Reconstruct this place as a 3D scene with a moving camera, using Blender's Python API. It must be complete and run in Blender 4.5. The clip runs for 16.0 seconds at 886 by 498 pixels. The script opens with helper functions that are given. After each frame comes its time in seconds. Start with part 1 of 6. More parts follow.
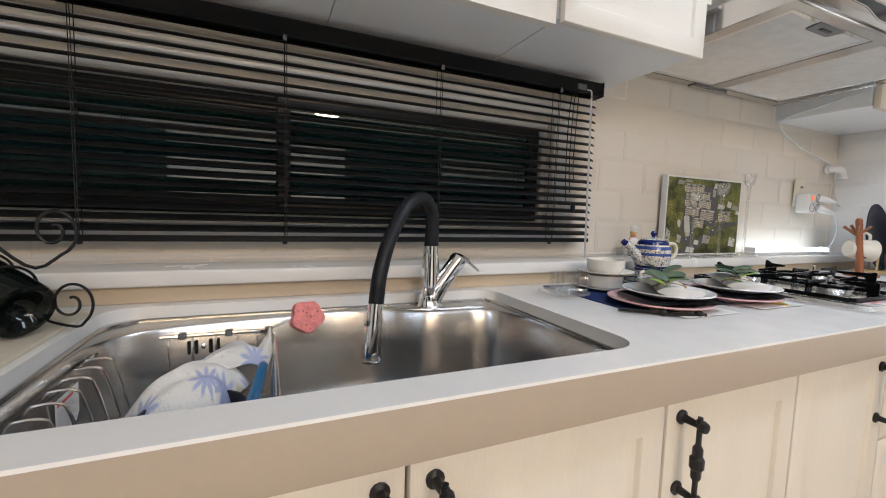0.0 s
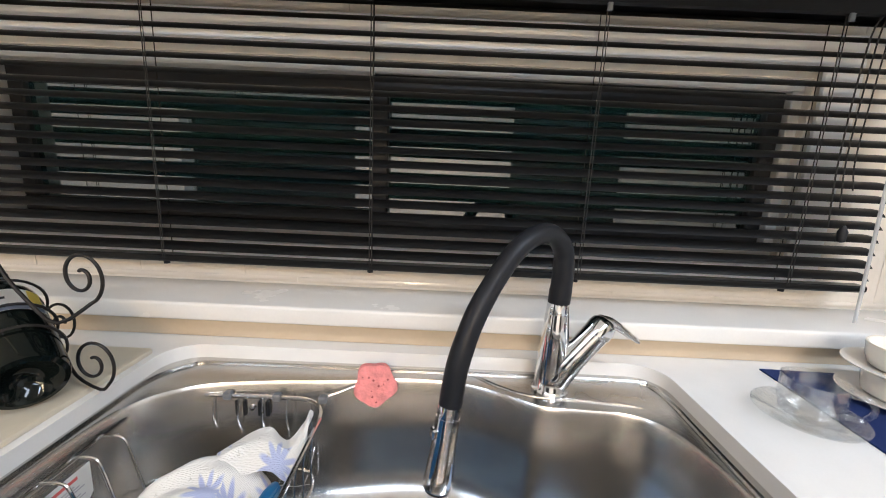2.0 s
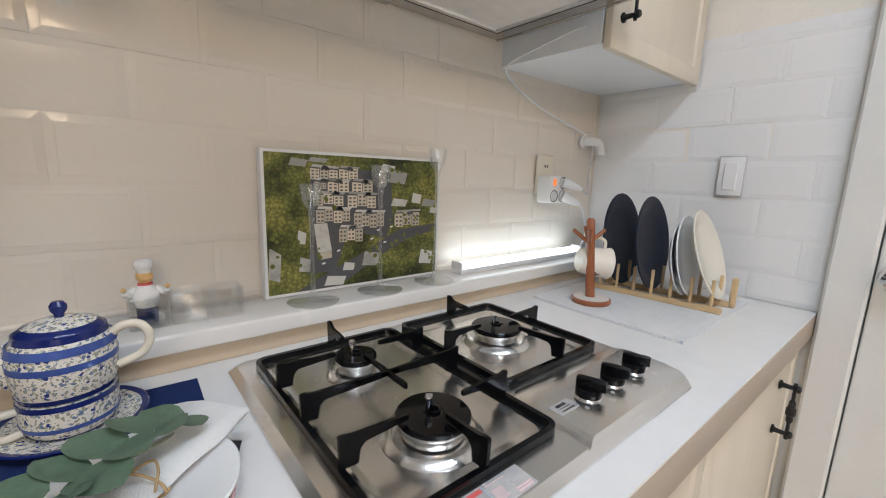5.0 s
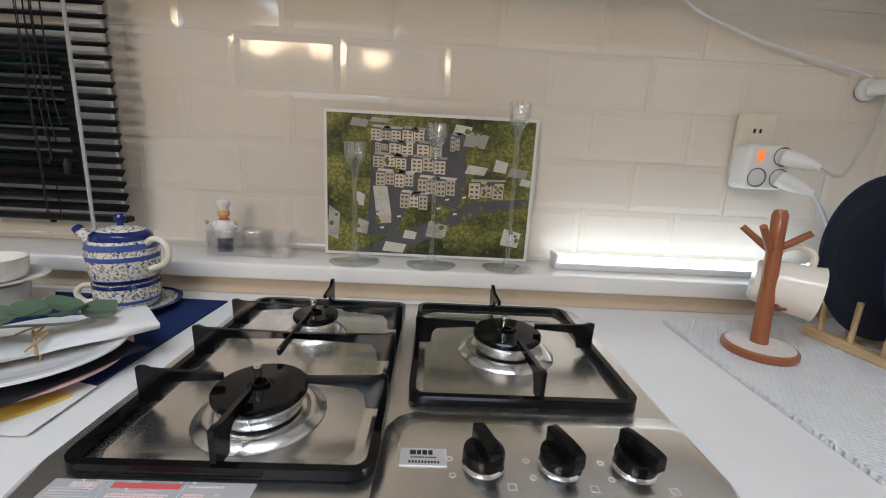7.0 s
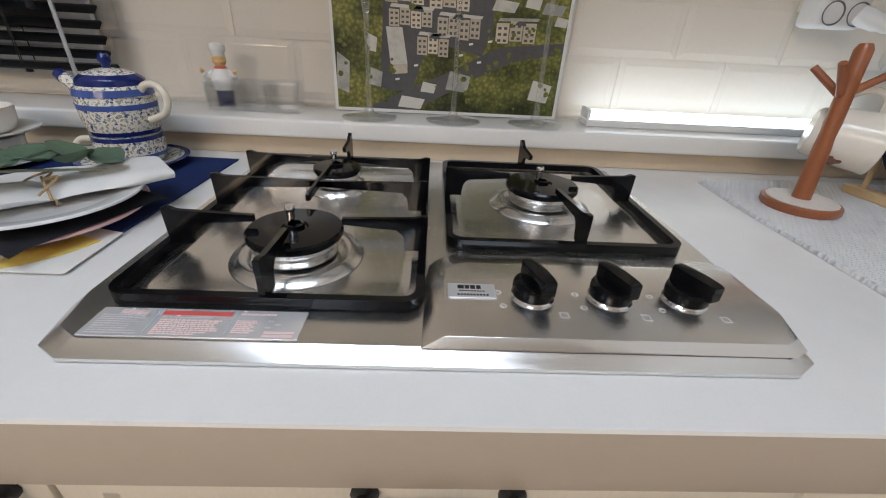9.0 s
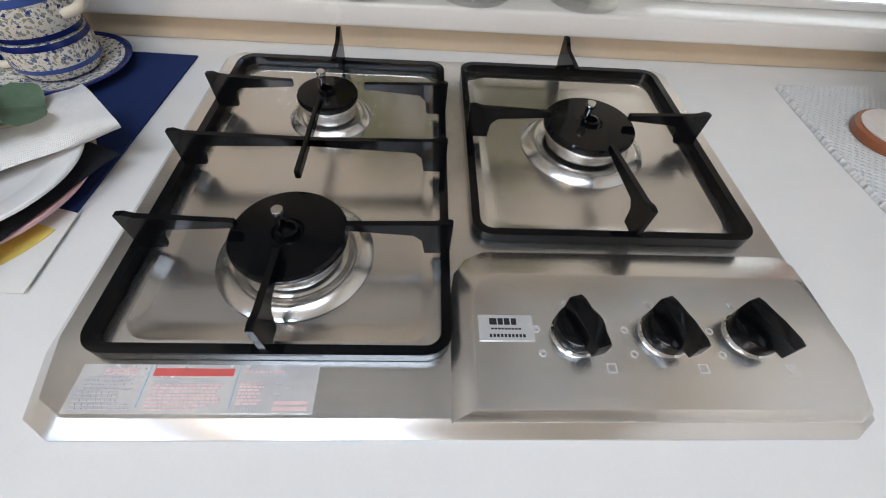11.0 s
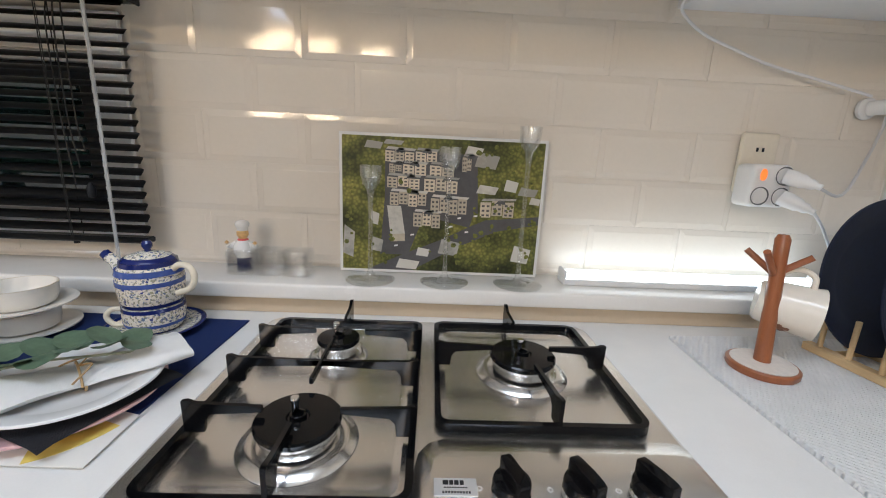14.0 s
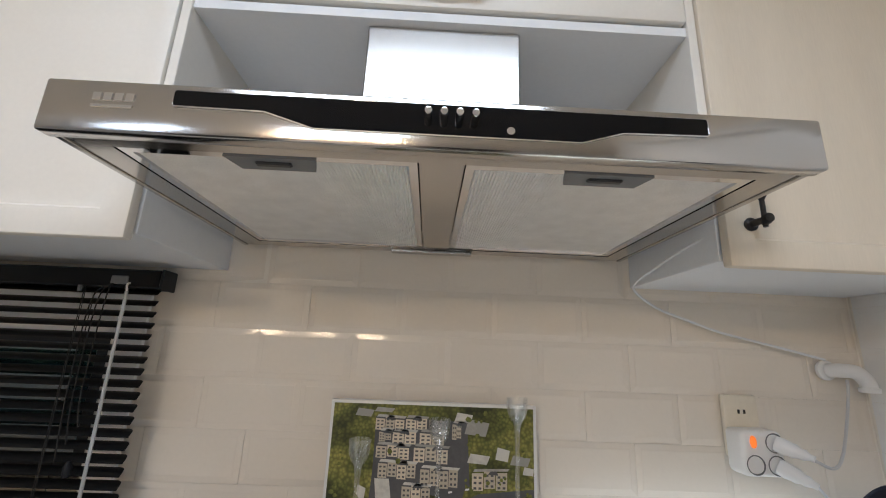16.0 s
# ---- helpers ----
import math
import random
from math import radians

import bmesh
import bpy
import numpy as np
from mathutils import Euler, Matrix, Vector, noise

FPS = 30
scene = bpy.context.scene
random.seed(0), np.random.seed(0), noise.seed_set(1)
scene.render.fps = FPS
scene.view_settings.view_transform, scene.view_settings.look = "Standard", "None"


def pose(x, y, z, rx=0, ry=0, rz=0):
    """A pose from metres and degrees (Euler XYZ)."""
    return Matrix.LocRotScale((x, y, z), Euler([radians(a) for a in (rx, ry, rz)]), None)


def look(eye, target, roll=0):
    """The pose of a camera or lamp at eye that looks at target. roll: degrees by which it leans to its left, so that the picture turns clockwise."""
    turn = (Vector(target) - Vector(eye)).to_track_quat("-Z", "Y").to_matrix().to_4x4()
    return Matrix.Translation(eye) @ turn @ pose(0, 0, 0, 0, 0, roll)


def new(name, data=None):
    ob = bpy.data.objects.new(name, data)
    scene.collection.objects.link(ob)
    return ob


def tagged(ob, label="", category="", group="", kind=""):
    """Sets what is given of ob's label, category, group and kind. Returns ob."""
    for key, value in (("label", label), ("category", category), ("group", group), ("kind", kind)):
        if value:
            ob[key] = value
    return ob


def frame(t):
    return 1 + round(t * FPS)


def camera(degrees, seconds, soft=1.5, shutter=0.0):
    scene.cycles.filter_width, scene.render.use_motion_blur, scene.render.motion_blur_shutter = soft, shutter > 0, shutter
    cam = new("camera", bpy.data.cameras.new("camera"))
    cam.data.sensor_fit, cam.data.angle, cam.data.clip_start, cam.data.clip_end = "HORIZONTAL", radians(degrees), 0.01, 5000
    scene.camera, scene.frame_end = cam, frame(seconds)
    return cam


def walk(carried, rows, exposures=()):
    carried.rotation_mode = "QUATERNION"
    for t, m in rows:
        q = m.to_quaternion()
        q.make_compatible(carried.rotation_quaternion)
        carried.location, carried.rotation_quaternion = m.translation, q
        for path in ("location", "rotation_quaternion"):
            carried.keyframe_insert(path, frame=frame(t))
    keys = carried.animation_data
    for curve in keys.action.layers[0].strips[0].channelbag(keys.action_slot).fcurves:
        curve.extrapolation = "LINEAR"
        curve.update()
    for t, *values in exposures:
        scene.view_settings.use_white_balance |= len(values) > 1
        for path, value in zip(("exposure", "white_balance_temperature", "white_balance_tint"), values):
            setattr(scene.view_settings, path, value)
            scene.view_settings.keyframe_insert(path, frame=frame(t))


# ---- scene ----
cam = camera(95.3, 16.0, soft=1.05)
PATH = [
    (0, (0.013, -1.011, 1.088), (0.811, 0.815, 0.917), 1.8),
    (0.5, (0.039, -0.988, 1.097), (0.454, 0.957, 0.88), 2.2),
    (1, (0.084, -0.915, 1.11), (0.294, 1.052, 0.815), 2.4),
    (1.5, (0.135, -0.821, 1.138), (0.212, 1.143, 0.768), 2.6),
    (2, (0.176, -0.739, 1.199), (0.173, 1.221, 0.8), 2.6),
    (2.5, (0.232, -0.709, 1.219), (0.228, 1.244, 0.787), 2.8),
    (3, (0.381, -0.649, 1.215), (0.591, 1.279, 0.727), 3.1),
    (3.5, (0.552, -0.606, 1.204), (1.19, 1.243, 0.777), 3.9),
    (4, (0.714, -0.639, 1.206), (1.669, 1.073, 0.811), 2.6),
    (4.5, (0.886, -0.729, 1.209), (2.121, 0.802, 0.844), 2.2),
    (4.7, (0.957, -0.785, 1.211), (2.25, 0.7, 0.86), 2.0),
    (6.8, (1.488, -0.833, 1.173), (1.649, 1.114, 0.747), 2.9),
    (7, (1.49, -0.831, 1.167), (1.549, 1.12, 0.732), 3.0),
    (7.5, (1.464, -0.818, 1.138), (1.455, 1.129, 0.682), 3.0),
    (8, (1.451, -0.807, 1.124), (1.468, 1.117, 0.58), 3.0),
    (8.5, (1.454, -0.814, 1.108), (1.502, 1.049, 0.384), 2.9),
    (9, (1.454, -0.814, 1.113), (1.532, 0.937, 0.15), 3.2),
    (9.2, (1.452, -0.808, 1.119), (1.545, 0.895, 0.075), 3.5),
    (11.3, (1.429, -0.657, 1.184), (1.532, 0.539, -0.416), 5.2),
    (11.5, (1.428, -0.654, 1.183), (1.527, 0.574, -0.393), 5.0),
    (12, (1.431, -0.656, 1.189), (1.528, 0.698, -0.279), 4.5),
    (12.5, (1.434, -0.675, 1.173), (1.533, 0.836, -0.134), 3.8),
    (13, (1.428, -0.711, 1.164), (1.522, 0.973, 0.089), 3.1),
    (13.5, (1.449, -0.778, 1.182), (1.53, 1.058, 0.393), 2.9),
    (14, (1.46, -0.844, 1.215), (1.526, 1.102, 0.756), 2.7),
    (14.5, (1.476, -0.878, 1.256), (1.508, 1.118, 1.133), 2.6),
    (15, (1.475, -0.893, 1.304), (1.507, 1.101, 1.456), 2.4),
    (15.5, (1.474, -0.895, 1.332), (1.51, 1.068, 1.712), 2.4),
    (16, (1.463, -0.893, 1.352), (1.513, 1.047, 1.838), 2.3),
]
walk(cam, [(t, look(eye, target, roll)) for t, eye, target, roll in PATH],
     [(0, -0.35), (1, -0.02), (1.5, 0.22), (2, 0.35), (3, 0.27), (4.5, -0.38), (7, -0.57), (8.5, -0.68), (9.2, -0.68), (11.5, -0.43), (12, -0.42), (14, -0.42), (15, -0.5), (16, -0.72)])

# ---- world and lights ----
world = bpy.data.worlds.new("world")
scene.world = world
world.use_nodes = True
world.node_tree.nodes["Background"].inputs[0].default_value = (0.010, 0.013, 0.018, 1)
world.node_tree.nodes["Background"].inputs[1].default_value = 0.3


def area_lamp(name, place, target, size, power, colour, size_y=None, shape="RECTANGLE", spread=180):
    data = bpy.data.lights.new(name, "AREA")
    data.shape, data.size, data.energy, data.color = shape, size, power, colour
    data.size_y = size_y or size
    data.spread = radians(spread)
    ob = new(name, data)
    ob.matrix_world = look(place, target)
    return ob


WARM, NEUTRAL, COOL = (1.0, 0.745, 0.49), (0.70, 0.99, 1.42), (0.80, 0.94, 1.10)
PANELS = [(1.27, -1.08, 0.0, 9.5), (0.6, -2.85, 0.0, 22), (-1.9, -3.0, 0.0, 22)]
for px_, py_, turn, power in PANELS:
    area_lamp("panel_lamp", (px_, py_, 2.305), (px_, py_, 0), 1.1, power, NEUTRAL, 0.30)
DOWNLIGHTS = [(0.72, -4.25), (-0.18, -3.65), (-0.52, -4.1), (0.17, -3.95)]
for dx, dy in DOWNLIGHTS:
    area_lamp("downlight_lamp", (dx, dy, 2.335), (dx, dy + 0.9, 0), 0.34, 27.0, WARM, shape="DISK", spread=170)
area_lamp("bar_lamp", (2.0, -0.052, 1.0), (2.0, 0.02, 1.08), 0.52, 0.165, COOL, 0.018)


# ---- materials ----
def material(name, colour, rough=0.5, metal=0.0, vary=0.06, scale=8.0, fine=120.0, bump=0.0, bump_scale=200.0,
             stretch=(1, 1, 1), per_object=0.0, emit=None, power=0.0, clear=0.0, spec=0.5, coat=0.0, ior=1.45, rough_vary=0.06):
    m = bpy.data.materials.new(name)
    m.use_nodes = True
    nt = m.node_tree
    b = nt.nodes["Principled BSDF"]
    b.inputs["Metallic"].default_value = metal
    b.inputs["Specular IOR Level"].default_value = spec
    b.inputs["IOR"].default_value = ior
    b.inputs["Transmission Weight"].default_value = clear
    b.inputs["Coat Weight"].default_value = coat
    b.inputs["Coat Roughness"].default_value = 0.08
    tc = nt.nodes.new("ShaderNodeTexCoord")
    mp = nt.nodes.new("ShaderNodeMapping")
    mp.inputs["Scale"].default_value = stretch
    nt.links.new(tc.outputs["Object"], mp.inputs["Vector"])
    big = nt.nodes.new("ShaderNodeTexNoise")
    big.inputs["Scale"].default_value, big.inputs["Detail"].default_value = scale, 4
    small = nt.nodes.new("ShaderNodeTexNoise")
    small.inputs["Scale"].default_value, small.inputs["Detail"].default_value = fine, 3
    for n in (big, small):
        nt.links.new(mp.outputs["Vector"], n.inputs["Vector"])
    mix = nt.nodes.new("ShaderNodeMix")
    mix.inputs["Factor"].default_value = 0.4
    nt.links.new(big.outputs["Fac"], mix.inputs["A"])
    nt.links.new(small.outputs["Fac"], mix.inputs["B"])
    fac = mix.outputs["Result"]
    if per_object:
        info = nt.nodes.new("ShaderNodeObjectInfo")
        mr = nt.nodes.new("ShaderNodeMapRange")
        mr.inputs["To Min"].default_value, mr.inputs["To Max"].default_value = -per_object, per_object
        nt.links.new(info.outputs["Random"], mr.inputs["Value"])
        add = nt.nodes.new("ShaderNodeMath")
        nt.links.new(fac, add.inputs[0])
        nt.links.new(mr.outputs["Result"], add.inputs[1])
        fac = add.outputs[0]
    ramp = nt.nodes.new("ShaderNodeValToRGB")
    ramp.color_ramp.elements[0].position, ramp.color_ramp.elements[1].position = 0.3, 0.7
    ramp.color_ramp.elements[0].color = (*[max(0, c * (1 - vary)) for c in colour], 1)
    ramp.color_ramp.elements[1].color = (*[min(1, c * (1 + vary)) for c in colour], 1)
    nt.links.new(fac, ramp.inputs["Fac"])
    nt.links.new(ramp.outputs["Color"], b.inputs["Base Color"])
    rr = nt.nodes.new("ShaderNodeMapRange")
    rr.inputs["To Min"].default_value = max(0.0, rough - rough_vary)
    rr.inputs["To Max"].default_value = min(1.0, rough + rough_vary)
    nt.links.new(big.outputs["Fac"], rr.inputs["Value"])
    nt.links.new(rr.outputs["Result"], b.inputs["Roughness"])
    if bump:
        bn = nt.nodes.new("ShaderNodeTexNoise")
        bn.inputs["Scale"].default_value, bn.inputs["Detail"].default_value = bump_scale, 2
        nt.links.new(mp.outputs["Vector"], bn.inputs["Vector"])
        bp = nt.nodes.new("ShaderNodeBump")
        bp.inputs["Strength"].default_value, bp.inputs["Distance"].default_value = bump, 0.002
        nt.links.new(bn.outputs["Fac"], bp.inputs["Height"])
        nt.links.new(bp.outputs["Normal"], b.inputs["Normal"])
    if emit:
        b.inputs["Emission Color"].default_value = (*emit, 1)
        b.inputs["Emission Strength"].default_value = power
    return m


TILE = material("glazed_tile", (0.77, 0.71, 0.625), 0.09, vary=0.025, scale=3, bump=0.06, bump_scale=9, per_object=0.10, rough_vary=0.03, spec=0.4)
WHITETILE = material("white_glazed_tile", (0.80, 0.795, 0.785), 0.10, vary=0.02, scale=3, bump=0.06, bump_scale=9, per_object=0.08, rough_vary=0.03, spec=0.4)
GROUT = material("grout", (0.80, 0.755, 0.68), 0.8, vary=0.05, bump=0.2)
PAINT = material("painted_wall", (0.76, 0.76, 0.75), 0.6, vary=0.03, bump=0.15, bump_scale=120)
CEIL = material("ceiling_paint", (0.80, 0.79, 0.77), 0.8, vary=0.02, bump=0.1)
# unseen floor; pale tone chosen to bounce light up behind the slats
FLOORM = material("pale_bounce_floor", (0.64, 0.59, 0.51), 0.35, vary=0.18, scale=3, fine=40, stretch=(0.4, 6, 1), per_object=0.2)
WORKTOP = material("white_worktop", (0.80, 0.79, 0.765), 0.22, vary=0.025, scale=25, fine=500, bump=0.03, bump_scale=60)
STRIP = material("tan_strip", (0.56, 0.45, 0.32), 0.4, vary=0.05, scale=10)
# beige darkened to carry the weak light on the worktop's front face
EDGE = material("shaded_beige_edge", (0.42, 0.345, 0.265), 0.35, vary=0.03, scale=20)
LEDGE = material("ledge_stone", (0.80, 0.775, 0.73), 0.25, vary=0.03, scale=12, fine=300)
CREAM = material("cream_and_warm_lit_cabinet", (0.70, 0.63, 0.52), 0.42, vary=0.05, scale=3, fine=60, stretch=(6, 6, 0.6), bump=0.12, bump_scale=70)
WHITECAB = material("white_cabinet", (0.79, 0.76, 0.70), 0.38, vary=0.03, scale=4, bump=0.06, bump_scale=60)
CARCASS = material("carcass_board", (0.78, 0.80, 0.82), 0.45, vary=0.03, scale=6)
BLACKIRON = material("black_iron", (0.018, 0.016, 0.015), 0.42, 0.3, vary=0.3, scale=40, bump=0.2, bump_scale=300)
ENAMEL = material("black_enamel", (0.004, 0.004, 0.0045), 0.09, spec=0.24, vary=0.2, scale=60, bump=0.01, bump_scale=250)
STEEL = material("brushed_steel", (0.84, 0.83, 0.815), 0.26, 1.0, vary=0.03, scale=3, fine=220, stretch=(0.4, 14, 14), rough_vary=0.03, bump=0.03, bump_scale=70)
HOODSTEEL = material("hood_steel", (0.55, 0.53, 0.505), 0.15, 1.0, vary=0.015, scale=3, fine=240, stretch=(0.4, 14, 14), rough_vary=0.01)
SINKSTEEL = material("sink_steel", (0.56, 0.545, 0.52), 0.26, 1.0, vary=0.07, scale=5, fine=160, bump=0.03, bump_scale=400)
CHROME = material("chrome", (0.78, 0.78, 0.79), 0.045, 1.0, vary=0.02, rough_vary=0.02)
RUBBER = material("black_rubber", (0.012, 0.013, 0.016), 0.42, spec=0.3, vary=0.15, bump=0.05)
BLINDM = material("black_slat", (0.008, 0.0078, 0.0078), 0.32, spec=0.25, vary=0.2, scale=20, stretch=(0.5, 8, 8), bump=0.08, bump_scale=90)
CORD = material("black_cord", (0.02, 0.018, 0.016), 0.8)
CLEARPLASTIC = material("clear_wand", (0.85, 0.87, 0.88), 0.12, clear=0.55, vary=0.02)


def thin_glass(name, tint, gloss=0.085, bend=0.06):
    """Clear thin glassware: mostly see-through, with a gloss that grows at grazing angles."""
    m = bpy.data.materials.new(name)
    m.use_nodes = True
    nt = m.node_tree
    nt.nodes.remove(nt.nodes["Principled BSDF"])
    out = nt.nodes["Material Output"]
    tr, gl, mx, lw, mr = (nt.nodes.new(n) for n in ("ShaderNodeBsdfTransparent", "ShaderNodeBsdfGlossy", "ShaderNodeMixShader", "ShaderNodeLayerWeight", "ShaderNodeMapRange"))
    tr.inputs["Color"].default_value = (*tint, 1)
    gl.inputs["Roughness"].default_value = 0.03
    gl.inputs["Color"].default_value = (0.92, 0.94, 0.95, 1)
    lw.inputs["Blend"].default_value = 0.5
    pw = nt.nodes.new("ShaderNodeMath")
    pw.operation, pw.inputs[1].default_value = "POWER", 1.8
    mr.inputs["To Min"].default_value, mr.inputs["To Max"].default_value = gloss, 0.5
    nt.links.new(lw.outputs["Facing"], pw.inputs[0])
    nt.links.new(pw.outputs[0], mr.inputs["Value"])
    nt.links.new(mr.outputs["Result"], mx.inputs["Fac"])
    nt.links.new(tr.outputs[0], mx.inputs[1])
    nt.links.new(gl.outputs[0], mx.inputs[2])
    gs, m2 = nt.nodes.new("ShaderNodeBsdfGlass"), nt.nodes.new("ShaderNodeMixShader")
    gs.inputs["IOR"].default_value, gs.inputs["Roughness"].default_value = 1.45, 0.0
    m2.inputs["Fac"].default_value = bend
    nt.links.new(mx.outputs[0], m2.inputs[1])
    nt.links.new(gs.outputs[0], m2.inputs[2])
    nt.links.new(m2.outputs[0], out.inputs["Surface"])
    return m


GLASS = thin_glass("clear_glass", (0.995, 0.997, 0.995))
CRYSTAL = thin_glass("solid_clear_glass", (0.995, 0.997, 0.995), gloss=0.12, bend=0.07)
NIGHTGLASS = material("night_glass", (0.010, 0.040, 0.039), 0.02, vary=0.2, spec=0.5, rough_vary=0.01, ior=2.5)
PVC = material("white_pvc", (0.74, 0.73, 0.70), 0.35, vary=0.03)
CASING = material("assumed_white_casing", (0.84, 0.84, 0.83), 0.3, vary=0.02)
DARKFRAME = material("dark_frame", (0.02, 0.02, 0.021), 0.35, vary=0.1)
FILTER = material("filter_mesh", (0.88, 0.88, 0.87), 0.34, 0.55, vary=0.08, scale=30, fine=400)
GREY = material("grey_plastic", (0.16, 0.165, 0.17), 0.4, vary=0.06)
WHITEPLASTIC = material("white_plastic", (0.80, 0.80, 0.79), 0.3, vary=0.02)
LEDGLOW = material("led_diffuser", (0.9, 0.95, 1.0), 0.5, emit=(0.84, 0.94, 1.0), power=4.4)
LAMPGLOW = material("lamp_diffuser", (0.95, 0.93, 0.9), 0.5, emit=(1.0, 0.93, 0.84), power=7.0)
SPOTGLOW = material("downlight_glow", (0.95, 0.9, 0.8), 0.5, emit=(1.0, 0.78, 0.50), power=40.0)


# ---- building helpers ----
SPOT = {}


def root(name, x, y, z, label, category, group="", kind=""):
    ob = new(name)
    ob.empty_display_size = 0.05
    ob.location = (x, y, z)
    SPOT[ob] = Matrix.Translation((x, y, z))
    return tagged(ob, label, category, group, kind)


def smooth(me, angle=35):
    me.polygons.foreach_set("use_smooth", [True] * len(me.polygons))
    me.set_sharp_from_angle(angle=radians(angle))


def part(name, bm, mat, parent=None, label="", angle=35):
    bmesh.ops.recalc_face_normals(bm, faces=bm.faces)
    me = bpy.data.meshes.new(name)
    bm.to_mesh(me)
    bm.free()
    for m in (mat if isinstance(mat, (list, tuple)) else [mat]):
        me.materials.append(m)
    smooth(me, angle)
    ob = new(name, me)
    if parent:
        ob.parent = parent
        ob.matrix_parent_inverse = SPOT.get(parent, Matrix()).inverted()
    if label:
        ob["label"] = label
    return ob


def box(x0, x1, y0, y1, z0, z1, bev=0.0, bm=None, seg=1, mi=0, m=None):
    bm = bm or bmesh.new()
    g = bmesh.ops.create_cube(bm, size=1.0)["verts"]
    for v in g:
        v.co = Vector((x0 + (v.co.x + 0.5) * (x1 - x0), y0 + (v.co.y + 0.5) * (y1 - y0), z0 + (v.co.z + 0.5) * (z1 - z0)))
    faces = list({f for v in g for f in v.link_faces})
    if bev:
        edges = list({e for v in g for e in v.link_edges})
        r = bmesh.ops.bevel(bm, geom=edges, offset=bev, segments=seg, affect="EDGES", profile=0.5)
        faces = list({f for v in r["verts"] for f in v.link_faces} | {f for f in faces if f.is_valid})
    if mi:
        for f in faces:
            f.material_index = mi
    if m is not None:
        bmesh.ops.transform(bm, matrix=m, verts=list({v for f in faces for v in f.verts}))
    return bm


def lathe(profile, c=(0, 0, 0), seg=32, bm=None, m=None, mi=0, close=False):
    """A body of revolution; profile is (radius, height) from bottom to top."""
    bm = bm or bmesh.new()
    rings = []
    for r, z in profile:
        if r < 1e-6:
            rings.append([bm.verts.new((0, 0, z))])
        else:
            rings.append([bm.verts.new((r * math.cos(2 * math.pi * k / seg), r * math.sin(2 * math.pi * k / seg), z)) for k in range(seg)])
    pairs = list(zip(rings, rings[1:])) + ([(rings[-1], rings[0])] if close else [])
    for a, b in pairs:
        for k in range(seg):
            k2 = (k + 1) % seg
            if len(a) == 1 and len(b) == 1:
                continue
            if len(a) == 1:
                f = bm.faces.new((a[0], b[k2], b[k]))
            elif len(b) == 1:
                f = bm.faces.new((a[k], a[k2], b[0]))
            else:
                f = bm.faces.new((a[k], a[k2], b[k2], b[k]))
            f.material_index = mi
    vs = [v for r in rings for v in r]
    t = Matrix.Translation(c)
    bmesh.ops.transform(bm, matrix=t @ m if m is not None else t, verts=vs)
    return bm


def curve_points(pts, n=8):
    """A smooth line through the given points."""
    p = [Vector(q) for q in pts]
    p = [p[0] * 2 - p[1]] + p + [p[-1] * 2 - p[-2]]
    out = []
    for i in range(1, len(p) - 2):
        a, b, c, d = p[i - 1:i + 3]
        for k in range(n):
            t = k / n
            out.append(0.5 * ((2 * b) + (c - a) * t + (2 * a - 5 * b + 4 * c - d) * t * t + (3 * b - a - 3 * c + d) * t ** 3))
    out.append(p[-2])
    return out


def tube(pts, r, seg=10, bm=None, n=8, radii=None, closed=False, mi=0, flat=1.0):
    bm = bm or bmesh.new()
    line = curve_points(pts, n) if n > 1 else [Vector(p) for p in pts]
    rings, up = [], None
    for i, p in enumerate(line):
        d = (line[min(i + 1, len(line) - 1)] - line[max(i - 1, 0)]).normalized()
        if up is None:
            up = d.orthogonal().normalized()
        up = (up - d * up.dot(d)).normalized()
        side = d.cross(up)
        rad = r if radii is None else radii[min(int(i / max(1, len(line) - 1) * (len(radii) - 1) + 0.5), len(radii) - 1)]
        rings.append([bm.verts.new(p + (up * math.cos(a) + side * math.sin(a) * flat) * rad) for a in (2 * math.pi * k / seg for k in range(seg))])
    for a, b in zip(rings, rings[1:]):
        for k in range(seg):
            bm.faces.new((a[k], a[(k + 1) % seg], b[(k + 1) % seg], b[k])).material_index = mi
    for ring in (rings[0], rings[-1]):
        bm.faces.new(ring).material_index = mi
    return bm


def rod(a, b, r, r2=None, seg=12, bm=None, mi=0):
    a, b = Vector(a), Vector(b)
    q = (b - a).to_track_quat("Z", "Y").to_matrix().to_4x4()
    ln = (b - a).length
    return lathe([(0, 0), (r, 0), (r if r2 is None else r2, ln), (0, ln)], a, seg, bm, q, mi)


def prism(outline, z0, z1, bm=None, mi=0, bev=0.0, m=None):
    """An upright slab with the given outline (x, y)."""
    bm = bm or bmesh.new()
    lo = [bm.verts.new((x, y, z0)) for x, y in outline]
    hi = [bm.verts.new((x, y, z1)) for x, y in outline]
    n = len(outline)
    fs = [bm.faces.new(hi), bm.faces.new(lo[::-1])]
    for k in range(n):
        fs.append(bm.faces.new((lo[k], lo[(k + 1) % n], hi[(k + 1) % n], hi[k])))
    for f in fs:
        f.material_index = mi
    vs = lo + hi
    if bev:
        r = bmesh.ops.bevel(bm, geom=list(fs[0].edges), offset=bev, segments=2, affect="EDGES", profile=0.5)
        vs = list({v for v in vs if v.is_valid} | set(r["verts"]))
    if m is not None:
        bmesh.ops.transform(bm, matrix=m, verts=vs)
    return bm


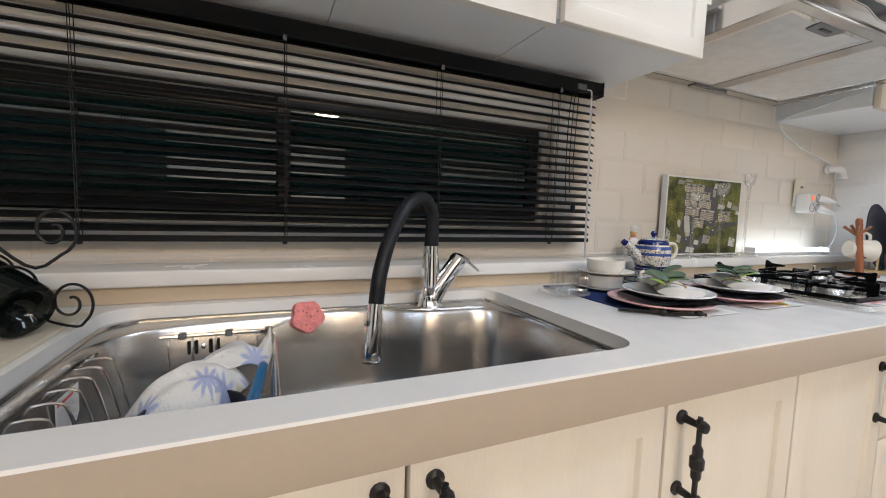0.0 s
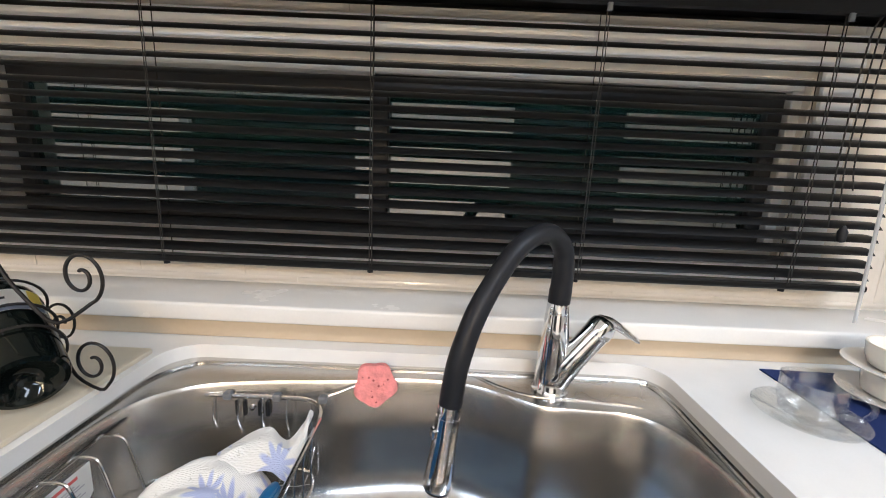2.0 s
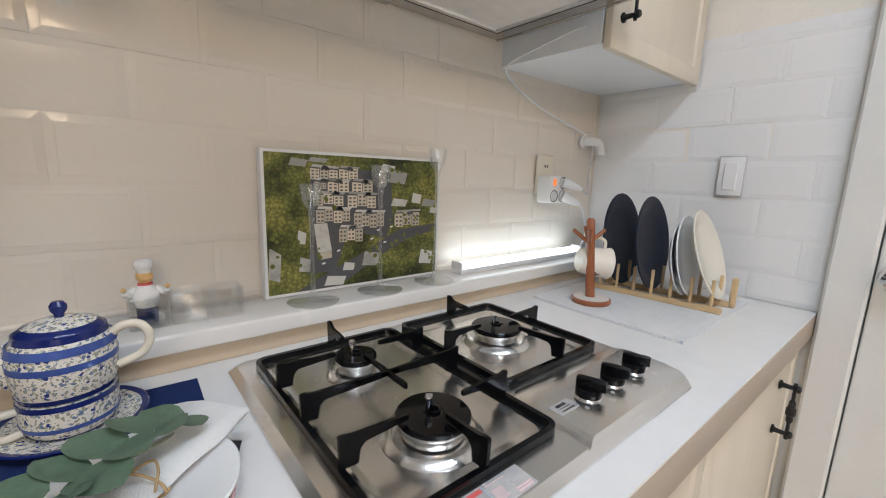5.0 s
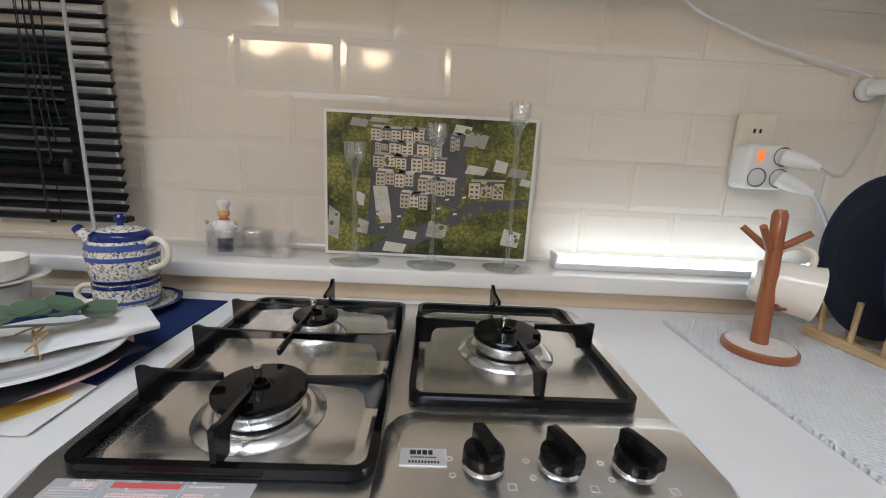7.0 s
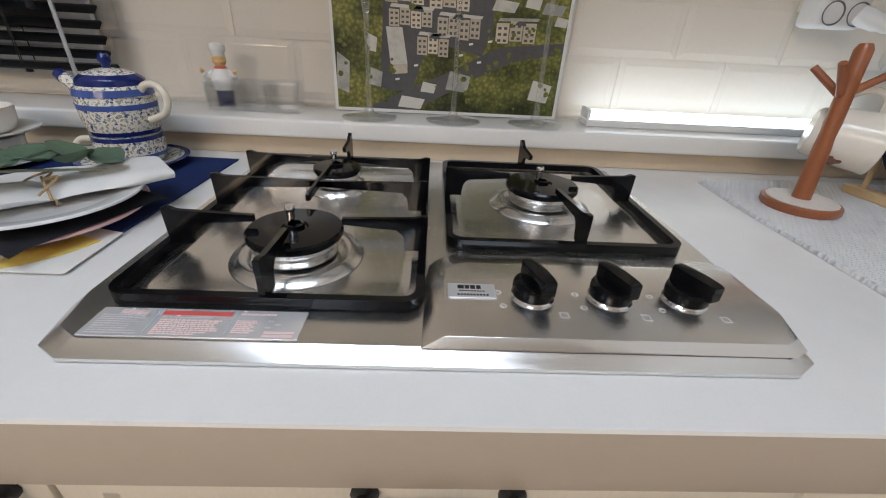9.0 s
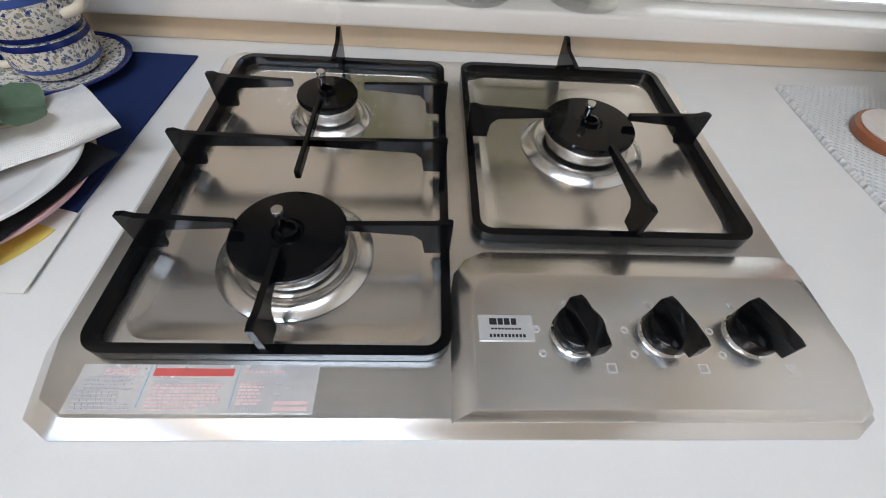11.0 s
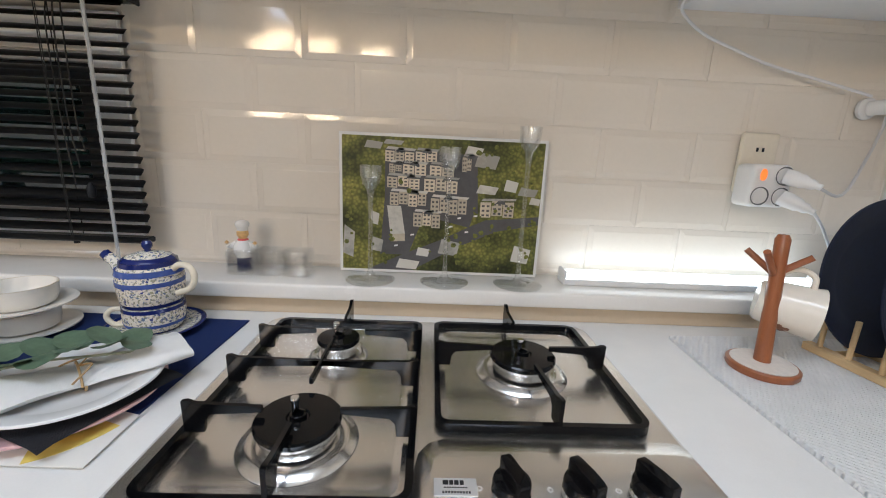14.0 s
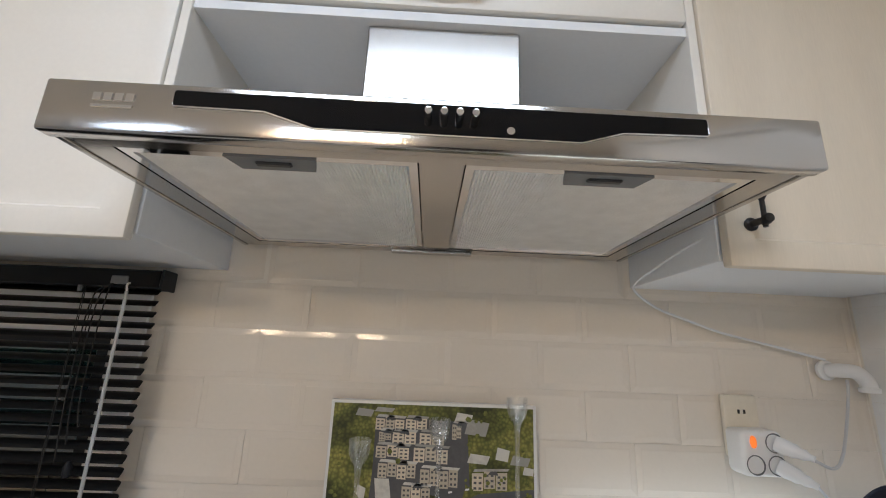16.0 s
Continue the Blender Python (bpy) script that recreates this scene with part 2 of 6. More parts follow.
def rounded(x0, x1, y0, y1, r, n=6):
    out = []
    for cx, cy, a0 in ((x1 - r, y1 - r, 0), (x0 + r, y1 - r, 90), (x0 + r, y0 + r, 180), (x1 - r, y0 + r, 270)):
        for k in range(n + 1):
            a = radians(a0 + 90 * k / n)
            out.append((cx + r * math.cos(a), cy + r * math.sin(a)))
    return out


def slab_with_hole(outer, inner, z0, z1, bm=None, more=()):
    bm = bm or bmesh.new()
    holes = [("o", outer), ("i", inner)] + [("i%d" % k, h) for k, h in enumerate(more)]
    loops = {}
    for z in (z0, z1):
        edges = []
        for key, line in holes:
            vs = [bm.verts.new((x, y, z)) for x, y in line]
            loops[key, z] = vs
            edges += [bm.edges.new((vs[k], vs[(k + 1) % len(vs)])) for k in range(len(vs))]
        bmesh.ops.triangle_fill(bm, edges=edges, use_beauty=True)
    for key, _ in holes:
        a, b = loops[key, z0], loops[key, z1]
        for k in range(len(a)):
            bm.faces.new((a[k], a[(k + 1) % len(a)], b[(k + 1) % len(a)], b[k]))
    return bm


def panel_door(x0, x1, z0, z1, y, thick=0.02, rail=0.055):
    """A door leaf facing -y with a routed, raised centre panel; y is its front."""
    bm = box(x0, x1, y, y + thick, z0, z1, 0.004, seg=2)
    bm.faces.ensure_lookup_table()
    f = max((f for f in bm.faces if f.normal.y < -0.9), key=lambda f: f.calc_area())
    for inset, depth in ((rail, 0.0), (0.006, 0.006), (0.010, 0.0), (0.022, -0.005)):
        bmesh.ops.inset_region(bm, faces=[f], thickness=inset)
        for v in f.verts:
            v.co.y += depth
    return bm


def pull(a, b, out, r=0.0045):
    """A wrought pull between two posts, standing off along out."""
    a, b, out = Vector(a), Vector(b), Vector(out)
    bm = bmesh.new()
    d = (b - a).normalized()
    for p in (a, b):
        lathe([(0, 0), (0.0105, 0), (0.011, 0.003), (0.006, 0.006), (0.0045, out.length), (0.009, out.length + 0.004), (0.007, out.length + 0.010), (0, out.length + 0.012)],
              p, 12, bm, out.to_track_quat("Z", "Y").to_matrix().to_4x4())
    c, e = a + out, b + out
    tube([c - d * 0.012, c, c.lerp(e, 0.3), c.lerp(e, 0.5), c.lerp(e, 0.7), e, e + d * 0.012], r, 10, bm, 6,
         radii=[r * 0.8, r * 1.1, r * 0.8, r * 1.5, r * 2.1, r * 1.5, r * 0.8, r * 1.1, r * 0.8])
    return bm


C = 0.905          # top of the worktop
WX0, WX1 = -1.45, 2.42

# ---- setting ----
RX0, RX1, RY = -5.0, 4.6, -5.2
tagged(part("floor", box(RX0 - 0.2, RX1 + 0.2, RY - 0.2, 0.2, -0.10, 0.0), FLOORM), "unseen kitchen floor boards, made pale to bounce light upward", "floor", kind="structure")
tagged(part("ceiling", box(RX0 - 0.2, RX1 + 0.2, RY - 0.2, 0.2, 2.35, 2.45), CEIL), "plain white painted ceiling", "ceiling", kind="structure")
tagged(part("wall_west", box(RX0 - 0.2, RX0, RY - 0.2, -1.6, 0, 2.35), PAINT), "plain white painted wall", "wall", kind="structure")
bm = box(WX0 - 0.2, WX0, -1.6, 0.2, 0, 2.35)
box(RX0 - 0.2, WX0 - 0.2, -1.6, -1.4, 0, 2.35, bm=bm)
tagged(part("wall_partition", bm, PAINT), "plain white painted partition wall", "wall", kind="structure")
tagged(part("wall_far_east", box(RX1, RX1 + 0.2, RY - 0.2, -1.6, 0, 2.35), PAINT), "plain white painted wall", "wall", kind="structure")
south = [(-3.64, -1.19), (1.10, 2.72)]
bm = bmesh.new()
edges_ = [RX0] + [v for p in south for v in p] + [RX1]
for a, b in zip(edges_[::2], edges_[1::2]):
    box(a, b, RY - 0.2, RY, 0, 2.35, bm=bm)
for a, b in south:
    box(a, b, RY - 0.2, RY, 2.1, 2.35, bm=bm)
tagged(part("wall_south", bm, PAINT), "plain white painted wall with two dark windows", "wall", kind="structure")
for k, (a, b) in enumerate(south):
    w = root("window_%d" % (k + 2), (a + b) / 2, RY - 0.1, 0, "tall dark window at night with a dark frame", "window", kind="structure")
    bm = slab_with_hole([(a, 0), (b, 0), (b, 2.1), (a, 2.1)], [(a + 0.06, 0.06), (b - 0.06, 0.06), (b - 0.06, 2.04), (a + 0.06, 2.04)], 0.06, 0.12)
    bmesh.ops.transform(bm, matrix=pose(0, RY - 0.02, 0, 90, 0, 0), verts=bm.verts)
    part("window_frame", bm, DARKFRAME, w)
    part("pane", box(a + 0.06, b - 0.06, RY - 0.115, RY - 0.105, 0.06, 2.04), DARKFRAME, w)

# back wall with the opening for the window
OX0, OX1, OZ0, OZ1 = -0.70, 0.80, 1.055, 1.375
bm = bmesh.new()
box(WX0, OX0, 0.006, 0.2, 0, 2.35, bm=bm)
box(OX1, 2.62, 0.006, 0.2, 0, 2.35, bm=bm)
box(OX0, OX1, 0.006, 0.2, 0, OZ0, bm=bm)
box(OX0, OX1, 0.006, 0.2, OZ1, 2.35, bm=bm)
wall_n = tagged(part("wall_north", bm, GROUT), "ivory bevelled subway tiles with fine pale joints", "wall", kind="structure")
bm = bmesh.new()
box(WX1 + 0.006, 2.62, -0.658, 0.006, 0, 2.35, bm=bm)
box(WX1 + 0.006, 2.62, -1.64, -1.58, 0, 2.35, bm=bm)
box(WX1 + 0.006, 2.62, -1.58, -0.658, 2.06, 2.35, bm=bm)
box(2.62, RX1, -1.64, -1.58, 0, 2.35, bm=bm)
wall_e = tagged(part("wall_east", bm, GROUT), "white tiled side wall beside a door", "wall", kind="structure")

# window: outer frame, two sliding sashes, panes
win = root("window_1", 0.05, 0.1, OZ0, "sliding window with dark sashes, night outside", "window", kind="structure")
bm = bmesh.new()
for b in ((OX0, OX1, OZ0, OZ0 + 0.02), (OX0, OX1, OZ1 - 0.018, OZ1), (OX0, OX0 + 0.02, OZ0 + 0.02, OZ1 - 0.018), (OX1 - 0.02, OX1, OZ0 + 0.02, OZ1 - 0.018)):
    box(b[0], b[1], 0.02, 0.15, b[2], b[3], 0.002, bm)
part("window_frame", bm, PVC, win)
# assumed casing, added as a white backing that brightens the slat gaps
bm = bmesh.new()
for b in ((-0.93, 0.868, 1.385, 1.442), (-0.93, 0.868, 1.020, 1.050), (-0.93, -0.705, 1.050, 1.385), (0.805, 0.868, 1.050, 1.385)):
    box(b[0], b[1], -0.010, -0.0005, b[2], b[3], 0.0015, bm)
part("casing", bm, CASING, win, "assumed white casing behind the blind, added to brighten its gaps")
for sx0, sx1, sy in ((0.035, OX1 - 0.022, 0.03), (OX0 + 0.022, 0.075, 0.075)):
    bm = bmesh.new()
    z0, z1, w = OZ0 + 0.021, OZ1 - 0.019, 0.030
    for b in ((sx0, sx1, z0, z0 + w), (sx0, sx1, z1 - w, z1), (sx0, sx0 + w, z0 + w, z1 - w), (sx1 - w, sx1, z0 + w, z1 - w)):
        box(b[0], b[1], sy, sy + 0.035, b[2], b[3], 0.003, bm)
    sash = part("sash", bm, DARKFRAME, win)
    part("pane", box(sx0 + w, sx1 - w, sy + 0.014, sy + 0.02, z0 + w, z1 - w), NIGHTGLASS, sash)

# ledge along the wall over the worktop, and the strip below it
tagged(part("window_ledge", box(WX0, WX1, -0.128, 0.002, 0.938, 0.968, 0.005, seg=3), LEDGE), "white stone ledge along the tiled wall", "ledge", kind="structure")
tagged(part("baseboard", box(WX0, WX1, -0.112, 0.0, C + 0.001, 0.937), STRIP), "beige upstand strip under the white ledge", "upstand", kind="structure")

# side door with casing
door = root("door_1", 2.45, -1.1, 0, "white side door with a round metal knob, shut", "door", kind="structure")
bm = bmesh.new()
box(2.395, 2.56, -0.735, -0.658, 0, 2.08, 0.006, bm)
box(2.395, 2.56, -1.58, -1.50, 0, 2.08, 0.006, bm)
box(2.396, 2.56, -1.50, -0.735, 2.0, 2.079, 0.006, bm)
part("door_frame", bm, PVC, door)
leaf = part("door_leaf", box(2.43, 2.47, -1.497, -0.738, 0.005, 1.997, 0.003), PVC, door)
bm = lathe([(0, 0), (0.030, 0), (0.031, 0.004), (0.024, 0.008), (0.011, 0.012), (0.011, 0.035), (0.024, 0.042), (0.027, 0.055), (0.022, 0.066), (0, 0.070)], (2.43, -0.772, 1.02), 28, None, pose(0, 0, 0, 0, -90, 0))
part("door_knob", bm, CHROME, leaf, "polished metal knob")

# ceiling lights
for lx, ly, _, _ in PANELS:
    lamp = root("ceiling_light", lx, ly, 2.35, "flat white rectangular ceiling light, lit", "ceiling light", "ceiling lights")
    bm = slab_with_hole(rounded(lx - 0.58, lx + 0.58, ly - 0.18, ly + 0.18, 0.02), rounded(lx - 0.55, lx + 0.55, ly - 0.15, ly + 0.15, 0.01), 2.309, 2.35)
    part("frame", bm, WHITEPLASTIC, lamp)
    part("diffuser", box(lx - 0.549, lx + 0.549, ly - 0.149, ly + 0.149, 2.315, 2.33), LAMPGLOW, lamp)
for lx, ly in DOWNLIGHTS:
    lamp = root("downlight", lx, ly, 2.35, "small recessed warm downlight, lit", "downlight", "downlights")
    part("ring", lathe([(0.042, 0), (0.052, 0), (0.054, 0.004), (0.052, 0.012), (0.042, 0.012)], (lx, ly, 2.3385), 28, None, Matrix.Diagonal((1.5, 1.5, 1, 1)), close=True), WHITEPLASTIC, lamp)
    part("diffuser", lathe([(0, 0), (0.062, 0), (0.062, 0.006), (0, 0.006)], (lx, ly, 2.342), 28), SPOTGLOW, lamp)

# ---- base units ----
units = [(-1.44, -0.632, "pair"), (-0.632, -0.24, "single"), (-0.24, 0.53, "pair"), (0.53, 1.188, "pair"), (1.188, 1.75, "drawers"), (1.75, 2.418, "single")]
for x0, x1, what in units:
    unit = root("base_cabinet", (x0 + x1) / 2, -0.35, 0.0, "cream base cabinet with routed panel fronts under the worktop", "cabinet", "base cabinets")
    part("body", box(x0 + 0.001, x1 - 0.001, -0.615, -0.02, 0.10, 0.66 if x0 == -0.24 else 0.86), CREAM, unit)
    part("plinth", box(x0 + 0.001, x1 - 0.001, -0.57, -0.55, 0.0, 0.10), CREAM, unit)
    yf, zt = -0.637, 0.834
    if what == "drawers":
        for z0, z1 in ((0.645, zt), (0.38, 0.641), (0.11, 0.376)):
            d = part("drawer_front", panel_door(x0 + 0.002, x1 - 0.002, z0, z1, yf, rail=0.04), CREAM, unit)
            zc = z1 - 0.026 if z1 > 0.7 else (z0 + z1) / 2
            xc = (x0 + x1) / 2
            part("handle", pull((xc - 0.055, yf, zc), (xc + 0.055, yf, zc), (0, -0.028, 0)), BLACKIRON, d, "black wrought metal pull")
    else:
        xm = (x0 + x1) / 2
        leaves = [(x0, xm, xm - 0.03), (xm, x1, xm + 0.03)] if what == "pair" else [(x0, x1, x0 + 0.035 if x0 < 1 else x0 + 0.485)]
        if x0 == 0.53:
            leaves = [(x0, xm, x0 + 0.03), (xm, x1, x1 - 0.03)]
        for a, b, hx in leaves:
            d = part("door", panel_door(a + 0.002, b - 0.002, 0.11, zt, yf), CREAM, unit)
            part("handle", pull((hx, yf, 0.808 if x0 < 1.7 else 0.762), (hx, yf, 0.70 if x0 < 1.7 else 0.648), (0, -0.028, 0)), BLACKIRON, d, "black wrought metal pull")

# ---- worktop with the opening for the sink ----
CUT = rounded(-0.243, 0.524, -0.598, -0.142, 0.05, 6)
outer = [(WX0, -0.655), (WX1, -0.655), (WX1, -0.001), (WX0, -0.001)]
top = root("worktop", 0.5, -0.33, C - 0.02, "long white stone worktop with shade put into its beige front edge", "worktop")
bm = slab_with_hole(outer, CUT, C - 0.022, C)
part("slab", bm, WORKTOP, top)
# front face takes the darkened beige, shade included in the colour
part("front_edge", box(WX0, WX1, -0.6555, -0.632, 0.840, C - 0.0012, 0.004, seg=2), EDGE, top, "worktop front edge, its beige darkened for shade")

# ---- sink ----
sink = root("kitchen_sink", 0.15, -0.36, 0.68, "brushed stainless steel single-bowl sink set under the worktop", "sink")
WAVE = [(-0.230, -0.50), (-0.230, -0.35), (-0.216, -0.275), (-0.165, -0.226), (-0.08, -0.205), (0.03, -0.194), (0.13, -0.180), (0.215, -0.186),
        (0.280, -0.214), (0.325, -0.237), (0.385, -0.241), (0.437, -0.246), (0.474, -0.272), (0.498, -0.335), (0.503, -0.42), (0.500, -0.525),
        (0.484, -0.572), (0.440, -0.589), (0.30, -0.591), (0.0, -0.591), (-0.155, -0.589), (-0.214, -0.568)]
loop = [(p.x, p.y) for p in curve_points([(x, y, 0) for x, y in WAVE + WAVE[:1]], 5)[:-1]]


def shrink(line, d):
    n, out = len(line), []
    for k in range(n):
        a, b = Vector(line[k - 1]), Vector(line[(k + 1) % n])
        t = (b - a).normalized()
        out.append((line[k][0] + t.y * d, line[k][1] - t.x * d))
    return out


DECK = C - 0.022
bm = slab_with_hole(rounded(-0.262, 0.543, -0.614, -0.128, 0.05), loop, DECK - 0.0035, DECK)
part("deck", bm, SINKSTEEL, sink)
bm = bmesh.new()
rings = []
for d, z in ((0.0, DECK - 0.0005), (0.003, DECK - 0.006), (0.008, 0.80), (0.014, 0.745), (0.020, 0.722), (0.032, 0.705), (0.050, 0.697), (0.075, 0.694)):
    rings.append([bm.verts.new((x, y, z)) for x, y in shrink(loop, d)])
for a, b in zip(rings, rings[1:]):
    for k in range(len(a)):
        bm.faces.new((a[k], a[(k + 1) % len(a)], b[(k + 1) % len(a)], b[k]))
bm.faces.new(rings[-1])
bmesh.ops.triangulate(bm, faces=[f for f in bm.faces if len(f.verts) > 4])
part("bowl", bm, SINKSTEEL, sink, angle=60)
# raised rim of the deck, recess beside the tap, overflow slots
part("rim", tube([(0.508, -0.62, DECK), (0.510, -0.45, DECK), (0.511, -0.30, DECK), (0.511, -0.22, DECK), (0.503, -0.173, DECK), (0.470, -0.159, DECK), (0.2, -0.156, DECK), (-0.15, -0.157, DECK), (-0.205, -0.172, DECK), (-0.234, -0.215, DECK), (-0.238, -0.30, DECK), (-0.238, -0.45, DECK), (-0.238, -0.62, DECK)], 0.0042, 8), SINKSTEEL, sink)
part("deck_groove", tube([(0.222, -0.160, DECK - 0.004), (0.243, -0.172, DECK), (0.268, -0.192, DECK), (0.315, -0.214, DECK), (0.395, -0.220, DECK), (0.445, -0.226, DECK), (0.475, -0.234, DECK - 0.004)], 0.0024, 8), SINKSTEEL, sink)
bm = bmesh.new()
for k in (-2, -1, 1, 2):
    box(-0.090 + k * 0.011 - 0.003, -0.090 + k * 0.011 + 0.003, -0.2175, -0.209, 0.832, 0.857, 0.002, bm)
part("overflow_slots", bm, DARKFRAME, sink, "dark overflow slots")
part("overflow_screw", lathe([(0, 0), (0.004, 0.001), (0, 0.003)], (-0.090, -0.2155, 0.845), 10, None, pose(0, 0, 0, 90)), CHROME, sink)

# strainer ring and stopper disc on the bottom of the bowl
PALEBLUE = material("pale_blue_plastic", (0.42, 0.55, 0.74), 0.45, vary=0.05)
SLATE = material("slate_blue_plastic", (0.055, 0.115, 0.19), 0.42, vary=0.06)
strain = root("sink_strainer", 0.148, -0.325, 0.694, "slate blue round sink strainer in the drain", "strainer")
part("flange", lathe([(0.055, 0.002), (0.088, 0.002), (0.09, 0.006), (0.085, 0.011), (0.066, 0.012), (0.062, 0.006), (0.055, 0.004)], (0.148, -0.325, 0.695), 40, close=True), SLATE, strain)
part("ring", lathe([(0.044, 0.008), (0.060, 0.008), (0.062, 0.014), (0.058, 0.020), (0.050, 0.020), (0.046, 0.014)], (0.148, -0.325, 0.695), 40, close=True), material("grey_blue_plastic", (0.25, 0.34, 0.44), 0.4), strain)
part("basket", lathe([(0, 0.002), (0.044, 0.002), (0.048, 0.010), (0.045, 0.010), (0.042, 0.005), (0, 0.005)], (0.148, -0.325, 0.695), 32), SLATE, strain)
disc = root("drain_stopper", 0.349, -0.315, 0.694, "pale blue round drain cover on the sink bottom", "drain cover")
part("plate", lathe([(0, 0.0), (0.060, 0.001), (0.066, 0.006), (0.064, 0.010), (0.045, 0.008), (0.032, 0.007), (0, 0.007)], (0.349, -0.315, 0.697), 40), PALEBLUE, disc)
part("grip", lathe([(0.030, 0.0), (0.031, 0.012), (0.028, 0.016), (0, 0.017)], (0.347, -0.318, 0.704), 36), PALEBLUE, disc)

# ---- tap ----
tap = root("kitchen_tap", 0.342, -0.195, DECK, "chrome kitchen tap with a bent black rubber hose spout", "tap")
fx, fy = 0.342, -0.193
part("body", lathe([(0, 0), (0.027, 0), (0.027, 0.004), (0.024, 0.008), (0.0225, 0.03), (0.020, 0.08), (0.017, 0.118), (0.0165, 0.12), (0.0165, 0.122), (0.0155, 0.136), (0, 0.136)], (fx, fy, DECK), 32), CHROME, tap)
bm = tube([(fx + 0.004, fy - 0.004, DECK + 0.02), (fx + 0.022, fy - 0.006, DECK + 0.05), (fx + 0.046, fy - 0.006, DECK + 0.082), (fx + 0.058, fy - 0.006, DECK + 0.098)], 0.019, 18, None, 6, [0.022, 0.0205, 0.0195, 0.019, 0.0188, 0.0185])
part("mixer_arm", bm, CHROME, tap)
lever = part("lever_cap", lathe([(0, 0), (0.0195, 0), (0.0195, 0.012), (0.017, 0.020), (0.010, 0.025), (0, 0.026)], (fx + 0.056, fy - 0.006, DECK + 0.094), 28, None, pose(0, 0, 0, 0, 32, 0)), CHROME, tap)
part("lever", tube([(fx + 0.060, fy - 0.004, DECK + 0.113), (fx + 0.085, fy + 0.003, DECK + 0.105), (fx + 0.112, fy + 0.012, DECK + 0.086), (fx + 0.130, fy + 0.018, DECK + 0.074)], 0.010, 14, None, 6, [0.010, 0.0095, 0.008, 0.007, 0.0055, 0.004], flat=0.45), CHROME, lever)
part("hose", tube([(fx, fy, DECK + 0.134), (fx + 0.001, fy - 0.002, DECK + 0.185), (fx - 0.006, fy - 0.008, DECK + 0.218), (fx - 0.034, fy - 0.028, DECK + 0.238), (fx - 0.076, fy - 0.060, DECK + 0.220), (fx - 0.119, fy - 0.091, DECK + 0.158), (fx - 0.142, fy - 0.109, DECK + 0.095), (fx - 0.150, fy - 0.115, DECK + 0.040)], 0.0135, 18, None, 8,
                  [0.0155, 0.0148, 0.0138, 0.0132, 0.013, 0.013, 0.0135, 0.0138, 0.014]), RUBBER, tap, "bent black rubber hose")
sp, st = Vector((fx - 0.150, fy - 0.115, DECK + 0.041)), Vector((0.181, -0.322, 0.822))
q = (st - sp).to_track_quat("Z", "Y").to_matrix().to_4x4()
spray = part("spray_head", lathe([(0, 0), (0.0140, 0), (0.0142, 0.012), (0.0136, 0.0125), (0.0136, 0.014), (0.0145, 0.0145), (0.0150, 0.05), (0.0175, 0.085), (0.0180, 0.100), (0.0168, 0.102), (0, 0.102)], sp, 28, None, q), CHROME, tap)
part("button", box(-0.006, 0.006, 0.013, 0.019, 0.028, 0.040, 0.002, m=Matrix.Translation(sp) @ q @ pose(0, 0, 0, 0, 0, 30)), CHROME, spray)
part("nozzle", lathe([(0, 0.1), (0.0155, 0.1), (0.0155, 0.105), (0, 0.105)], sp, 24, None, q), RUBBER, spray)

# ---- blind ----
BX0, BX1, BY = -1.02, 0.912, -0.050
blind = root("venetian_blind", -0.05, BY, 1.02, "black slatted venetian blind, half open, before the window", "blind")
bm = box(BX0, BX1 + 0.008, BY - 0.022, BY + 0.022, 1.448, 1.486, 0.003)
head = part("headrail", bm, BLINDM, blind)
part("end_cap", box(BX1 + 0.008, BX1 + 0.013, BY - 0.024, BY + 0.024, 1.446, 1.488, 0.002), RUBBER, head)
part("bottom_rail", box(BX0, BX1, BY - 0.0125, BY + 0.0125, 1.017, 1.029, 0.003), BLINDM, blind)
# a crowned slat whose upper corners are rounded
CHORD, CROWN = 0.0220, 0.0022
slat = bmesh.new()
half = (BX1 - BX0) / 2
mid = (BX0 + BX1) / 2
ends = [-half, -half + 0.0015, -half + 0.004, -half + 0.008, -half + 0.013, half - 0.013, half - 0.008, half - 0.004, half - 0.0015, half]
sheets = []
for low in (0.0, 0.0005):
    rows_ = []
    for x in ends:
        inset = 1 - min(1.0, (half - abs(x)) / 0.013)
        top = 0.5 - 0.62 * (1 - math.sqrt(max(0.0, 1 - inset * inset)))
        row = []
        for k in range(7):
            u = -0.5 + (top + 0.5) * k / 6
            row.append(slat.verts.new((mid + x, u * CHORD, CROWN * (1 - 4 * u * u) - low)))
        rows_.append(row)
    sheets.append(rows_)
    for p, q in zip(rows_, rows_[1:]):
        for k in range(6):
            slat.faces.new((p[k], p[k + 1], q[k + 1], q[k]))
for k in (0, 6):
    for i in range(len(ends) - 1):
        slat.faces.new((sheets[0][i][k], sheets[0][i + 1][k], sheets[1][i + 1][k], sheets[1][i][k]))
for i in (0, len(ends) - 1):
    for k in range(6):
        slat.faces.new((sheets[0][i][k], sheets[0][i][k + 1], sheets[1][i][k + 1], sheets[1][i][k]))
first = part("slat", slat, BLINDM, blind)
PITCH, TILT, z = 0.0222, 34, 1.044
first.location = (0, BY, z)
first.rotation_euler = (radians(TILT), 0, 0)
while z + PITCH < 1.444:
    z += PITCH
    s = new("slat", first.data)
    s.parent, s.matrix_parent_inverse = blind, first.matrix_parent_inverse
    s.location, s.rotation_euler = (random.uniform(-0.0015, 0.0015), BY, z), (radians(TILT + random.uniform(-1.5, 1.5)), 0, 0)
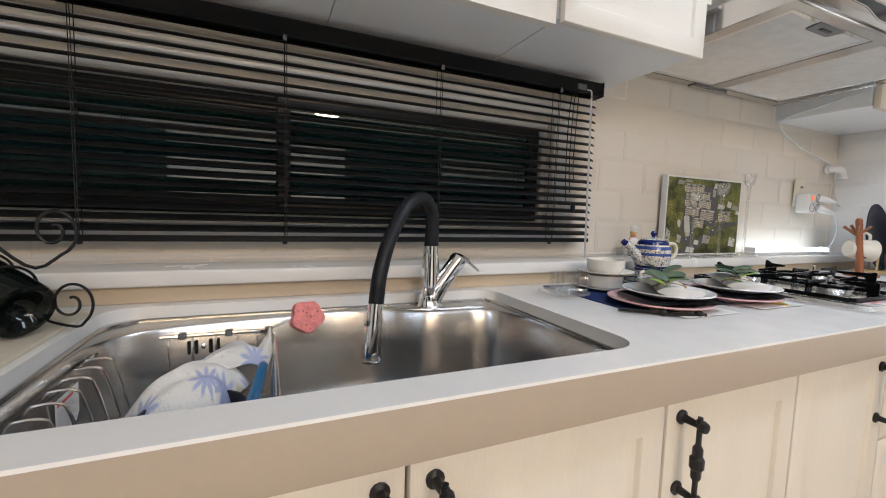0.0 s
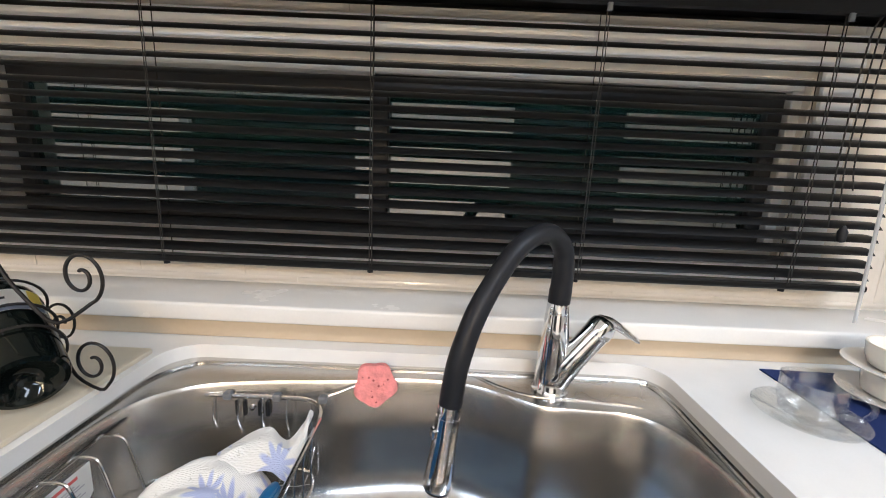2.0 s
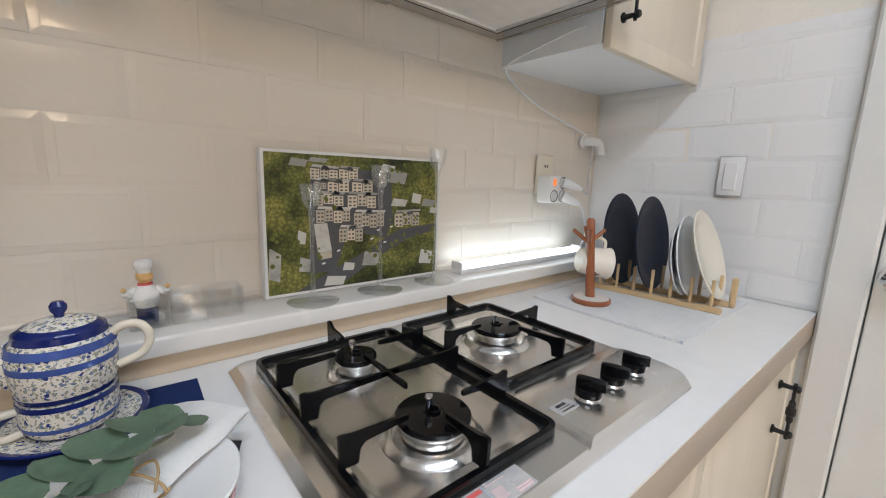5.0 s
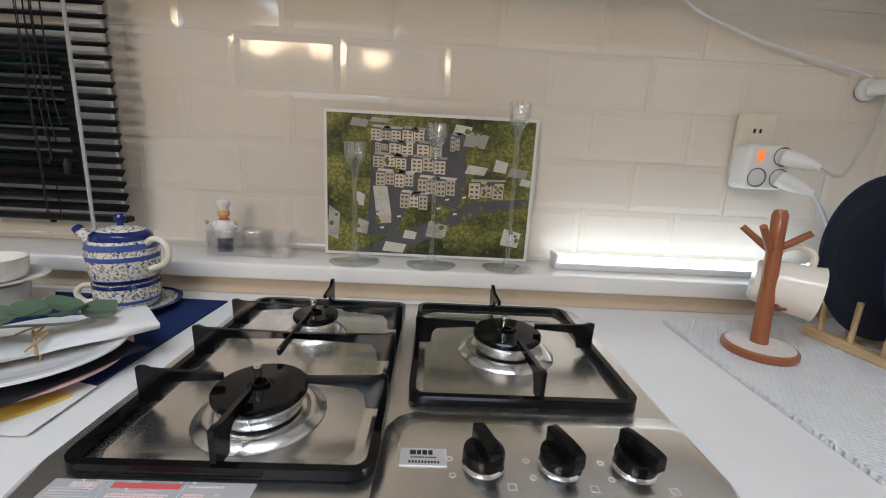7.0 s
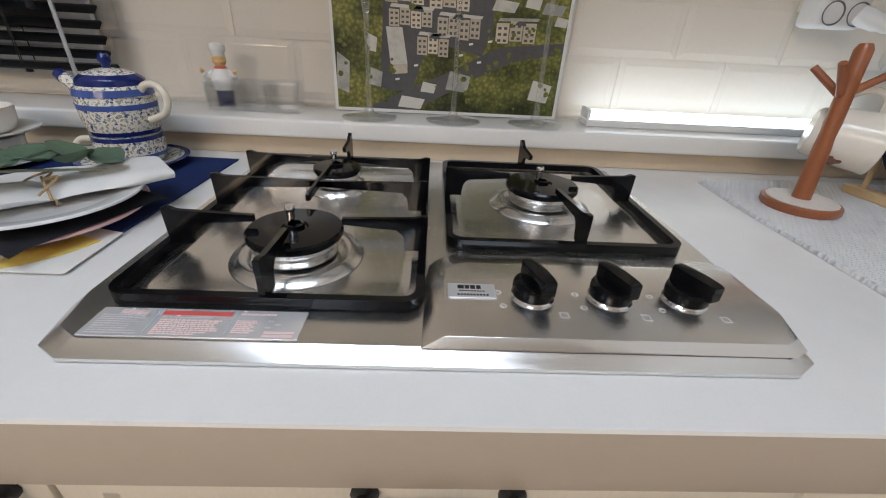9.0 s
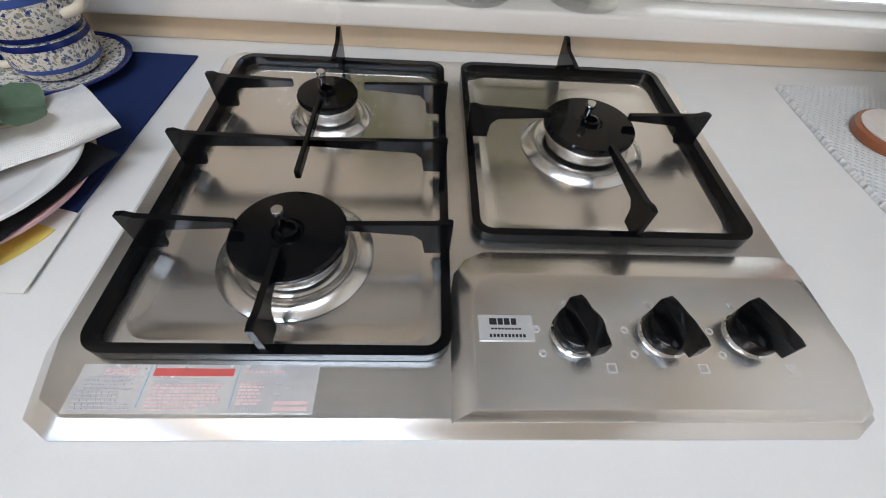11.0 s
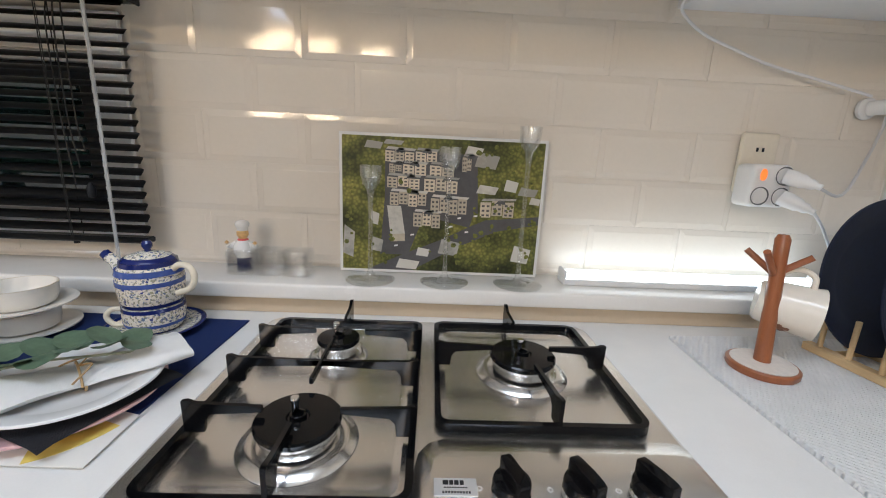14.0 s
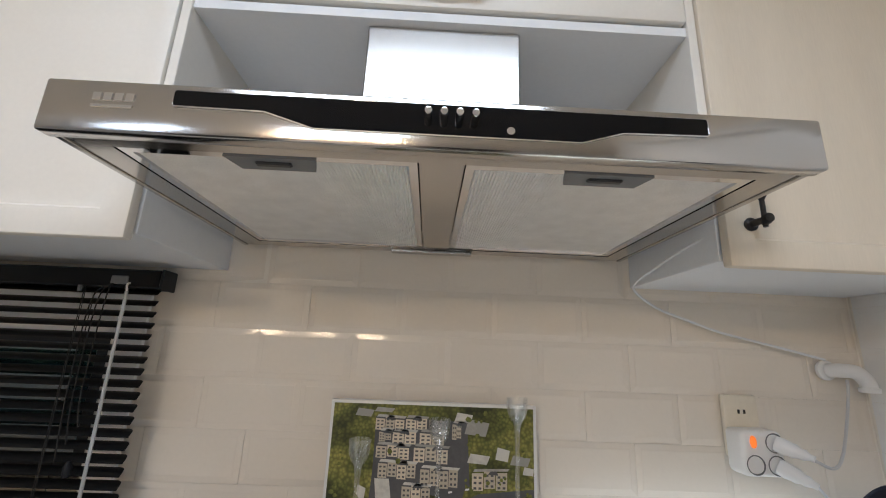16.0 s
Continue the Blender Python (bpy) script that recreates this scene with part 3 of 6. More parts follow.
for lx in (-0.67, -0.308, 0.049, 0.408, 0.769):
    bm = bmesh.new()
    for yy in (-0.0135, 0.0135):
        rod((lx, BY + yy, 1.025), (lx, BY + yy, 1.45), 0.0009, seg=6, bm=bm)
    rod((lx + 0.004, BY - 0.0145, 1.025), (lx + 0.004, BY - 0.0145, 1.45), 0.0008, seg=6, bm=bm)
    part("ladder_cord", bm, CORD, blind)
    part("cord_button", lathe([(0, -0.006), (0.005, -0.005), (0.005, 0), (0, 0.001)], (lx, BY - 0.004, 1.017), 12), RUBBER, blind)
    part("cord_clip", box(lx - 0.004, lx + 0.004, BY - 0.026, BY - 0.0215, 1.438, 1.450, 0.001), GREY, blind)
part("wand", rod((0.868, BY - 0.034, 1.44), (0.873, BY - 0.040, 0.972), 0.0031, seg=6), CLEARPLASTIC, blind, "clear plastic tilt wand")
part("wand_hook", tube([(0.862, BY - 0.023, 1.458), (0.866, BY - 0.034, 1.452), (0.868, BY - 0.034, 1.440)], 0.002, 8), WHITEPLASTIC, blind)
part("tilt_box", box(0.825, 0.858, BY - 0.026, BY - 0.02, 1.455, 1.472, 0.002), GREY, blind)
for k, cx in enumerate((0.800, 0.812, 0.826)):
    part("pull_cord", tube([(0.832, BY - 0.024, 1.458), (cx, BY - 0.028, 1.42), (cx - 0.004, BY - 0.026, 1.25), (cx + 0.004, BY - 0.026, 1.13 + 0.03 * k)], 0.0012, 6), CORD, blind)
part("cord_knob", lathe([(0, 0), (0.006, 0.002), (0.0075, 0.018), (0.003, 0.028), (0, 0.028)], (0.83, BY - 0.026, 1.105), 12), RUBBER, blind)

# ---- wall cabinets ----
UB = 1.505
def wall_unit(x0, x1, doors, label, mat=WHITECAB, z1=2.33):
    u = root("wall_cabinet", (x0 + x1) / 2, -0.15, UB, label, "cabinet", "wall cabinets")
    part("body", box(x0, x1, -0.287, 0.004, UB, z1, 0.001), CARCASS, u)
    for a, b, hx, kind in doors:
        if kind == "glass":
            bm = slab_with_hole([(a + 0.002, UB - 0.012), (b - 0.002, UB - 0.012), (b - 0.002, z1), (a + 0.002, z1)], [(a + 0.055, UB + 0.04), (b - 0.055, UB + 0.04), (b - 0.055, z1 - 0.055), (a + 0.055, z1 - 0.055)], -0.020, 0)
            bmesh.ops.transform(bm, matrix=pose(0, -0.289, 0, 90, 0, 0), verts=bm.verts)
            d = part("door", bm, mat, u)
            part("pane", box(a + 0.054, b - 0.054, -0.302, -0.297, UB + 0.038, z1 - 0.054), NIGHTGLASS, d)
        else:
            d = part("door", panel_door(a + 0.002, b - 0.002, UB - 0.012, z1, -0.309), mat, u)
        if hx is not None:
            part("handle", pull((hx, -0.309, UB + 0.055), (hx, -0.309, UB + 0.175), (0, -0.028, 0)), BLACKIRON, d, "black wrought metal pull")
    return u


wall_unit(0.575, 1.012, [(0.575, 1.012, 0.603, "panel")], "white wall cabinet with a routed panel door above the worktop")
wall_unit(0.14, 0.573, [(0.14, 0.573, 0.545, "glass")], "white wall cabinet with a dark glazed door above the window")
wall_unit(-0.85, 0.138, [(-0.85, -0.356, -0.385, "panel"), (-0.356, 0.138, -0.327, "panel")], "white double wall cabinet above the window")
# cream instead of white puts the warm light into this door's colour
wall_unit(1.915, 2.416, [(1.915, 2.416, 1.955, "panel")], "wall cabinet with a routed panel door beside the hood, warm light in its cream colour", CREAM)

# niche over the hood
niche = root("hood_cabinet", 1.46, -0.15, 1.62, "open white cabinet housing above the cooker hood", "cabinet")
part("side_panel", box(1.013, 1.029, -0.305, 0.004, 1.626, 2.33, 0.001), WHITECAB, niche)
part("side_panel", box(1.898, 1.914, -0.305, 0.004, 1.626, 2.33, 0.001), WHITECAB, niche)
part("back_panel", box(1.029, 1.898, -0.030, 0.004, 1.626, 2.33), CARCASS, niche)
part("shelf", box(1.029, 1.898, -0.300, -0.030, 1.912, 1.930), CARCASS, niche)
part("door", panel_door(1.031, 1.896, 1.935, 2.33, -0.309), WHITECAB, niche)
part("handle", pull((1.40, -0.309, 1.965), (1.52, -0.309, 1.965), (0, -0.028, 0)), BLACKIRON, niche, "black wrought metal pull")

# ---- cooker hood ----
hood = root("cooker_hood", 1.466, -0.25, 1.557, "slim brushed steel cooker hood with black control strip", "cooker hood")
HX0, HX1, HY, HZ0, HZ1 = 1.041, 1.892, -0.502, 1.559, 1.620
part("front_panel", box(HX0, HX1, HY, HY + 0.02, HZ0, HZ1, 0.003, seg=2), HOODSTEEL, hood)
for x in (HX0, HX1 - 0.008):
    part("side_panel", box(x, x + 0.008, HY + 0.0202, -0.002, HZ0 + 0.004, HZ1 + 0.004, 0.001), HOODSTEEL, hood)
part("top_panel", box(HX0 + 0.0082, HX1 - 0.0082, HY + 0.0202, -0.002, HZ1 - 0.004, HZ1 + 0.002, 0.001), HOODSTEEL, hood)
bm = bmesh.new()
FL, FR = (1.088, 1.442), (1.496, 1.848)
FY0, FY1 = -0.455, -0.038
zb = HZ0 + 0.006
slab_with_hole([(HX0 + 0.0084, HY + 0.0204), (HX1 - 0.0084, HY + 0.0204), (HX1 - 0.0084, -0.004), (HX0 + 0.0084, -0.004)],
               [(FL[0], FY0), (FL[1], FY0), (FL[1], FY1), (FL[0], FY1)], zb, zb + 0.004, bm, [[(FR[0], FY0), (FR[1], FY0), (FR[1], FY1), (FR[0], FY1)]])
part("underside", bm, HOODSTEEL, hood)
for a, b in (FL, FR):
    bm = slab_with_hole([(a + 0.002, FY0 + 0.002), (b - 0.002, FY0 + 0.002), (b - 0.002, FY1 - 0.002), (a + 0.002, FY1 - 0.002)],
                        [(a + 0.013, FY0 + 0.013), (b - 0.013, FY0 + 0.013), (b - 0.013, FY1 - 0.013), (a + 0.013, FY1 - 0.013)], zb + 0.001, zb + 0.008)
    filt = part("grease_filter", bm, CHROME, hood, "perforated aluminium grease filter")
    bm = bmesh.new()
    n = 74
    for k in range(n):
        x = a + 0.013 + (b - a - 0.026) * (k + 0.5) / n
        w = (b - a - 0.026) / n
        vs = [bm.verts.new((x - w / 2, FY0 + 0.013, zb + 0.0062)), bm.verts.new((x, FY0 + 0.013, zb + 0.0036)), bm.verts.new((x + w / 2, FY0 + 0.013, zb + 0.0062)),
              bm.verts.new((x - w / 2, FY1 - 0.013, zb + 0.0062)), bm.verts.new((x, FY1 - 0.013, zb + 0.0036)), bm.verts.new((x + w / 2, FY1 - 0.013, zb + 0.0062))]
        bm.faces.new((vs[0], vs[1], vs[4], vs[3]))
        bm.faces.new((vs[1], vs[2], vs[5], vs[4]))
    part("mesh", bm, FILTER, filt, angle=5)
    xc = (a + b) / 2
    hb = prism([(xc - 0.055, FY0 + 0.006), (xc + 0.055, FY0 + 0.006), (xc + 0.046, FY0 + 0.040), (xc - 0.046, FY0 + 0.040)], zb - 0.001, zb + 0.004)
    grip = part("latch", hb, GREY, filt, "grey plastic latch")
    part("latch_slot", box(xc - 0.022, xc + 0.022, FY0 + 0.016, FY0 + 0.026, zb - 0.004, zb + 0.001, 0.002), DARKFRAME, grip)
part("rear_catch", box(1.37, 1.55, -0.03, -0.004, zb - 0.006, zb, 0.002), HOODSTEEL, hood)
strip = [(1.181, 1.611), (1.758, 1.611), (1.760, 1.609), (1.760, 1.593), (1.758, 1.591), (1.665, 1.589), (1.619, 1.575), (1.330, 1.575), (1.276, 1.592), (1.181, 1.593), (1.179, 1.595), (1.179, 1.609)]
bm = prism([(x, z) for x, z in strip], 0.0, 0.002)
bmesh.ops.transform(bm, matrix=pose(0, HY, 0, 90, 0, 0), verts=bm.verts)
panel = part("control_strip", bm, ENAMEL, hood, "glossy black control strip")
part("strip_edge", tube([(x, HY - 0.001, z) for x, z in strip + strip[:1]], 0.0011, 6, None, 1), CHROME, hood, "polished edge round the strip")
for k in range(4):
    part("button", lathe([(0, 0), (0.0046, 0), (0.0046, 0.012), (0.0040, 0.0135), (0, 0.014)], (1.4515 + 0.0168 * k, HY - 0.002, 1.596), 16, None, pose(0, 0, 0, 90)), CHROME, panel)
part("indicator", lathe([(0, 0), (0.0045, 0), (0.0045, 0.002), (0, 0.002)], (1.541, HY - 0.002, 1.583), 16, None, pose(0, 0, 0, 90)), CHROME, panel)
bm = bmesh.new()
for k in range(4):
    box(1.094 + 0.0115 * k, 1.1025 + 0.0115 * k, HY - 0.0008, HY, 1.596, 1.605, bm=bm)
box(1.094, 1.137, HY - 0.0008, HY, 1.588, 1.591, bm=bm)
part("badge", bm, CHROME, hood, "embossed bright maker's mark")
part("duct", box(1.330, 1.602, -0.285, -0.034, 1.623, 1.911, 0.003), SINKSTEEL, hood, "plain steel duct box")

# ---- hob ----
hob = root("gas_hob", 1.466, -0.38, C, "built-in brushed steel gas hob with three burners", "gas hob")
HL, HR, HF, HB = 1.180, 1.752, -0.611, -0.155
HZ = C + 0.013
TRAY_L = rounded(1.228, 1.440, -0.550, -0.204, 0.018, 5)
TRAY_R = rounded(1.488, 1.704, -0.446, -0.200, 0.018, 5)
hob_line = [(HL + 0.012, HB), (HR - 0.012, HB), (HR, HB - 0.012), (HR, HF + 0.055), (HR - 0.010, HF + 0.012), (HR - 0.03, HF), (HL + 0.03, HF), (HL + 0.010, HF + 0.012), (HL, HF + 0.055), (HL, HB - 0.012)]
bm = bmesh.new()
inn = [((x - 1.466) * 0.963 + 1.466, (y + 0.38) * 0.955 - 0.38) for x, y in hob_line]
slab_with_hole(inn, TRAY_L, HZ - 0.001, HZ, bm, [TRAY_R])
ra = [bm.verts.new((x, y, C + 0.001)) for x, y in hob_line]
rb = [bm.verts.new((x, y, C + 0.004)) for x, y in hob_line]
rc = [bm.verts.new((x, y, HZ - 0.0003)) for x, y in inn]
for a, b in ((ra, rb), (rb, rc)):
    for k in range(len(a)):
        bm.faces.new((a[k], a[(k + 1) % len(a)], b[(k + 1) % len(a)], b[k]))
for tray in (TRAY_L, TRAY_R):
    cx = sum(p[0] for p in tray) / len(tray)
    cy = sum(p[1] for p in tray) / len(tray)
    rings = [[bm.verts.new((cx + (x - cx) * s, cy + (y - cy) * s, z)) for x, y in tray] for s, z in ((1.0, HZ - 0.0004), (0.985, HZ - 0.0010), (0.93, HZ - 0.0036), (0.90, HZ - 0.0040))]
    for a, b in zip(rings, rings[1:]):
        for k in range(len(a)):
            bm.faces.new((a[k], a[(k + 1) % len(a)], b[(k + 1) % len(a)], b[k]))
    bm.faces.new(rings[-1])
part("top_plate", bm, STEEL, hob)
# raised control field with sloped back and side
FIELD = [(1.452, -0.603), (1.4525, -0.515), (1.456, -0.492), (1.466, -0.477), (1.482, -0.469), (1.60, -0.468), (1.735, -0.468), (1.744, -0.476), (1.745, -0.56), (1.735, -0.596), (1.722, -0.603)]
TOPFIELD = [(1.468, -0.597), (1.469, -0.525), (1.472, -0.508), (1.479, -0.499), (1.491, -0.495), (1.60, -0.4945), (1.730, -0.4945), (1.738, -0.500), (1.739, -0.56), (1.730, -0.589), (1.718, -0.597)]
kz = HZ + 0.0065
bm = bmesh.new()
rings = []
for u, z in ((0.0, HZ - 0.0003), (0.08, HZ + 0.0006), (0.88, kz - 0.0008), (1.0, kz - 0.0001), (1.03, kz)):
    rings.append([bm.verts.new((a[0] + (b[0] - a[0]) * u, a[1] + (b[1] - a[1]) * u, z)) for a, b in zip(FIELD, TOPFIELD)])
for a, b in zip(rings, rings[1:]):
    for k in range(len(a)):
        bm.faces.new((a[k], a[(k + 1) % len(a)], b[(k + 1) % len(a)], b[k]))
bm.faces.new(rings[-1])
part("control_field", bm, STEEL, hob, angle=25)
ALU = material("cast_aluminium", (0.76, 0.75, 0.73), 0.24, 1.0, vary=0.05, scale=40)
TF = HZ - 0.0040


def burner(x, y, r):
    b = part("burner", lathe([(r * 1.40, 0.0), (r * 1.385, 0.0012), (r * 1.19, 0.0058), (r * 1.17, 0.0062), (r * 1.02, 0.0052), (r * 0.95, 0.003), (r * 0.5, 0.003)], (x, y, TF + 0.0003), 44), ALU, hob, "bright aluminium burner dish")
    bm = lathe([(r * 0.55, 0.004), (r * 0.84, 0.006), (r * 0.86, 0.012), (r * 0.93, 0.016), (r * 0.94, 0.021), (r * 0.90, 0.022), (0, 0.022)], (x, y, TF), 44)
    part("burner_head", bm, ALU, b)
    part("burner_cap", lathe([(0, 0.023), (r * 0.97, 0.023), (r * 1.0, 0.0245), (r * 1.0, 0.028), (r * 0.96, 0.0300), (r * 0.28, 0.0308), (r * 0.24, 0.029), (0.007, 0.029), (0, 0.029)], (x, y, TF), 48), ENAMEL, b, "round black enamel cap")
    part("hub", lathe([(0.0085, 0.0295), (0.0085, 0.0335), (0.0062, 0.0340), (0.0062, 0.030)], (x, y, TF), 20, close=True), ENAMEL, b)
    part("pin", lathe([(0, 0.026), (0.0035, 0.026), (0.0035, 0.044), (0.0046, 0.045), (0.0050, 0.0475), (0.0042, 0.050), (0, 0.050)], (x - 0.004, y + 0.004, TF), 14), CHROME, b)


burner(1.331, -0.474, 0.044)
burner(1.330, -0.286, 0.031)
burner(1.598, -0.322, 0.046)


def square_bar(line, w, z0, z1, bm):
    """A closed bar along an outline."""
    outer = line
    cx = sum(p[0] for p in line) / len(line)
    cy = sum(p[1] for p in line) / len(line)
    inner = shrink(line, w) if (Vector(shrink(line, w)[0]) - Vector((cx, cy))).length < (Vector(line[0]) - Vector((cx, cy))).length else shrink(line, -w)
    return slab_with_hole(outer, inner, z0, z1, bm)


def arm(start, inward, length, bm, z0, fin=0.0):
    """A flat support finger that rises from the frame and reaches inward."""
    d = Vector((*inward, 0)).normalized()
    t = Vector((-d.y, d.x, 0)) * 0.0024
    s = Vector((*start, 0))
    prof = [(-0.002, z0), (-0.003, C + 0.054 + fin), (0.003, C + 0.055 + fin), (0.010 + fin, C + 0.0525), (length, C + 0.050), (length, C + 0.044), (0.026, C + 0.040), (0.020, C + 0.034), (0.018, z0)]
    lo = [bm.verts.new(s + d * u - t + Vector((0, 0, z))) for u, z in prof]
    hi = [bm.verts.new(s + d * u + t + Vector((0, 0, z))) for u, z in prof]
    n = len(prof)
    bm.faces.new(lo)
    bm.faces.new(hi[::-1])
    for k in range(n):
        bm.faces.new((lo[k], lo[(k + 1) % n], hi[(k + 1) % n], hi[k]))


def grate(x0, x1, y0, y1, arms, bridge=None):
    g = root("pan_support", (x0 + x1) / 2, (y0 + y1) / 2, HZ, "black enamelled steel pan support on the hob", "pan support", "pan supports")
    bm = square_bar(rounded(x0, x1, y0, y1, 0.018, 6), 0.0072, HZ + 0.0012, HZ + 0.0105, bmesh.new())
    bmesh.ops.bevel(bm, geom=[e for e in bm.edges if e.calc_face_angle(0) > 1.2], offset=0.0022, segments=2, affect="EDGES")
    part("frame", bm, ENAMEL, g)
    for s, d, ln, fin in arms:
        bm = bmesh.new()
        arm(s, d, ln, bm, HZ + 0.006, fin)
        part("finger", bm, ENAMEL, g)
    if bridge is not None:
        bm = bmesh.new()
        arm((x0 + 0.004, bridge), (1, 0), 0.13, bm, HZ + 0.006)
        arm((x1 - 0.004, bridge), (-1, 0), 0.13, bm, HZ + 0.006)
        part("bridge", bm, ENAMEL, g)
        xm = (x0 + x1) / 2 - 0.003
        part("cross_finger", box(xm - 0.0024, xm + 0.0024, bridge - 0.044, bridge + 0.062, C + 0.043, C + 0.0515, 0.001), ENAMEL, g)
    for fx_ in (x0 + 0.02, x1 - 0.02):
        for fy_ in (y0 + 0.004, y1 - 0.004):
            part("foot", lathe([(0, 0), (0.003, 0), (0.003, 0.0022), (0, 0.0022)], (fx_, fy_, HZ), 8), RUBBER, g)
    return g


grate(1.211, 1.453, -0.564, -0.186, [((1.217, -0.474), (1, 0), 0.078, 0), ((1.451, -0.474), (-1, 0), 0.076, 0), ((1.331, -0.560), (0, 1), 0.062, 0),
                                      ((1.217, -0.286), (1, 0), 0.080, 0), ((1.451, -0.286), (-1, 0), 0.082, 0), ((1.331, -0.190), (0, -1), 0.050, 0.006)], -0.378)
grate(1.473, 1.719, -0.459, -0.182, [((1.477, -0.322), (1, 0), 0.078, 0), ((1.713, -0.322), (-1, 0), 0.078, 0), ((1.612, -0.455), (-0.10, 1), 0.085, 0), ((1.596, -0.186), (0.08, -1), 0.052, 0.006)])

# knobs
PALEMARK = material("etched_mark", (0.74, 0.74, 0.73), 0.5, 0.6)
for k, (kx, turn) in enumerate(((1.541, -24), (1.605, -22), (1.668, -20))):
    kb = part("knob_ring", lathe([(0.0150, 0), (0.0178, 0), (0.0178, 0.0016), (0.0168, 0.0026), (0.0150, 0.0024)], (kx, -0.545, kz), 32, close=True), CHROME, hob)
    bm = lathe([(0, 0.002), (0.0165, 0.002), (0.0175, 0.010), (0.0168, 0.013), (0.0150, 0.014), (0, 0.014)], (kx, -0.545, kz), 32)
    part("knob", bm, ENAMEL, kb, "black knob with a raised grip")
    bm = prism([(-0.0050, -0.0225), (0.0050, -0.0225), (0.0056, -0.018), (0.0062, -0.004), (0.0060, 0.012), (0.0045, 0.0165), (-0.0045, 0.0165), (-0.0060, 0.012), (-0.0062, -0.004), (-0.0056, -0.018)], 0.0135, 0.0265, bev=0.0014, m=Matrix.Translation((kx, -0.545, kz)) @ pose(0, 0, 0, 0, 0, turn + 40))
    part("grip", bm, ENAMEL, kb)
    bm = bmesh.new()
    for ox, oy in ((-0.028, 0.003), (-0.026, -0.015), (-0.004, 0.024)):
        lathe([(0.0018, 0), (0.0028, 0), (0.0028, 0.0004), (0.0018, 0.0004)], (kx + ox, -0.545 + oy, kz), 14, bm, close=True)
    for a, b, c, d in ((0.016, 0.023, -0.0285, -0.0275), (0.016, 0.023, -0.0225, -0.0215), (0.016, 0.017, -0.0275, -0.0225), (0.022, 0.023, -0.0275, -0.0225)):
        box(kx + a, kx + b, -0.545 + c, -0.545 + d, kz, kz + 0.0003, bm=bm)
    tagged(part("printed_mark", bm, PALEMARK, hob), kind="stuff")

# badge and label: plain bars for small print
PRINTGREY = material("ink_grey", (0.52, 0.50, 0.51), 0.5)
INK = material("ink_black", (0.02, 0.02, 0.022), 0.5)
REDINK = material("ink_red", (0.72, 0.13, 0.12), 0.45, vary=0.04)
PINKINK = material("ink_pink", (0.80, 0.60, 0.58), 0.5, vary=0.05)
BLUEINK = material("ink_pale_blue", (0.45, 0.62, 0.72), 0.5)
FOIL = material("label_film", (0.74, 0.75, 0.76), 0.3, 0.6, vary=0.03)
FILM = material("clear_label_film", (0.82, 0.81, 0.81), 0.26, 0.5, vary=0.04, scale=30)
badge = part("badge", box(1.472, 1.511, -0.5515, -0.5315, kz, kz + 0.0012, 0.0004), FOIL, hob, "white metal badge with dark lettering bars")
bm = bmesh.new()
for x, w in ((1.4800, 0.0052), (1.4860, 0.0036), (1.4905, 0.0040), (1.4955, 0.0036)):
    box(x, x + w, -0.5395, -0.5345, kz + 0.0012, kz + 0.0015, bm=bm)
for k in range(9):
    box(1.481 + k * 0.0024, 1.4828 + k * 0.0024, -0.5432, -0.5420, kz + 0.0012, kz + 0.0014, bm=bm)
for k in range(10):
    box(1.4795 + k * 0.0026, 1.4812 + k * 0.0026, -0.5490, -0.5466, kz + 0.0012, kz + 0.0014, bm=bm)
part("lettering", bm, INK, badge)
lab = part("warning_label", box(1.217, 1.366, -0.598, -0.5675, HZ, HZ + 0.0006), FILM, hob, "printed pale film label with red heading")
rows_of = random.Random(11)


def print_lines(x0, x1, y0, y1, pitch, high):
    """Rows of word-long bars."""
    out, y = [], y0
    while y > y1:
        x, end = x0, x1 - rows_of.uniform(0, 0.35) * (x1 - x0)
        while x < end:
            w = rows_of.uniform(0.0012, 0.0046)
            out.append((x, min(end, x + w), y - high, y))
            x += w + 0.0007
        y -= pitch
    return out


for name, mat, boxes in (
        ("red_heading", REDINK, [(1.262, 1.312, -0.575, -0.570)]),
        ("pink_print", PINKINK, print_lines(1.232, 1.257, -0.570, -0.5735, 0.0017, 0.0011) + print_lines(1.264, 1.310, -0.580, -0.595, 0.0021, 0.0012) + print_lines(1.318, 1.354, -0.571, -0.574, 0.0030, 0.0016)
         + print_lines(1.318, 1.336, -0.579, -0.592, 0.0021, 0.0012) + [(1.341, 1.362, -0.5925, -0.5905), (1.341, 1.362, -0.5962, -0.5938)]),
        ("blue_print", BLUEINK, [(1.2588, 1.2594, -0.594, -0.568), (1.3143, 1.3149, -0.594, -0.568)]),
        ("dark_print", PRINTGREY, print_lines(1.221, 1.256, -0.5755, -0.595, 0.0024, 0.0010) + print_lines(1.264, 1.300, -0.5768, -0.579, 0.0020, 0.0008)
         + [(1.340 + 0.006 * (k % 2), 1.3440 + 0.006 * (k % 2), -0.580 - 0.0035 * k, -0.5785 - 0.0035 * k) for k in range(3)] + [(1.318 + 0.0020 * k, 1.3189 + 0.0020 * k, -0.5965, -0.5945) for k in range(7)])):
    bm = bmesh.new()
    for a, b, c, d in boxes:
        box(a, b, c, d, HZ + 0.0006, HZ + 0.0009, bm=bm)
    tagged(part(name, bm, mat, lab), kind="" if len(boxes) == 1 else "stuff")

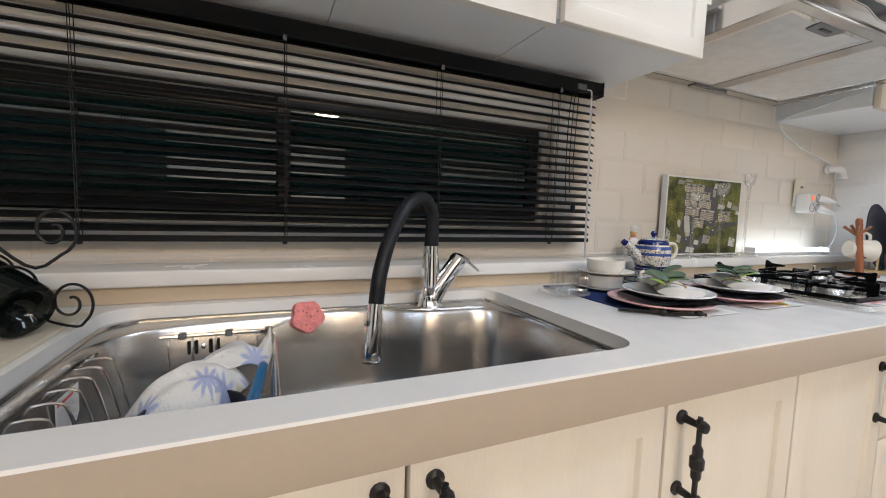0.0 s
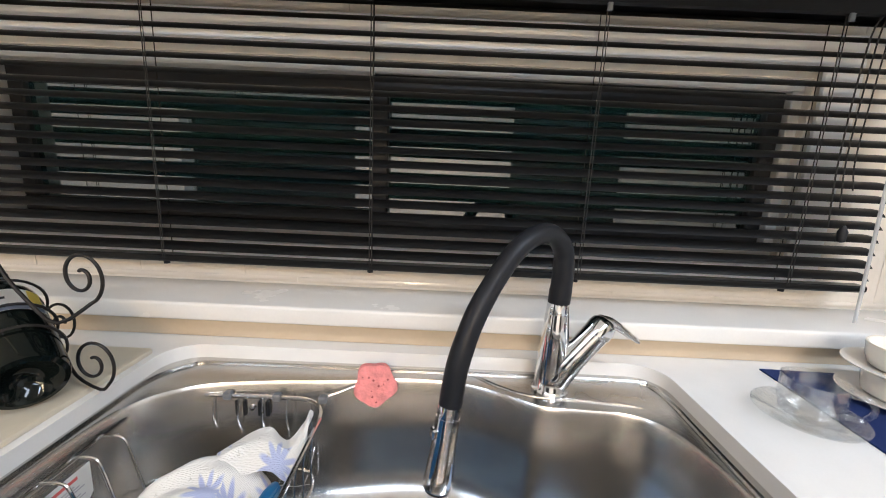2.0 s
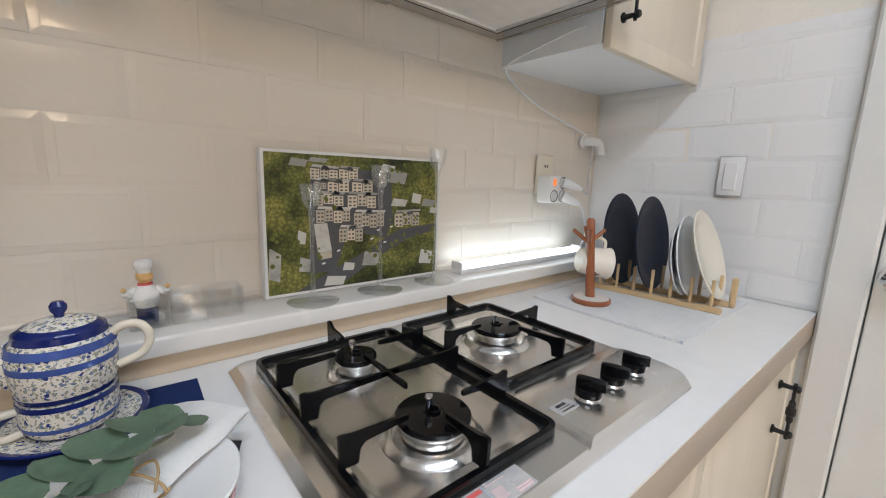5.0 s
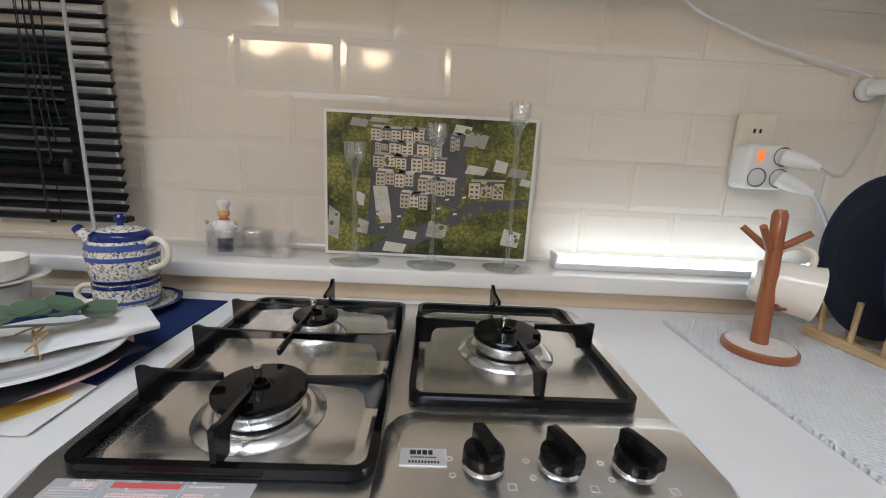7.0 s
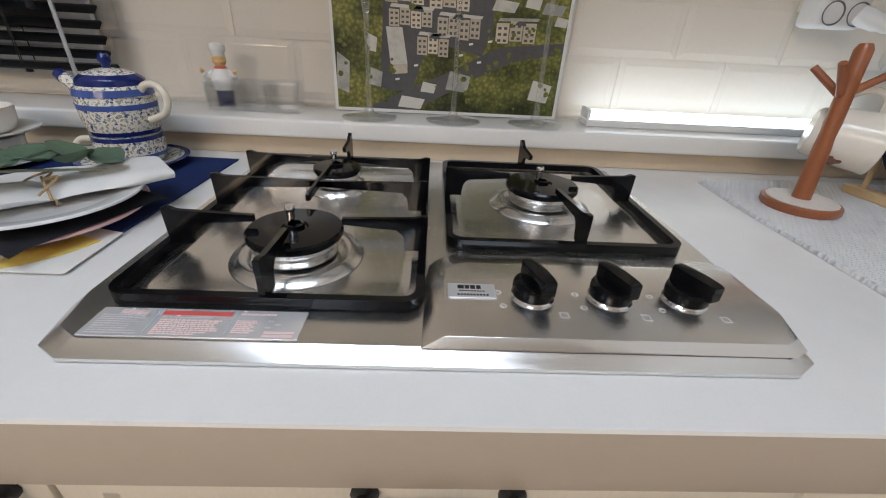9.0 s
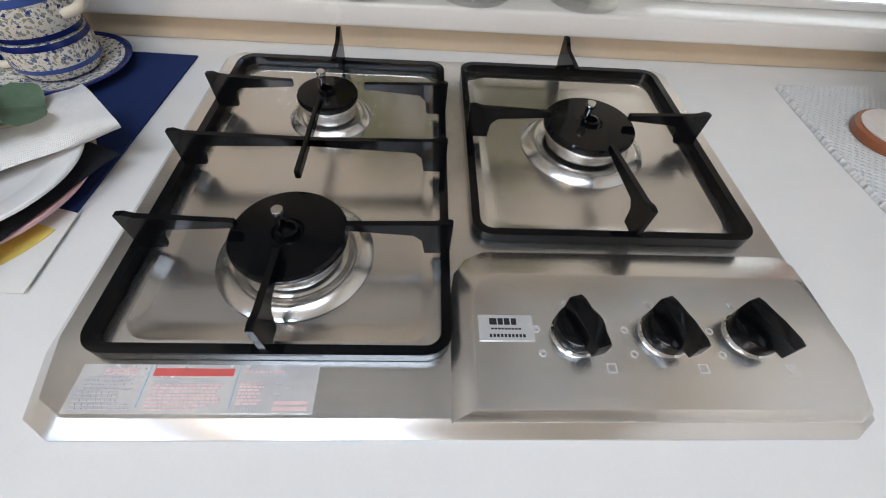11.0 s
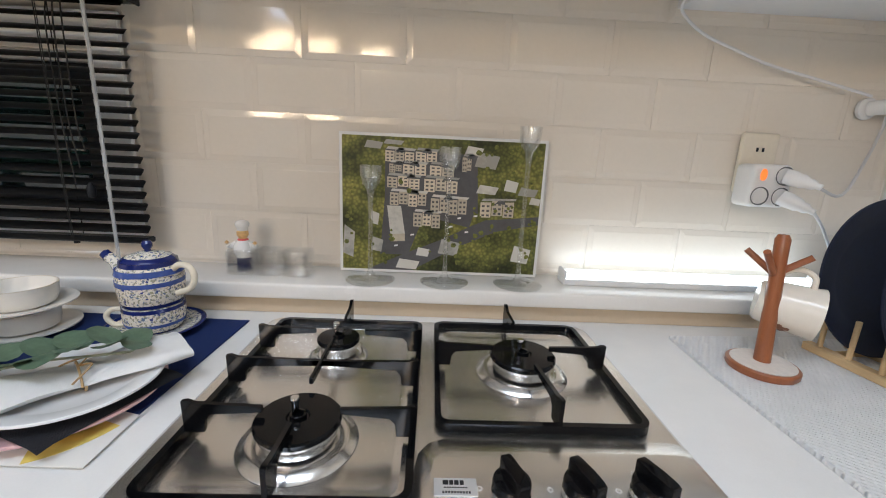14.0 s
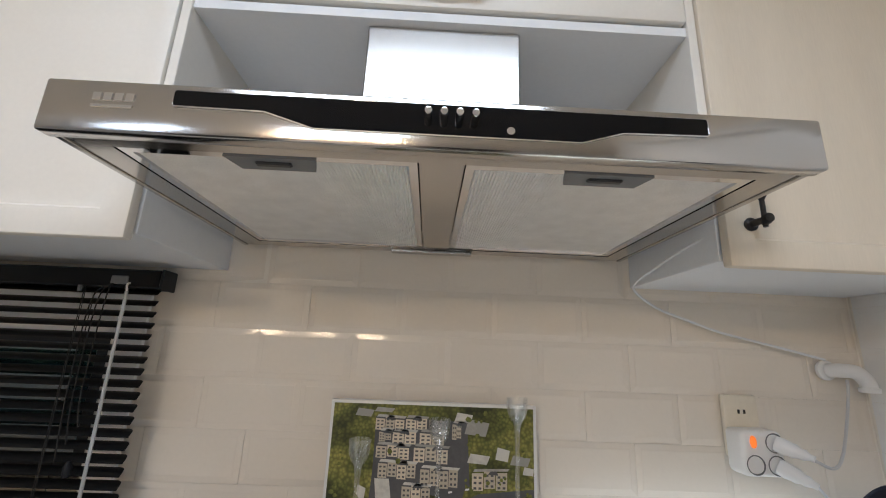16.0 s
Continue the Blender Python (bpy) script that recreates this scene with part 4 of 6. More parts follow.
# ---- ledge: figurine, glass cubes, picture, candle holders, light bar ----
LZ = 0.968
BLUEJ = material("navy_trousers", (0.03, 0.04, 0.10), 0.3)
WHITEG = material("glazed_white", (0.82, 0.81, 0.78), 0.18, vary=0.03)
SKIN = material("peach_glaze", (0.74, 0.47, 0.20), 0.3, vary=0.25, scale=160)
bm = bmesh.new()
fx0, fy0 = 1.095, -0.063
fz = LZ + 0.006
lathe([(0, 0), (0.012, 0.0), (0.012, 0.020), (0.011, 0.024), (0, 0.024)], (fx0, fy0, fz), 16, bm, mi=1)
lathe([(0, 0.022), (0.0125, 0.023), (0.0165, 0.034), (0.0155, 0.044), (0.009, 0.053), (0, 0.055)], (fx0, fy0, fz), 18, bm, mi=0)
lathe([(0, 0.050), (0.0095, 0.051), (0.0085, 0.055), (0, 0.057)], (fx0, fy0, fz), 14, bm, mi=2)
lathe([(0, 0.055), (0.006, 0.056), (0.0098, 0.062), (0.0092, 0.069), (0.005, 0.073), (0, 0.074)], (fx0, fy0, fz), 16, bm, mi=3)
lathe([(0, 0.069), (0.0082, 0.069), (0.0086, 0.074), (0.0104, 0.077), (0.0115, 0.081), (0.0100, 0.0855), (0.005, 0.088), (0, 0.0885)], (fx0, fy0, fz), 16, bm, mi=0)
for sx in (-1, 1):
    tube([(fx0 + sx * 0.011, fy0, fz + 0.048), (fx0 + sx * 0.019, fy0 - 0.004, fz + 0.042), (fx0 + sx * 0.022, fy0 - 0.008, fz + 0.046)], 0.0048, 8, bm, 4)
    lathe([(0, -0.004), (0.004, 0), (0, 0.004)], (fx0 + sx * 0.0235, fy0 - 0.009, fz + 0.050), 8, bm, mi=3)
bmesh.ops.scale(bm, vec=(1.14, 1.14, 1.12), space=Matrix.Translation((-fx0, -fy0, -fz)), verts=bm.verts)
tagged(part("chef_figurine", bm, [WHITEG, BLUEJ, REDINK, SKIN]), "small glazed chef figurine standing in a glass cube", "figurine")
for gx in (1.095, 1.148, 1.201):
    bm = box(gx - 0.025, gx + 0.025, -0.088, -0.038, LZ + 0.0008, LZ + 0.050, 0.003, seg=2)
    box(gx - 0.0215, gx + 0.0215, -0.0845, -0.0415, LZ + 0.0055, LZ + 0.0502, bm=bm)
    bmesh.ops.delete(bm, geom=[f for f in bm.faces if f.calc_center_median().z > LZ + 0.0495 and abs(f.normal.z) > 0.9], context="FACES")
    cube = tagged(part("glass_cube", bm, CRYSTAL), "square clear glass votive holder on the ledge", "glass holder", "glass cubes")

pic = root("picture_board", 1.48, -0.02, LZ, "printed board with an aerial view of pale apartment blocks", "picture")
PX0, PX1, PZ0, PZ1, PYF = 1.276, 1.686, LZ + 0.001, 1.249, -0.030
part("board", box(PX0, PX1, PYF, -0.008, PZ0, PZ1, 0.001), WHITEPLASTIC, pic)


def print_material():
    m = material("printed_woodland", (0.14, 0.20, 0.05), 0.55)
    nt = m.node_tree
    b = nt.nodes["Principled BSDF"]
    tc = nt.nodes.new("ShaderNodeTexCoord")
    n1, n2 = nt.nodes.new("ShaderNodeTexNoise"), nt.nodes.new("ShaderNodeTexVoronoi")
    n1.inputs["Scale"].default_value, n2.inputs["Scale"].default_value = 14, 150
    r = nt.nodes.new("ShaderNodeValToRGB")
    r.color_ramp.elements[0].color, r.color_ramp.elements[1].color = (0.040, 0.045, 0.012, 1), (0.42, 0.38, 0.10, 1)
    r.color_ramp.elements.new(0.5).color = (0.17, 0.18, 0.045, 1)
    r.color_ramp.elements[0].position, r.color_ramp.elements[2].position = 0.32, 0.72
    mx = nt.nodes.new("ShaderNodeMix")
    mx.data_type, mx.blend_type = "RGBA", "MULTIPLY"
    mx.inputs["Factor"].default_value = 0.7
    for n in (n1, n2):
        nt.links.new(tc.outputs["Object"], n.inputs["Vector"])
    nt.links.new(n1.outputs["Fac"], r.inputs["Fac"])
    nt.links.new(r.outputs["Color"], mx.inputs["A"])
    gr = nt.nodes.new("ShaderNodeValToRGB")
    gr.color_ramp.elements[0].color, gr.color_ramp.elements[1].color = (1.4, 1.4, 1.2, 1), (0.3, 0.32, 0.3, 1)
    nt.links.new(n2.outputs["Distance"], gr.inputs["Fac"])
    gr.color_ramp.elements[1].position = 0.7
    nt.links.new(gr.outputs["Color"], mx.inputs["B"])
    nt.links.new(mx.outputs["Result"], b.inputs["Base Color"])
    return m


WOODS = print_material()
ROADM = material("printed_road", (0.10, 0.10, 0.105), 0.55, vary=0.15, scale=30)
BLOCKM = material("printed_block", (0.62, 0.55, 0.43), 0.55, vary=0.15, scale=40, per_object=0.35)
ROOFM = material("printed_roof", (0.50, 0.49, 0.45), 0.55, vary=0.3, scale=40, per_object=0.35)
TREEM = material("printed_tree", (0.15, 0.16, 0.035), 0.55, vary=0.7, scale=120, fine=300)
PW, PH = PX1 - PX0, PZ1 - PZ0
part("print", box(PX0 + 0.006, PX1 - 0.006, PYF - 0.0006, PYF, PZ0 + 0.006, PZ1 - 0.006), WOODS, pic)


def printed(polys, layer):
    """Flat printed shapes; u, v from 0 to 1 across the board."""
    bm = bmesh.new()
    for poly in polys:
        vs = [bm.verts.new((PX0 + min(0.985, max(0.015, u)) * PW, PYF - 0.0006 - 0.0003 * layer, PZ0 + min(0.978, max(0.022, v)) * PH)) for u, v in poly]
        bm.faces.new(vs)
    return bm


roads = [[(0.14, 0.02), (0.36, 0.02), (0.60, 0.22), (0.78, 0.34), (0.99, 0.40), (0.99, 0.46), (0.72, 0.42), (0.66, 0.38), (0.50, 0.26), (0.34, 0.16)],
         [(0.20, 0.14), (0.34, 0.14), (0.42, 0.46), (0.22, 0.55)], [(0.22, 0.50), (0.64, 0.36), (0.66, 0.46), (0.60, 0.88), (0.22, 0.90)],
         [(0.62, 0.52), (0.68, 0.46), (0.66, 0.92), (0.60, 0.90)]]
for k, poly in enumerate(roads):
    part("printed_road", printed([poly], 0.5 + 0.3 * k), ROADM, pic)
rng = random.Random(4)
blocks, roofs, windows = [], [], []


def block(u, v, w, h, lean=0.06):
    """A pale block with recessed bays, rows of windows and a dark arched roof light."""
    bays = max(2, int(w / 0.045))
    for i in range(bays):
        a, bw = u + w * i / bays, w / bays
        lift = 0.012 if i % 2 else 0.0
        y = v - lean * w * i / bays + lift
        blocks.append([(a, y), (a + bw * 0.94, y - lean * bw), (a + bw * 0.94, y + h - lean * bw), (a, y + h)])
        for j in range(3):
            c = y + h * (j + 0.3) / 3.3
            for p in (0.14, 0.56):
                windows.append([(a + bw * p, c), (a + bw * (p + 0.24), c), (a + bw * (p + 0.24), c + h * 0.13), (a + bw * p, c + h * 0.13)])
    m = u + w * rng.uniform(0.25, 0.6)
    windows.append([(m, v + h - 0.006), (m + 0.05, v + h - 0.010), (m + 0.042, v + h + 0.018), (m + 0.018, v + h + 0.022)])
    roofs.append([(u + 0.004, v + h + 0.010), (u + w, v + h + 0.010 - lean * w), (u + w + 0.008, v + h + 0.026 - lean * w), (u + 0.012, v + h + 0.028)])


for u, v, w, h in ((0.22, 0.81, 0.14, 0.075), (0.365, 0.81, 0.105, 0.075), (0.59, 0.76, 0.045, 0.10), (0.24, 0.735, 0.06, 0.06), (0.305, 0.715, 0.115, 0.08), (0.435, 0.715, 0.12, 0.08),
                   (0.23, 0.63, 0.16, 0.075), (0.41, 0.61, 0.165, 0.09), (0.245, 0.505, 0.18, 0.09), (0.445, 0.455, 0.18, 0.11), (0.69, 0.44, 0.17, 0.11), (0.362, 0.355, 0.135, 0.10)):
    block(u, v, w, h, -0.05 if u > 0.65 else 0.06)
roofs.append([(0.232, 0.50), (0.300, 0.50), (0.322, 0.30), (0.250, 0.29)])
blocks.append([(0.250, 0.29), (0.322, 0.30), (0.322, 0.245), (0.254, 0.235)])
for u, v, w, h in ((0.12, 0.90, 0.09, 0.05), (0.21, 0.93, 0.10, 0.03), (0.60, 0.88, 0.09, 0.06), (0.65, 0.80, 0.12, 0.10), (0.665, 0.615, 0.11, 0.06), (0.80, 0.64, 0.07, 0.08), (0.87, 0.61, 0.10, 0.06), (0.93, 0.55, 0.06, 0.05),
                   (0.015, 0.14, 0.06, 0.21), (0.155, 0.17, 0.06, 0.10), (0.15, 0.37, 0.045, 0.09), (0.38, 0.14, 0.07, 0.06), (0.49, 0.16, 0.11, 0.11), (0.86, 0.12, 0.10, 0.12), (0.28, 0.04, 0.12, 0.07)):
    roofs.append([(u, v), (u + w * 0.85, v - h * 0.15), (u + w, v + h * 0.75), (u + w * 0.15, v + h)])
for poly in blocks:
    part("printed_block", printed([poly], 2), BLOCKM, pic)
for poly in roofs:
    part("printed_roof", printed([poly], 3), ROOFM, pic)
tagged(part("window_print", printed(windows, 3), ROADM, pic), kind="stuff")
trees_ = []
for k in range(150):
    u, v = rng.uniform(0.03, 0.97), rng.uniform(0.05, 0.95)
    inside = 0.2 < u < 0.66 and 0.3 < v < 0.95
    if inside and rng.random() < 0.9:
        continue
    r_ = rng.uniform(0.006, 0.016)
    trees_.append([(u + r_ * rng.uniform(0.7, 1.2) * math.cos(a * 1.047), v + 1.4 * r_ * rng.uniform(0.7, 1.2) * math.sin(a * 1.047)) for a in range(6)])
tagged(part("tree_print", printed(trees_, 3.5), TREEM, pic), kind="stuff")
cars = [[(u, v), (u + 0.018, v + 0.004), (u + 0.018, v + 0.016), (u, v + 0.012)] for u, v in ((0.35, 0.285), (0.54, 0.355), (0.62, 0.32), (0.27, 0.20), (0.58, 0.42), (0.66, 0.44))]
tagged(part("car_print", printed(cars, 3), WHITEPLASTIC, pic), kind="stuff")

for cx, top in ((1.346, 1.188), (1.491, 1.227), (1.636, 1.269)):
    h = top - LZ
    bm = lathe([(0, 0.0), (0.046, 0.0), (0.0475, 0.0015), (0.044, 0.0035), (0.020, 0.005), (0.009, 0.009), (0.0052, 0.018), (0.0042, 0.05), (0.0038, h * 0.55), (0.0048, h - 0.065), (0.0075, h - 0.045), (0.016, h - 0.034), (0.0195, h - 0.020), (0.0205, h),
                (0.0185, h), (0.0172, h - 0.018), (0.0135, h - 0.030), (0, h - 0.031)], (cx, -0.084, LZ + 0.0008), 36)
    tagged(part("candle_holder", bm, CRYSTAL, angle=50), "tall clear glass candlestick with a round foot", "candle holder", "candle holders")

bar = root("light_bar", 2.0, -0.055, LZ, "white LED light bar lying on the ledge, lit", "light bar")
part("housing", box(1.732, 2.275, -0.074, -0.030, LZ, LZ + 0.012, 0.002), WHITEPLASTIC, bar)
bm = bmesh.new()
n = 10
rows_ = []
for x in (1.738, 2.269):
    rows_.append([bm.verts.new((x, -0.052 + 0.017 * math.cos(math.pi * k / n), LZ + 0.012 + 0.016 * math.sin(math.pi * k / n))) for k in range(n + 1)])
for k in range(n):
    bm.faces.new((rows_[0][k], rows_[0][k + 1], rows_[1][k + 1], rows_[1][k]))
for r_ in rows_:
    bm.faces.new(r_)
part("diffuser", bm, LEDGLOW, bar)
for x in (1.732, 2.269):
    part("end_cap", box(x, x + 0.006, -0.072, -0.032, LZ + 0.0121, LZ + 0.030, 0.002), WHITEPLASTIC, bar)

# ---- socket, adapter, cables ----
OUT = material("socket_plate", (0.78, 0.72, 0.60), 0.35)
ORANGE = material("neon_switch", (0.8, 0.16, 0.03), 0.3, emit=(1.0, 0.22, 0.04), power=1.2)
sock = root("wall_socket", 2.15, -0.006, 1.22, "cream wall socket plate on the tiles", "socket")
part("plate", box(2.084, 2.158, -0.016, -0.004, 1.165, 1.285, 0.004, seg=2), OUT, sock)
part("slots", box(2.113, 2.117, -0.0175, -0.016, 1.248, 1.256), INK, sock)
part("slots", box(2.125, 2.129, -0.0175, -0.016, 1.248, 1.256), INK, sock)
ada = root("plug_adapter", 2.15, -0.03, 1.175, "white multi-plug adapter with a lit orange switch", "adapter")
part("body", box(2.076, 2.158, -0.070, -0.017, 1.141, 1.224, 0.011, seg=4), WHITEPLASTIC, ada)
part("rocker", lathe([(0, 0), (0.0085, 0), (0.008, 0.004), (0, 0.005)], (2.0955, -0.069, 1.204), 18, None, pose(0, 0, 0, 90) @ Matrix.Diagonal((0.7, 1.35, 1, 1))), ORANGE, ada, "lit orange rocker switch")
for ox, oz in ((2.096, 1.163), (2.138, 1.163), (2.138, 1.203)):
    part("outlet", lathe([(0.0, -0.002), (0.015, -0.002), (0.0165, 0.0008), (0.018, 0.0008), (0.018, 0)], (ox, -0.0705, oz), 24, None, pose(0, 0, 0, 90)), GREY, ada)
WIRE = material("white_cable", (0.74, 0.75, 0.76), 0.4)
GREYWIRE = material("grey_cable", (0.55, 0.55, 0.55), 0.4)


def cable(name, label, pts, mat, plug=None):
    c = root(name, *pts[0], label, "cable")
    part("cord", tube(pts, 0.0028, 8), mat, c)
    if plug:
        a, b = plug
        part("plug", tube([a, Vector(a).lerp(Vector(b), 0.5), b], 0.011, 14, None, 4, [0.0145, 0.015, 0.0135, 0.010, 0.006]), WHITEPLASTIC, c, "white moulded plug")
    return c


cable("power_cable", "white power cable from the adapter to the light bar", [(2.170, -0.112, 1.142), (2.195, -0.115, 1.11), (2.248, -0.095, 1.05), (2.285, -0.062, 1.0), (2.277, -0.052, LZ + 0.02)], WIRE, ((2.138, -0.072, 1.163), (2.172, -0.114, 1.140)))
cable("power_cable", "grey power cable from the adapter to the wall elbow", [(2.172, -0.114, 1.184), (2.205, -0.115, 1.172), (2.26, -0.08, 1.187), (2.315, -0.045, 1.24), (2.338, -0.038, 1.30), (2.340, -0.038, 1.325)], GREYWIRE, ((2.138, -0.072, 1.203), (2.172, -0.116, 1.186)))
cable("hood_cable", "white cable from the hood drooping along the tiles", [(1.922, -0.28, 1.553), (1.913, -0.22, 1.547), (1.908, -0.12, 1.528), (1.906, -0.045, 1.512), (1.916, -0.015, 1.495), (1.962, -0.013, 1.461), (2.03, -0.013, 1.436), (2.105, -0.013, 1.412), (2.22, -0.015, 1.387), (2.318, -0.020, 1.364)], WIRE)
elb = root("wall_elbow", 2.36, -0.02, 1.335, "white plastic pipe elbow with a cable, fixed to the tiles", "pipe elbow")
part("flange", lathe([(0, 0), (0.021, 0), (0.021, 0.006), (0.016, 0.009), (0, 0.009)], (2.328, -0.004, 1.342), 24, None, pose(0, 0, 0, 90)), WHITEPLASTIC, elb)
part("elbow", tube([(2.328, -0.012, 1.342), (2.338, -0.032, 1.343), (2.362, -0.040, 1.340), (2.380, -0.040, 1.322), (2.383, -0.040, 1.302)], 0.0145, 16, None, 6), WHITEPLASTIC, elb)
part("collar", lathe([(0.0145, 0), (0.0175, 0.001), (0.0175, 0.010), (0.0145, 0.011)], (2.383, -0.040, 1.300), 20), WHITEPLASTIC, elb)

# switch on the side wall
sw = root("light_switch", WX1, -0.424, 1.243, "white light switch plate with a grey rim", "switch")
part("plate", box(WX1 - 0.008, WX1 + 0.001, -0.458, -0.391, 1.182, 1.294, 0.003, seg=2), GREYWIRE, sw)
part("face", box(WX1 - 0.011, WX1 - 0.007, -0.454, -0.395, 1.186, 1.290, 0.0018, seg=2), WHITEPLASTIC, sw)
part("rocker", box(WX1 - 0.015, WX1 - 0.010, -0.441, -0.408, 1.200, 1.276, 0.002), WHITEPLASTIC, sw)

# ---- mug tree, cloth, plate rack ----
def cloth_material(name, colour, scale, strength, angle=0.0):
    m = material(name, colour, 0.9, vary=0.05, scale=20, spec=0.2)
    nt = m.node_tree
    b = nt.nodes["Principled BSDF"]
    tc = nt.nodes.new("ShaderNodeTexCoord")
    mp = nt.nodes.new("ShaderNodeMapping")
    mp.inputs["Rotation"].default_value = (0, 0, radians(angle))
    w1, w2 = nt.nodes.new("ShaderNodeTexWave"), nt.nodes.new("ShaderNodeTexWave")
    w1.wave_type = w2.wave_type = "BANDS"
    w1.bands_direction, w2.bands_direction = "X", "Y"
    w1.inputs["Scale"].default_value, w2.inputs["Scale"].default_value = scale, scale
    w2.inputs["Distortion"].default_value = 6
    w2.inputs["Detail Scale"].default_value = 0.6
    nt.links.new(tc.outputs["Object"], mp.inputs["Vector"])
    mul = nt.nodes.new("ShaderNodeMath")
    mul.operation = "MULTIPLY"
    for k, w in enumerate((w1, w2)):
        nt.links.new(mp.outputs["Vector"], w.inputs["Vector"])
        nt.links.new(w.outputs["Fac"], mul.inputs[k])
    bp = nt.nodes.new("ShaderNodeBump")
    bp.inputs["Strength"].default_value, bp.inputs["Distance"].default_value = strength, 0.004
    nt.links.new(mul.outputs[0], bp.inputs["Height"])
    nt.links.new(bp.outputs["Normal"], b.inputs["Normal"])
    return m


QUILT = cloth_material("quilted_cloth", (0.74, 0.74, 0.735), 48, 0.6, 35)
bm = prism([(1.903, -0.172), (1.896, -0.30), (1.898, -0.535), (2.10, -0.531), (2.352, -0.526), (2.372, -0.30), (2.376, -0.165), (2.1, -0.162)], C + 0.0005, C + 0.0065, bev=0.0025)
tagged(part("drying_mat", bm, QUILT), "white quilted drying mat on the worktop", "drying mat")
MZ = C + 0.0065
CHERRY = material("red_brown_wood", (0.30, 0.095, 0.035), 0.35, vary=0.2, scale=8, fine=80, stretch=(8, 8, 1), coat=0.3)
PALEWOOD = material("pale_wood", (0.62, 0.44, 0.24), 0.5, vary=0.12, scale=10, fine=90, stretch=(6, 1, 6))
tree = root("mug_tree", 1.985, -0.272, MZ, "red-brown wooden mug tree on the drying mat", "mug tree")
part("base", lathe([(0, 0), (0.046, 0), (0.048, 0.003), (0.048, 0.010), (0.046, 0.012), (0, 0.012)], (1.983, -0.286, MZ), 40), CHERRY, tree)
part("base_top", lathe([(0, 0), (0.043, 0), (0.043, 0.001), (0, 0.001)], (1.983, -0.286, MZ + 0.0122), 40), material("pale_cork", (0.72, 0.66, 0.60), 0.5, vary=0.08, scale=60), tree)
part("post", lathe([(0, 0), (0.0115, 0), (0.0105, 0.06), (0.0098, 0.16), (0.0102, 0.192), (0.007, 0.199), (0, 0.2)], (1.985, -0.282, MZ + 0.011), 20, None, pose(0, 0, 0, -6, 1.5, 0)), CHERRY, tree)
for a, b in (((1.987, -0.266, 1.055), (1.950, -0.285, 1.098)), ((1.992, -0.262, 1.06), (2.022, -0.285, 1.092)), ((1.99, -0.262, 1.058), (2.016, -0.232, 1.094)), ((1.99, -0.262, 1.058), (1.962, -0.232, 1.09))):
    part("peg", rod(a, b, 0.0052, 0.0048, 12), CHERRY, tree)
CREAMG = material("cream_glaze", (0.78, 0.72, 0.62), 0.18, vary=0.03)
mug = root("hanging_mug", 2.045, -0.255, 1.03, "cream mug with a brown flower, hanging from a peg", "mug")
axis = Vector((0.80, -0.58, -0.10)).normalized()
up_ = (Vector((-0.1, 0, 1)) - axis * axis.dot(Vector((-0.1, 0, 1)))).normalized()
mm = Matrix.Translation((1.990, -0.238, 1.010)) @ Matrix((up_.cross(axis), up_, axis)).transposed().to_4x4()
part("body", lathe([(0, 0), (0.028, 0), (0.032, 0.004), (0.037, 0.03), (0.0395, 0.07), (0.0410, 0.078), (0.0385, 0.078), (0.0365, 0.068), (0.034, 0.03), (0.029, 0.007), (0, 0.006)], (0, 0, 0), 40, None, mm), CREAMG, mug)
hp = [mm @ Vector(p) for p in ((0, 0.036, 0.062), (0, 0.056, 0.058), (0, 0.063, 0.040), (0, 0.053, 0.022), (0, 0.033, 0.018))]
part("handle", tube(hp, 0.0045, 10), CREAMG, mug)
BROWNINK = material("brown_transfer", (0.22, 0.10, 0.06), 0.35, vary=0.3, scale=90)
bm = bmesh.new()
for k in range(9):
    a, rr = k * 2.4, 0.003 * math.sqrt(k)
    u, w = -2.35 + rr * math.cos(a) * 26, 0.036 + rr * 1.3 * math.sin(a)
    r0 = 0.0376 + 0.0012
    lathe([(0.0042, -0.001), (0.003, 0.0004), (0, 0.0008)], (0, 0, 0), 8, bm, mm @ Matrix.Translation((r0 * math.cos(u), r0 * math.sin(u), w)) @ Matrix.Rotation(u, 4, "Z") @ Matrix.Rotation(math.pi / 2, 4, "Y"))
part("flower_transfer", bm, BROWNINK, mug, "brown flower transfer")

rack = root("plate_rack", 2.17, -0.35, MZ, "pale wooden plate rack with upright pegs", "plate rack")
A, B = Vector((2.128, -0.205, 0)), Vector((2.158, -0.520, 0))
side = Vector((0.085, 0.008, 0))
for off in (Vector((0, 0, 0)), side):
    bm = bmesh.new()
    a, b = A + off, B + off
    d = (b - a).normalized()
    m = Matrix.Translation((a.x, a.y, MZ)) @ Matrix.Rotation(math.atan2(d.y, d.x), 4, "Z")
    box(0, (b - a).length, -0.009, 0.009, 0, 0.014, 0.002, bm, m=m)
    rail = part("rail", bm, PALEWOOD, rack)
    for k in range(7):
        p = a.lerp(b, (k + 0.5) / 7)
        part("peg", rod((p.x, p.y, MZ + 0.012), (p.x, p.y, MZ + 0.078), 0.004, 0.0042, 10), PALEWOOD, rail)
for k in (0.12, 0.88):
    p, q_ = A.lerp(B, k), A.lerp(B, k) + side
    part("cross_rail", rod((p.x, p.y, MZ + 0.007), (q_.x, q_.y, MZ + 0.007), 0.005), PALEWOOD, rack)
part("end_post", box(2.238, 2.251, -0.524, -0.511, MZ, MZ + 0.076, 0.003), PALEWOOD, rack)
